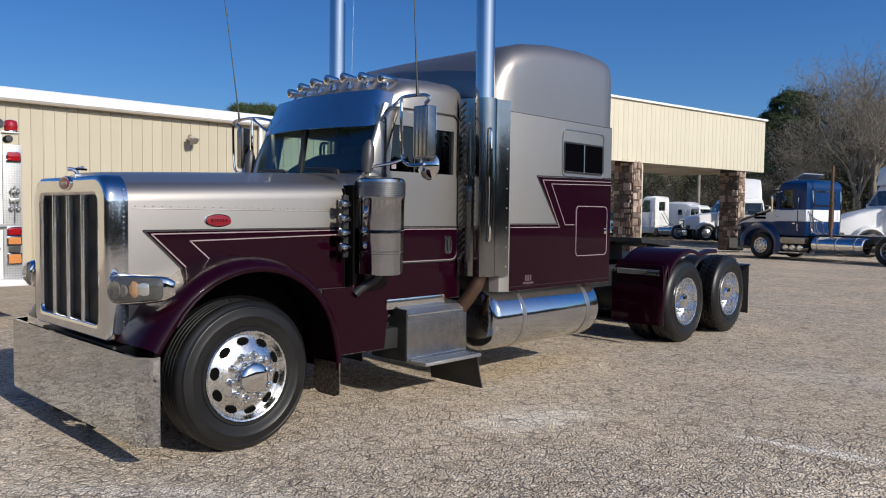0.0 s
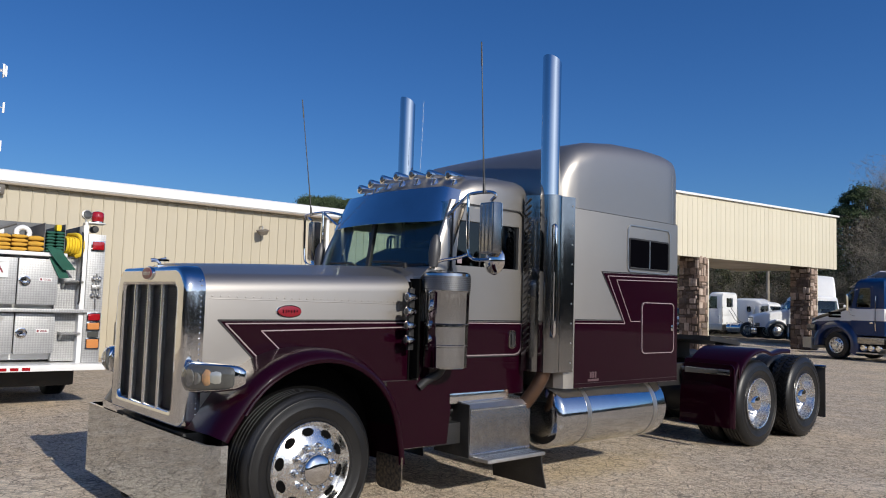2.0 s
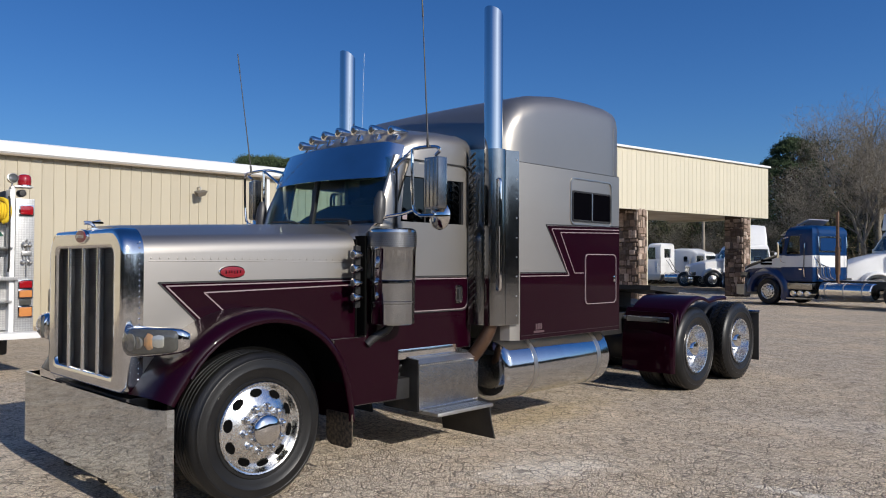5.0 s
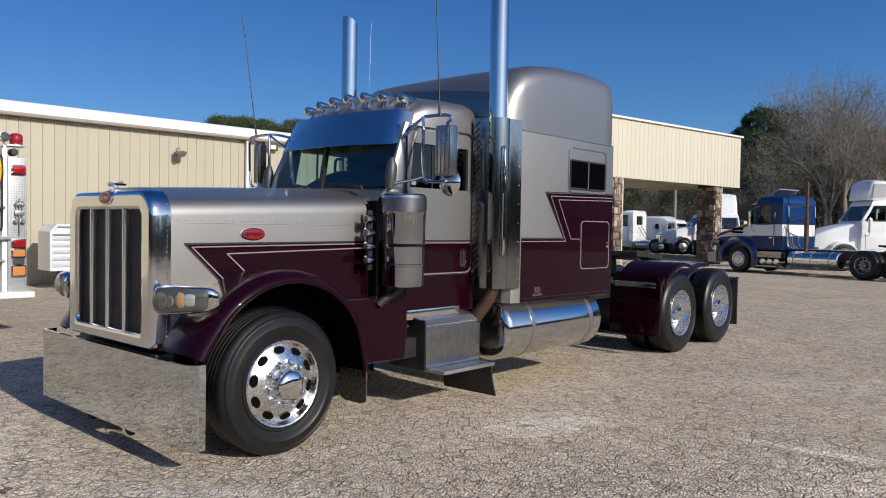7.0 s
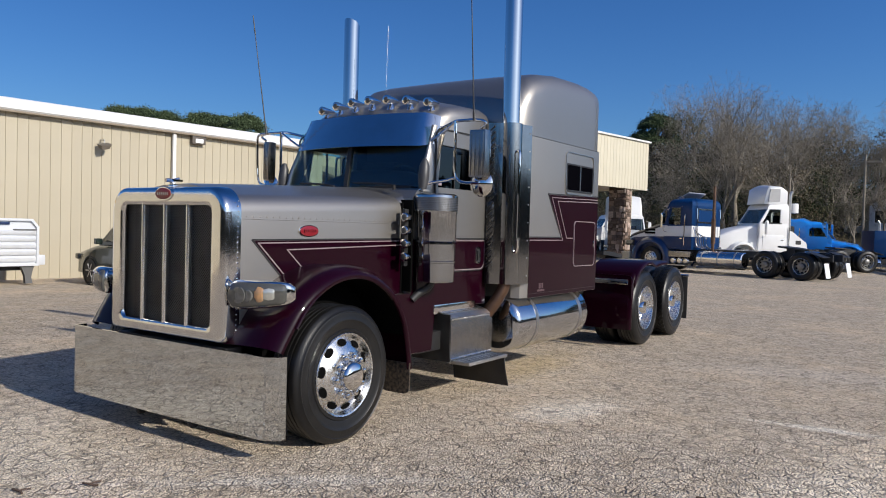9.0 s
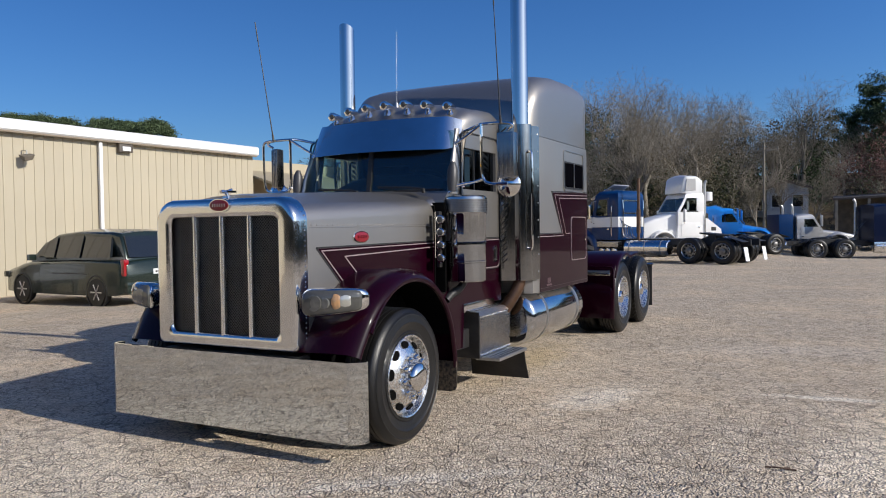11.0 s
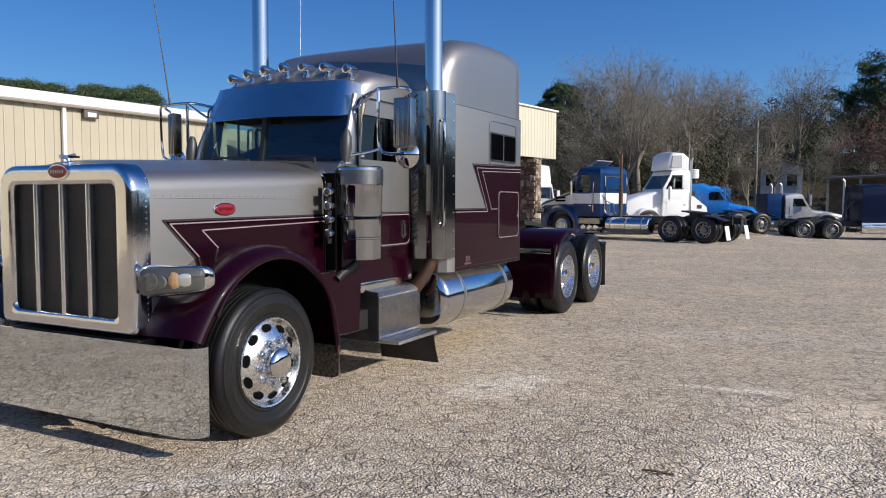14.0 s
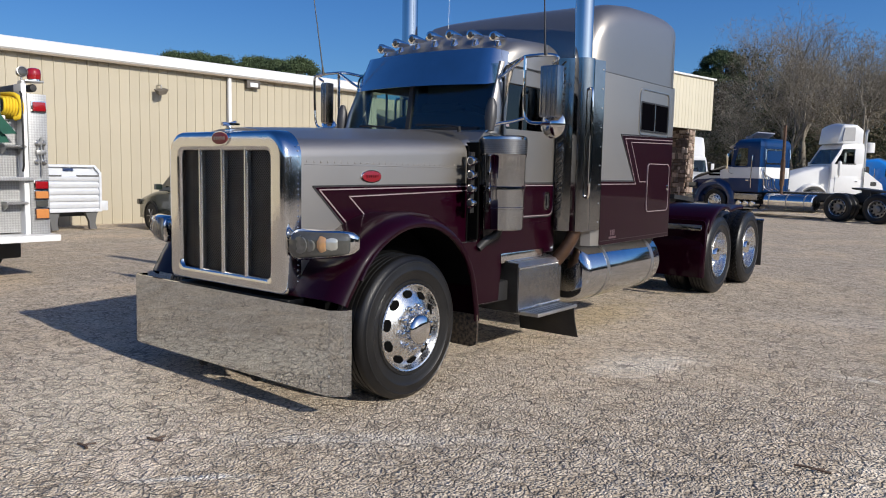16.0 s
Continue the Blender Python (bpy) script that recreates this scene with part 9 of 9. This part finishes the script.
def make_pole(x, y, h, arm=True, thick=0.15):
    p = thing("utility_pole", (x, y, 0), "weathered wooden utility pole", "pole", "utility poles")
    bm = B()
    rod(bm, (0, 0, -0.3), (0, 0, h), thick, thick * 0.67, 10)
    part("pole", bm, BARK, p)
    if arm:
        bm = B()
        box(bm, -1.0, 1.0, -0.06, 0.06, h - 0.6, h - 0.48, 0.01)
        part("crossarm", bm, BARK, p)
        for u in (-0.9, 0.9, 0.0):
            bm = B()
            lathe(bm, (u, 0, h - 0.5), (0, 0, 1), [(0, 0.03), (0.06, 0.06), (0.12, 0.05), (0.16, 0.02)], 8)
            part("insulator", bm, GREY_PLASTIC, p)
    return p


make_pole(-4.7, 58.5, 7.4, True, 0.10)
make_pole(-9.2, 57.0, 6.3, False, 0.09)
make_pole(9.2, 47.0, 5.3, False, 0.06)
make_pole(-24.5, 56.0, 7.5, False)


def make_lot_edge():
    """Dark clipped hedge and a low concrete wall where the lot ends."""
    rng = random.Random(8)
    soup = Soup()
    for _ in range(9000):
        soup.leaf(Vector((rng.uniform(6.5, 16.0), rng.gauss(52.0, 0.35), -0.3 + 1.5 * rng.betavariate(1.2, 1.4))), rng.uniform(0.05, 0.11), rng)
    tagged(new("hedge", soup.mesh("hedge", WOOD_DARK)), "dark scrubby hedge along the lot's edge", "hedge", kind="stuff")
    bm = B()
    box(bm, 7.4, 8.9, 47.9, 48.2, -0.5, 0.0, 0.02)
    solid("low_wall", bm, GREY_ROOF, "low grey concrete wall block at the lot's edge", "wall")


make_lot_edge()


def make_cell_tower():
    t = thing("cell_tower", (-92, 17.3, 0), "slim steel lattice phone mast with panel antennas", "mast")
    top = 26.0
    bm = B()
    for a in (90, 210, 330):
        c, s = math.cos(radians(a)), math.sin(radians(a))
        rod(bm, (0.85 * c, 0.85 * s, 0), (0.35 * c, 0.35 * s, top), 0.07, 0.05, 6)
    for k in range(24):
        z = k * top / 24
        r = 0.85 - 0.50 * k / 24
        for a in (90, 210, 330):
            p = Vector((r * math.cos(radians(a)), r * math.sin(radians(a)), z))
            q = Vector((r * math.cos(radians(a + 120)), r * math.sin(radians(a + 120)), z + top / 24))
            rod(bm, p, q, 0.035, n=4)
            rod(bm, p, (q.x, q.y, z), 0.03, n=4)
    part("lattice", bm, GREY_PLASTIC, t)
    for z, n in ((25.6, 9), (21.5, 5), (17.2, 6)):
        for k in range(n):
            a = 2 * math.pi * k / n
            bm = B()
            box(bm, 1.0 * math.cos(a) - 0.07, 1.0 * math.cos(a) + 0.07, 1.0 * math.sin(a) - 0.10, 1.0 * math.sin(a) + 0.10, z - 0.6, z + 0.6, 0.03)
            rod(bm, (0, 0, z), (1.0 * math.cos(a), 1.0 * math.sin(a), z), 0.04, n=5)
            part("antenna_panel", bm, TRIM_WHITE, t)


make_cell_tower()


def make_red_car():
    c = thing("parked_car", (6.5, 48.2, -0.31), "red car parked behind the navy tractor", "car", "", 8)
    bm = B()
    loft_y(bm, [(-2.2, arch_section(0.75, 0.3, 0.7, 0.74, 0.1)), (-1.2, arch_section(0.9, 0.25, 0.9, 0.95, 0.12)), (1.8, arch_section(0.9, 0.25, 0.95, 1.0, 0.1)), (2.2, arch_section(0.82, 0.35, 0.85, 0.9, 0.1))])
    part("body", bm, RED, c, smooth=50)
    bm = B()
    loft_y(bm, [(-1.2, arch_section(0.75, 0.85, 0.95, 0.98, 0.05)), (-0.5, arch_section(0.65, 0.85, 1.38, 1.42, 0.1)), (0.9, arch_section(0.65, 0.85, 1.38, 1.42, 0.1)), (1.6, arch_section(0.72, 0.85, 1.0, 1.03, 0.05))])
    part("cabin", bm, SHOP_BLACK_GLASS, c, smooth=50)
    for s in (1, -1):
        for y in (-1.35, 1.35):
            bm = B()
            lathe(bm, (0, 0, 0), (1, 0, 0), [(-0.2, 0.2), (-0.2, 0.29), (-0.16, 0.315), (-0.03, 0.315), (0, 0.29), (0, 0.05)], 24)
            part("wheel", bm, RUBBER, c, "", side_pose(s, 0.9, y, 0.315))


make_red_car()


def make_reflected_woods():
    """Unseen woods added on the open sides of the lot, to shape what the chrome reflects."""
    rng = random.Random(77)
    soup = Soup()
    line = [(49 + rng.uniform(-3, 3), -45 + 2.4 * k, rng.uniform(4.5, 7.5)) for k in range(64)] + [(-50 + 2.6 * k, -36 + rng.uniform(-3, 3), rng.uniform(5, 8)) for k in range(38)]
    for x, y, h in line:
        for _ in range(900):
            z = h * rng.betavariate(1.0, 1.15)
            soup.leaf(Vector((x + rng.gauss(0, 1.6), y + rng.gauss(0, 1.6), z)), rng.uniform(0.5, 1.0), rng)
    tagged(new("unseen_woods", soup.mesh("unseen_woods", material("far_wood_mass", (0.15, 0.135, 0.105), 0.95, 0.0, 0.0, (0.09, 0.084, 0.065), 0.2, 1.0, spec=0.1))), "unseen olive-brown woods, added for the chrome to reflect", "woods", kind="stuff")


make_reflected_woods()


# ---- twigs and pebbles lying on the lot ----
def make_twig(x, y, turn, long):
    rng = random.Random(int(abs(x * 97 + y * 31) * 10))
    bm = B()
    tube(bm, [(-long / 2, 0, 0.012), (-long * 0.1, rng.uniform(-0.02, 0.02), 0.016), (long * 0.2, rng.uniform(-0.02, 0.02), 0.012), (long / 2, rng.uniform(-0.03, 0.03), 0.01)], 0.007, 6, 1)
    tube(bm, [(0.0, 0.0, 0.013), (long * 0.15, 0.03, 0.014), (long * 0.25, 0.06, 0.01)], 0.005, 5, 1)
    solid("fallen_twig", bm, PINE_BARK, "small dark fallen twig lying on the gravel", "twig", "fallen twigs", at=at_place(x, y, 0, turn))


TWIG_SPOTS = ((-3.43, 1.64, 25, 0.10), (-3.63, 1.33, 10, 0.10), (-0.45, 3.66, -5, 0.18))
for x, y, turn, long in TWIG_SPOTS:
    make_twig(x, y, turn, long)
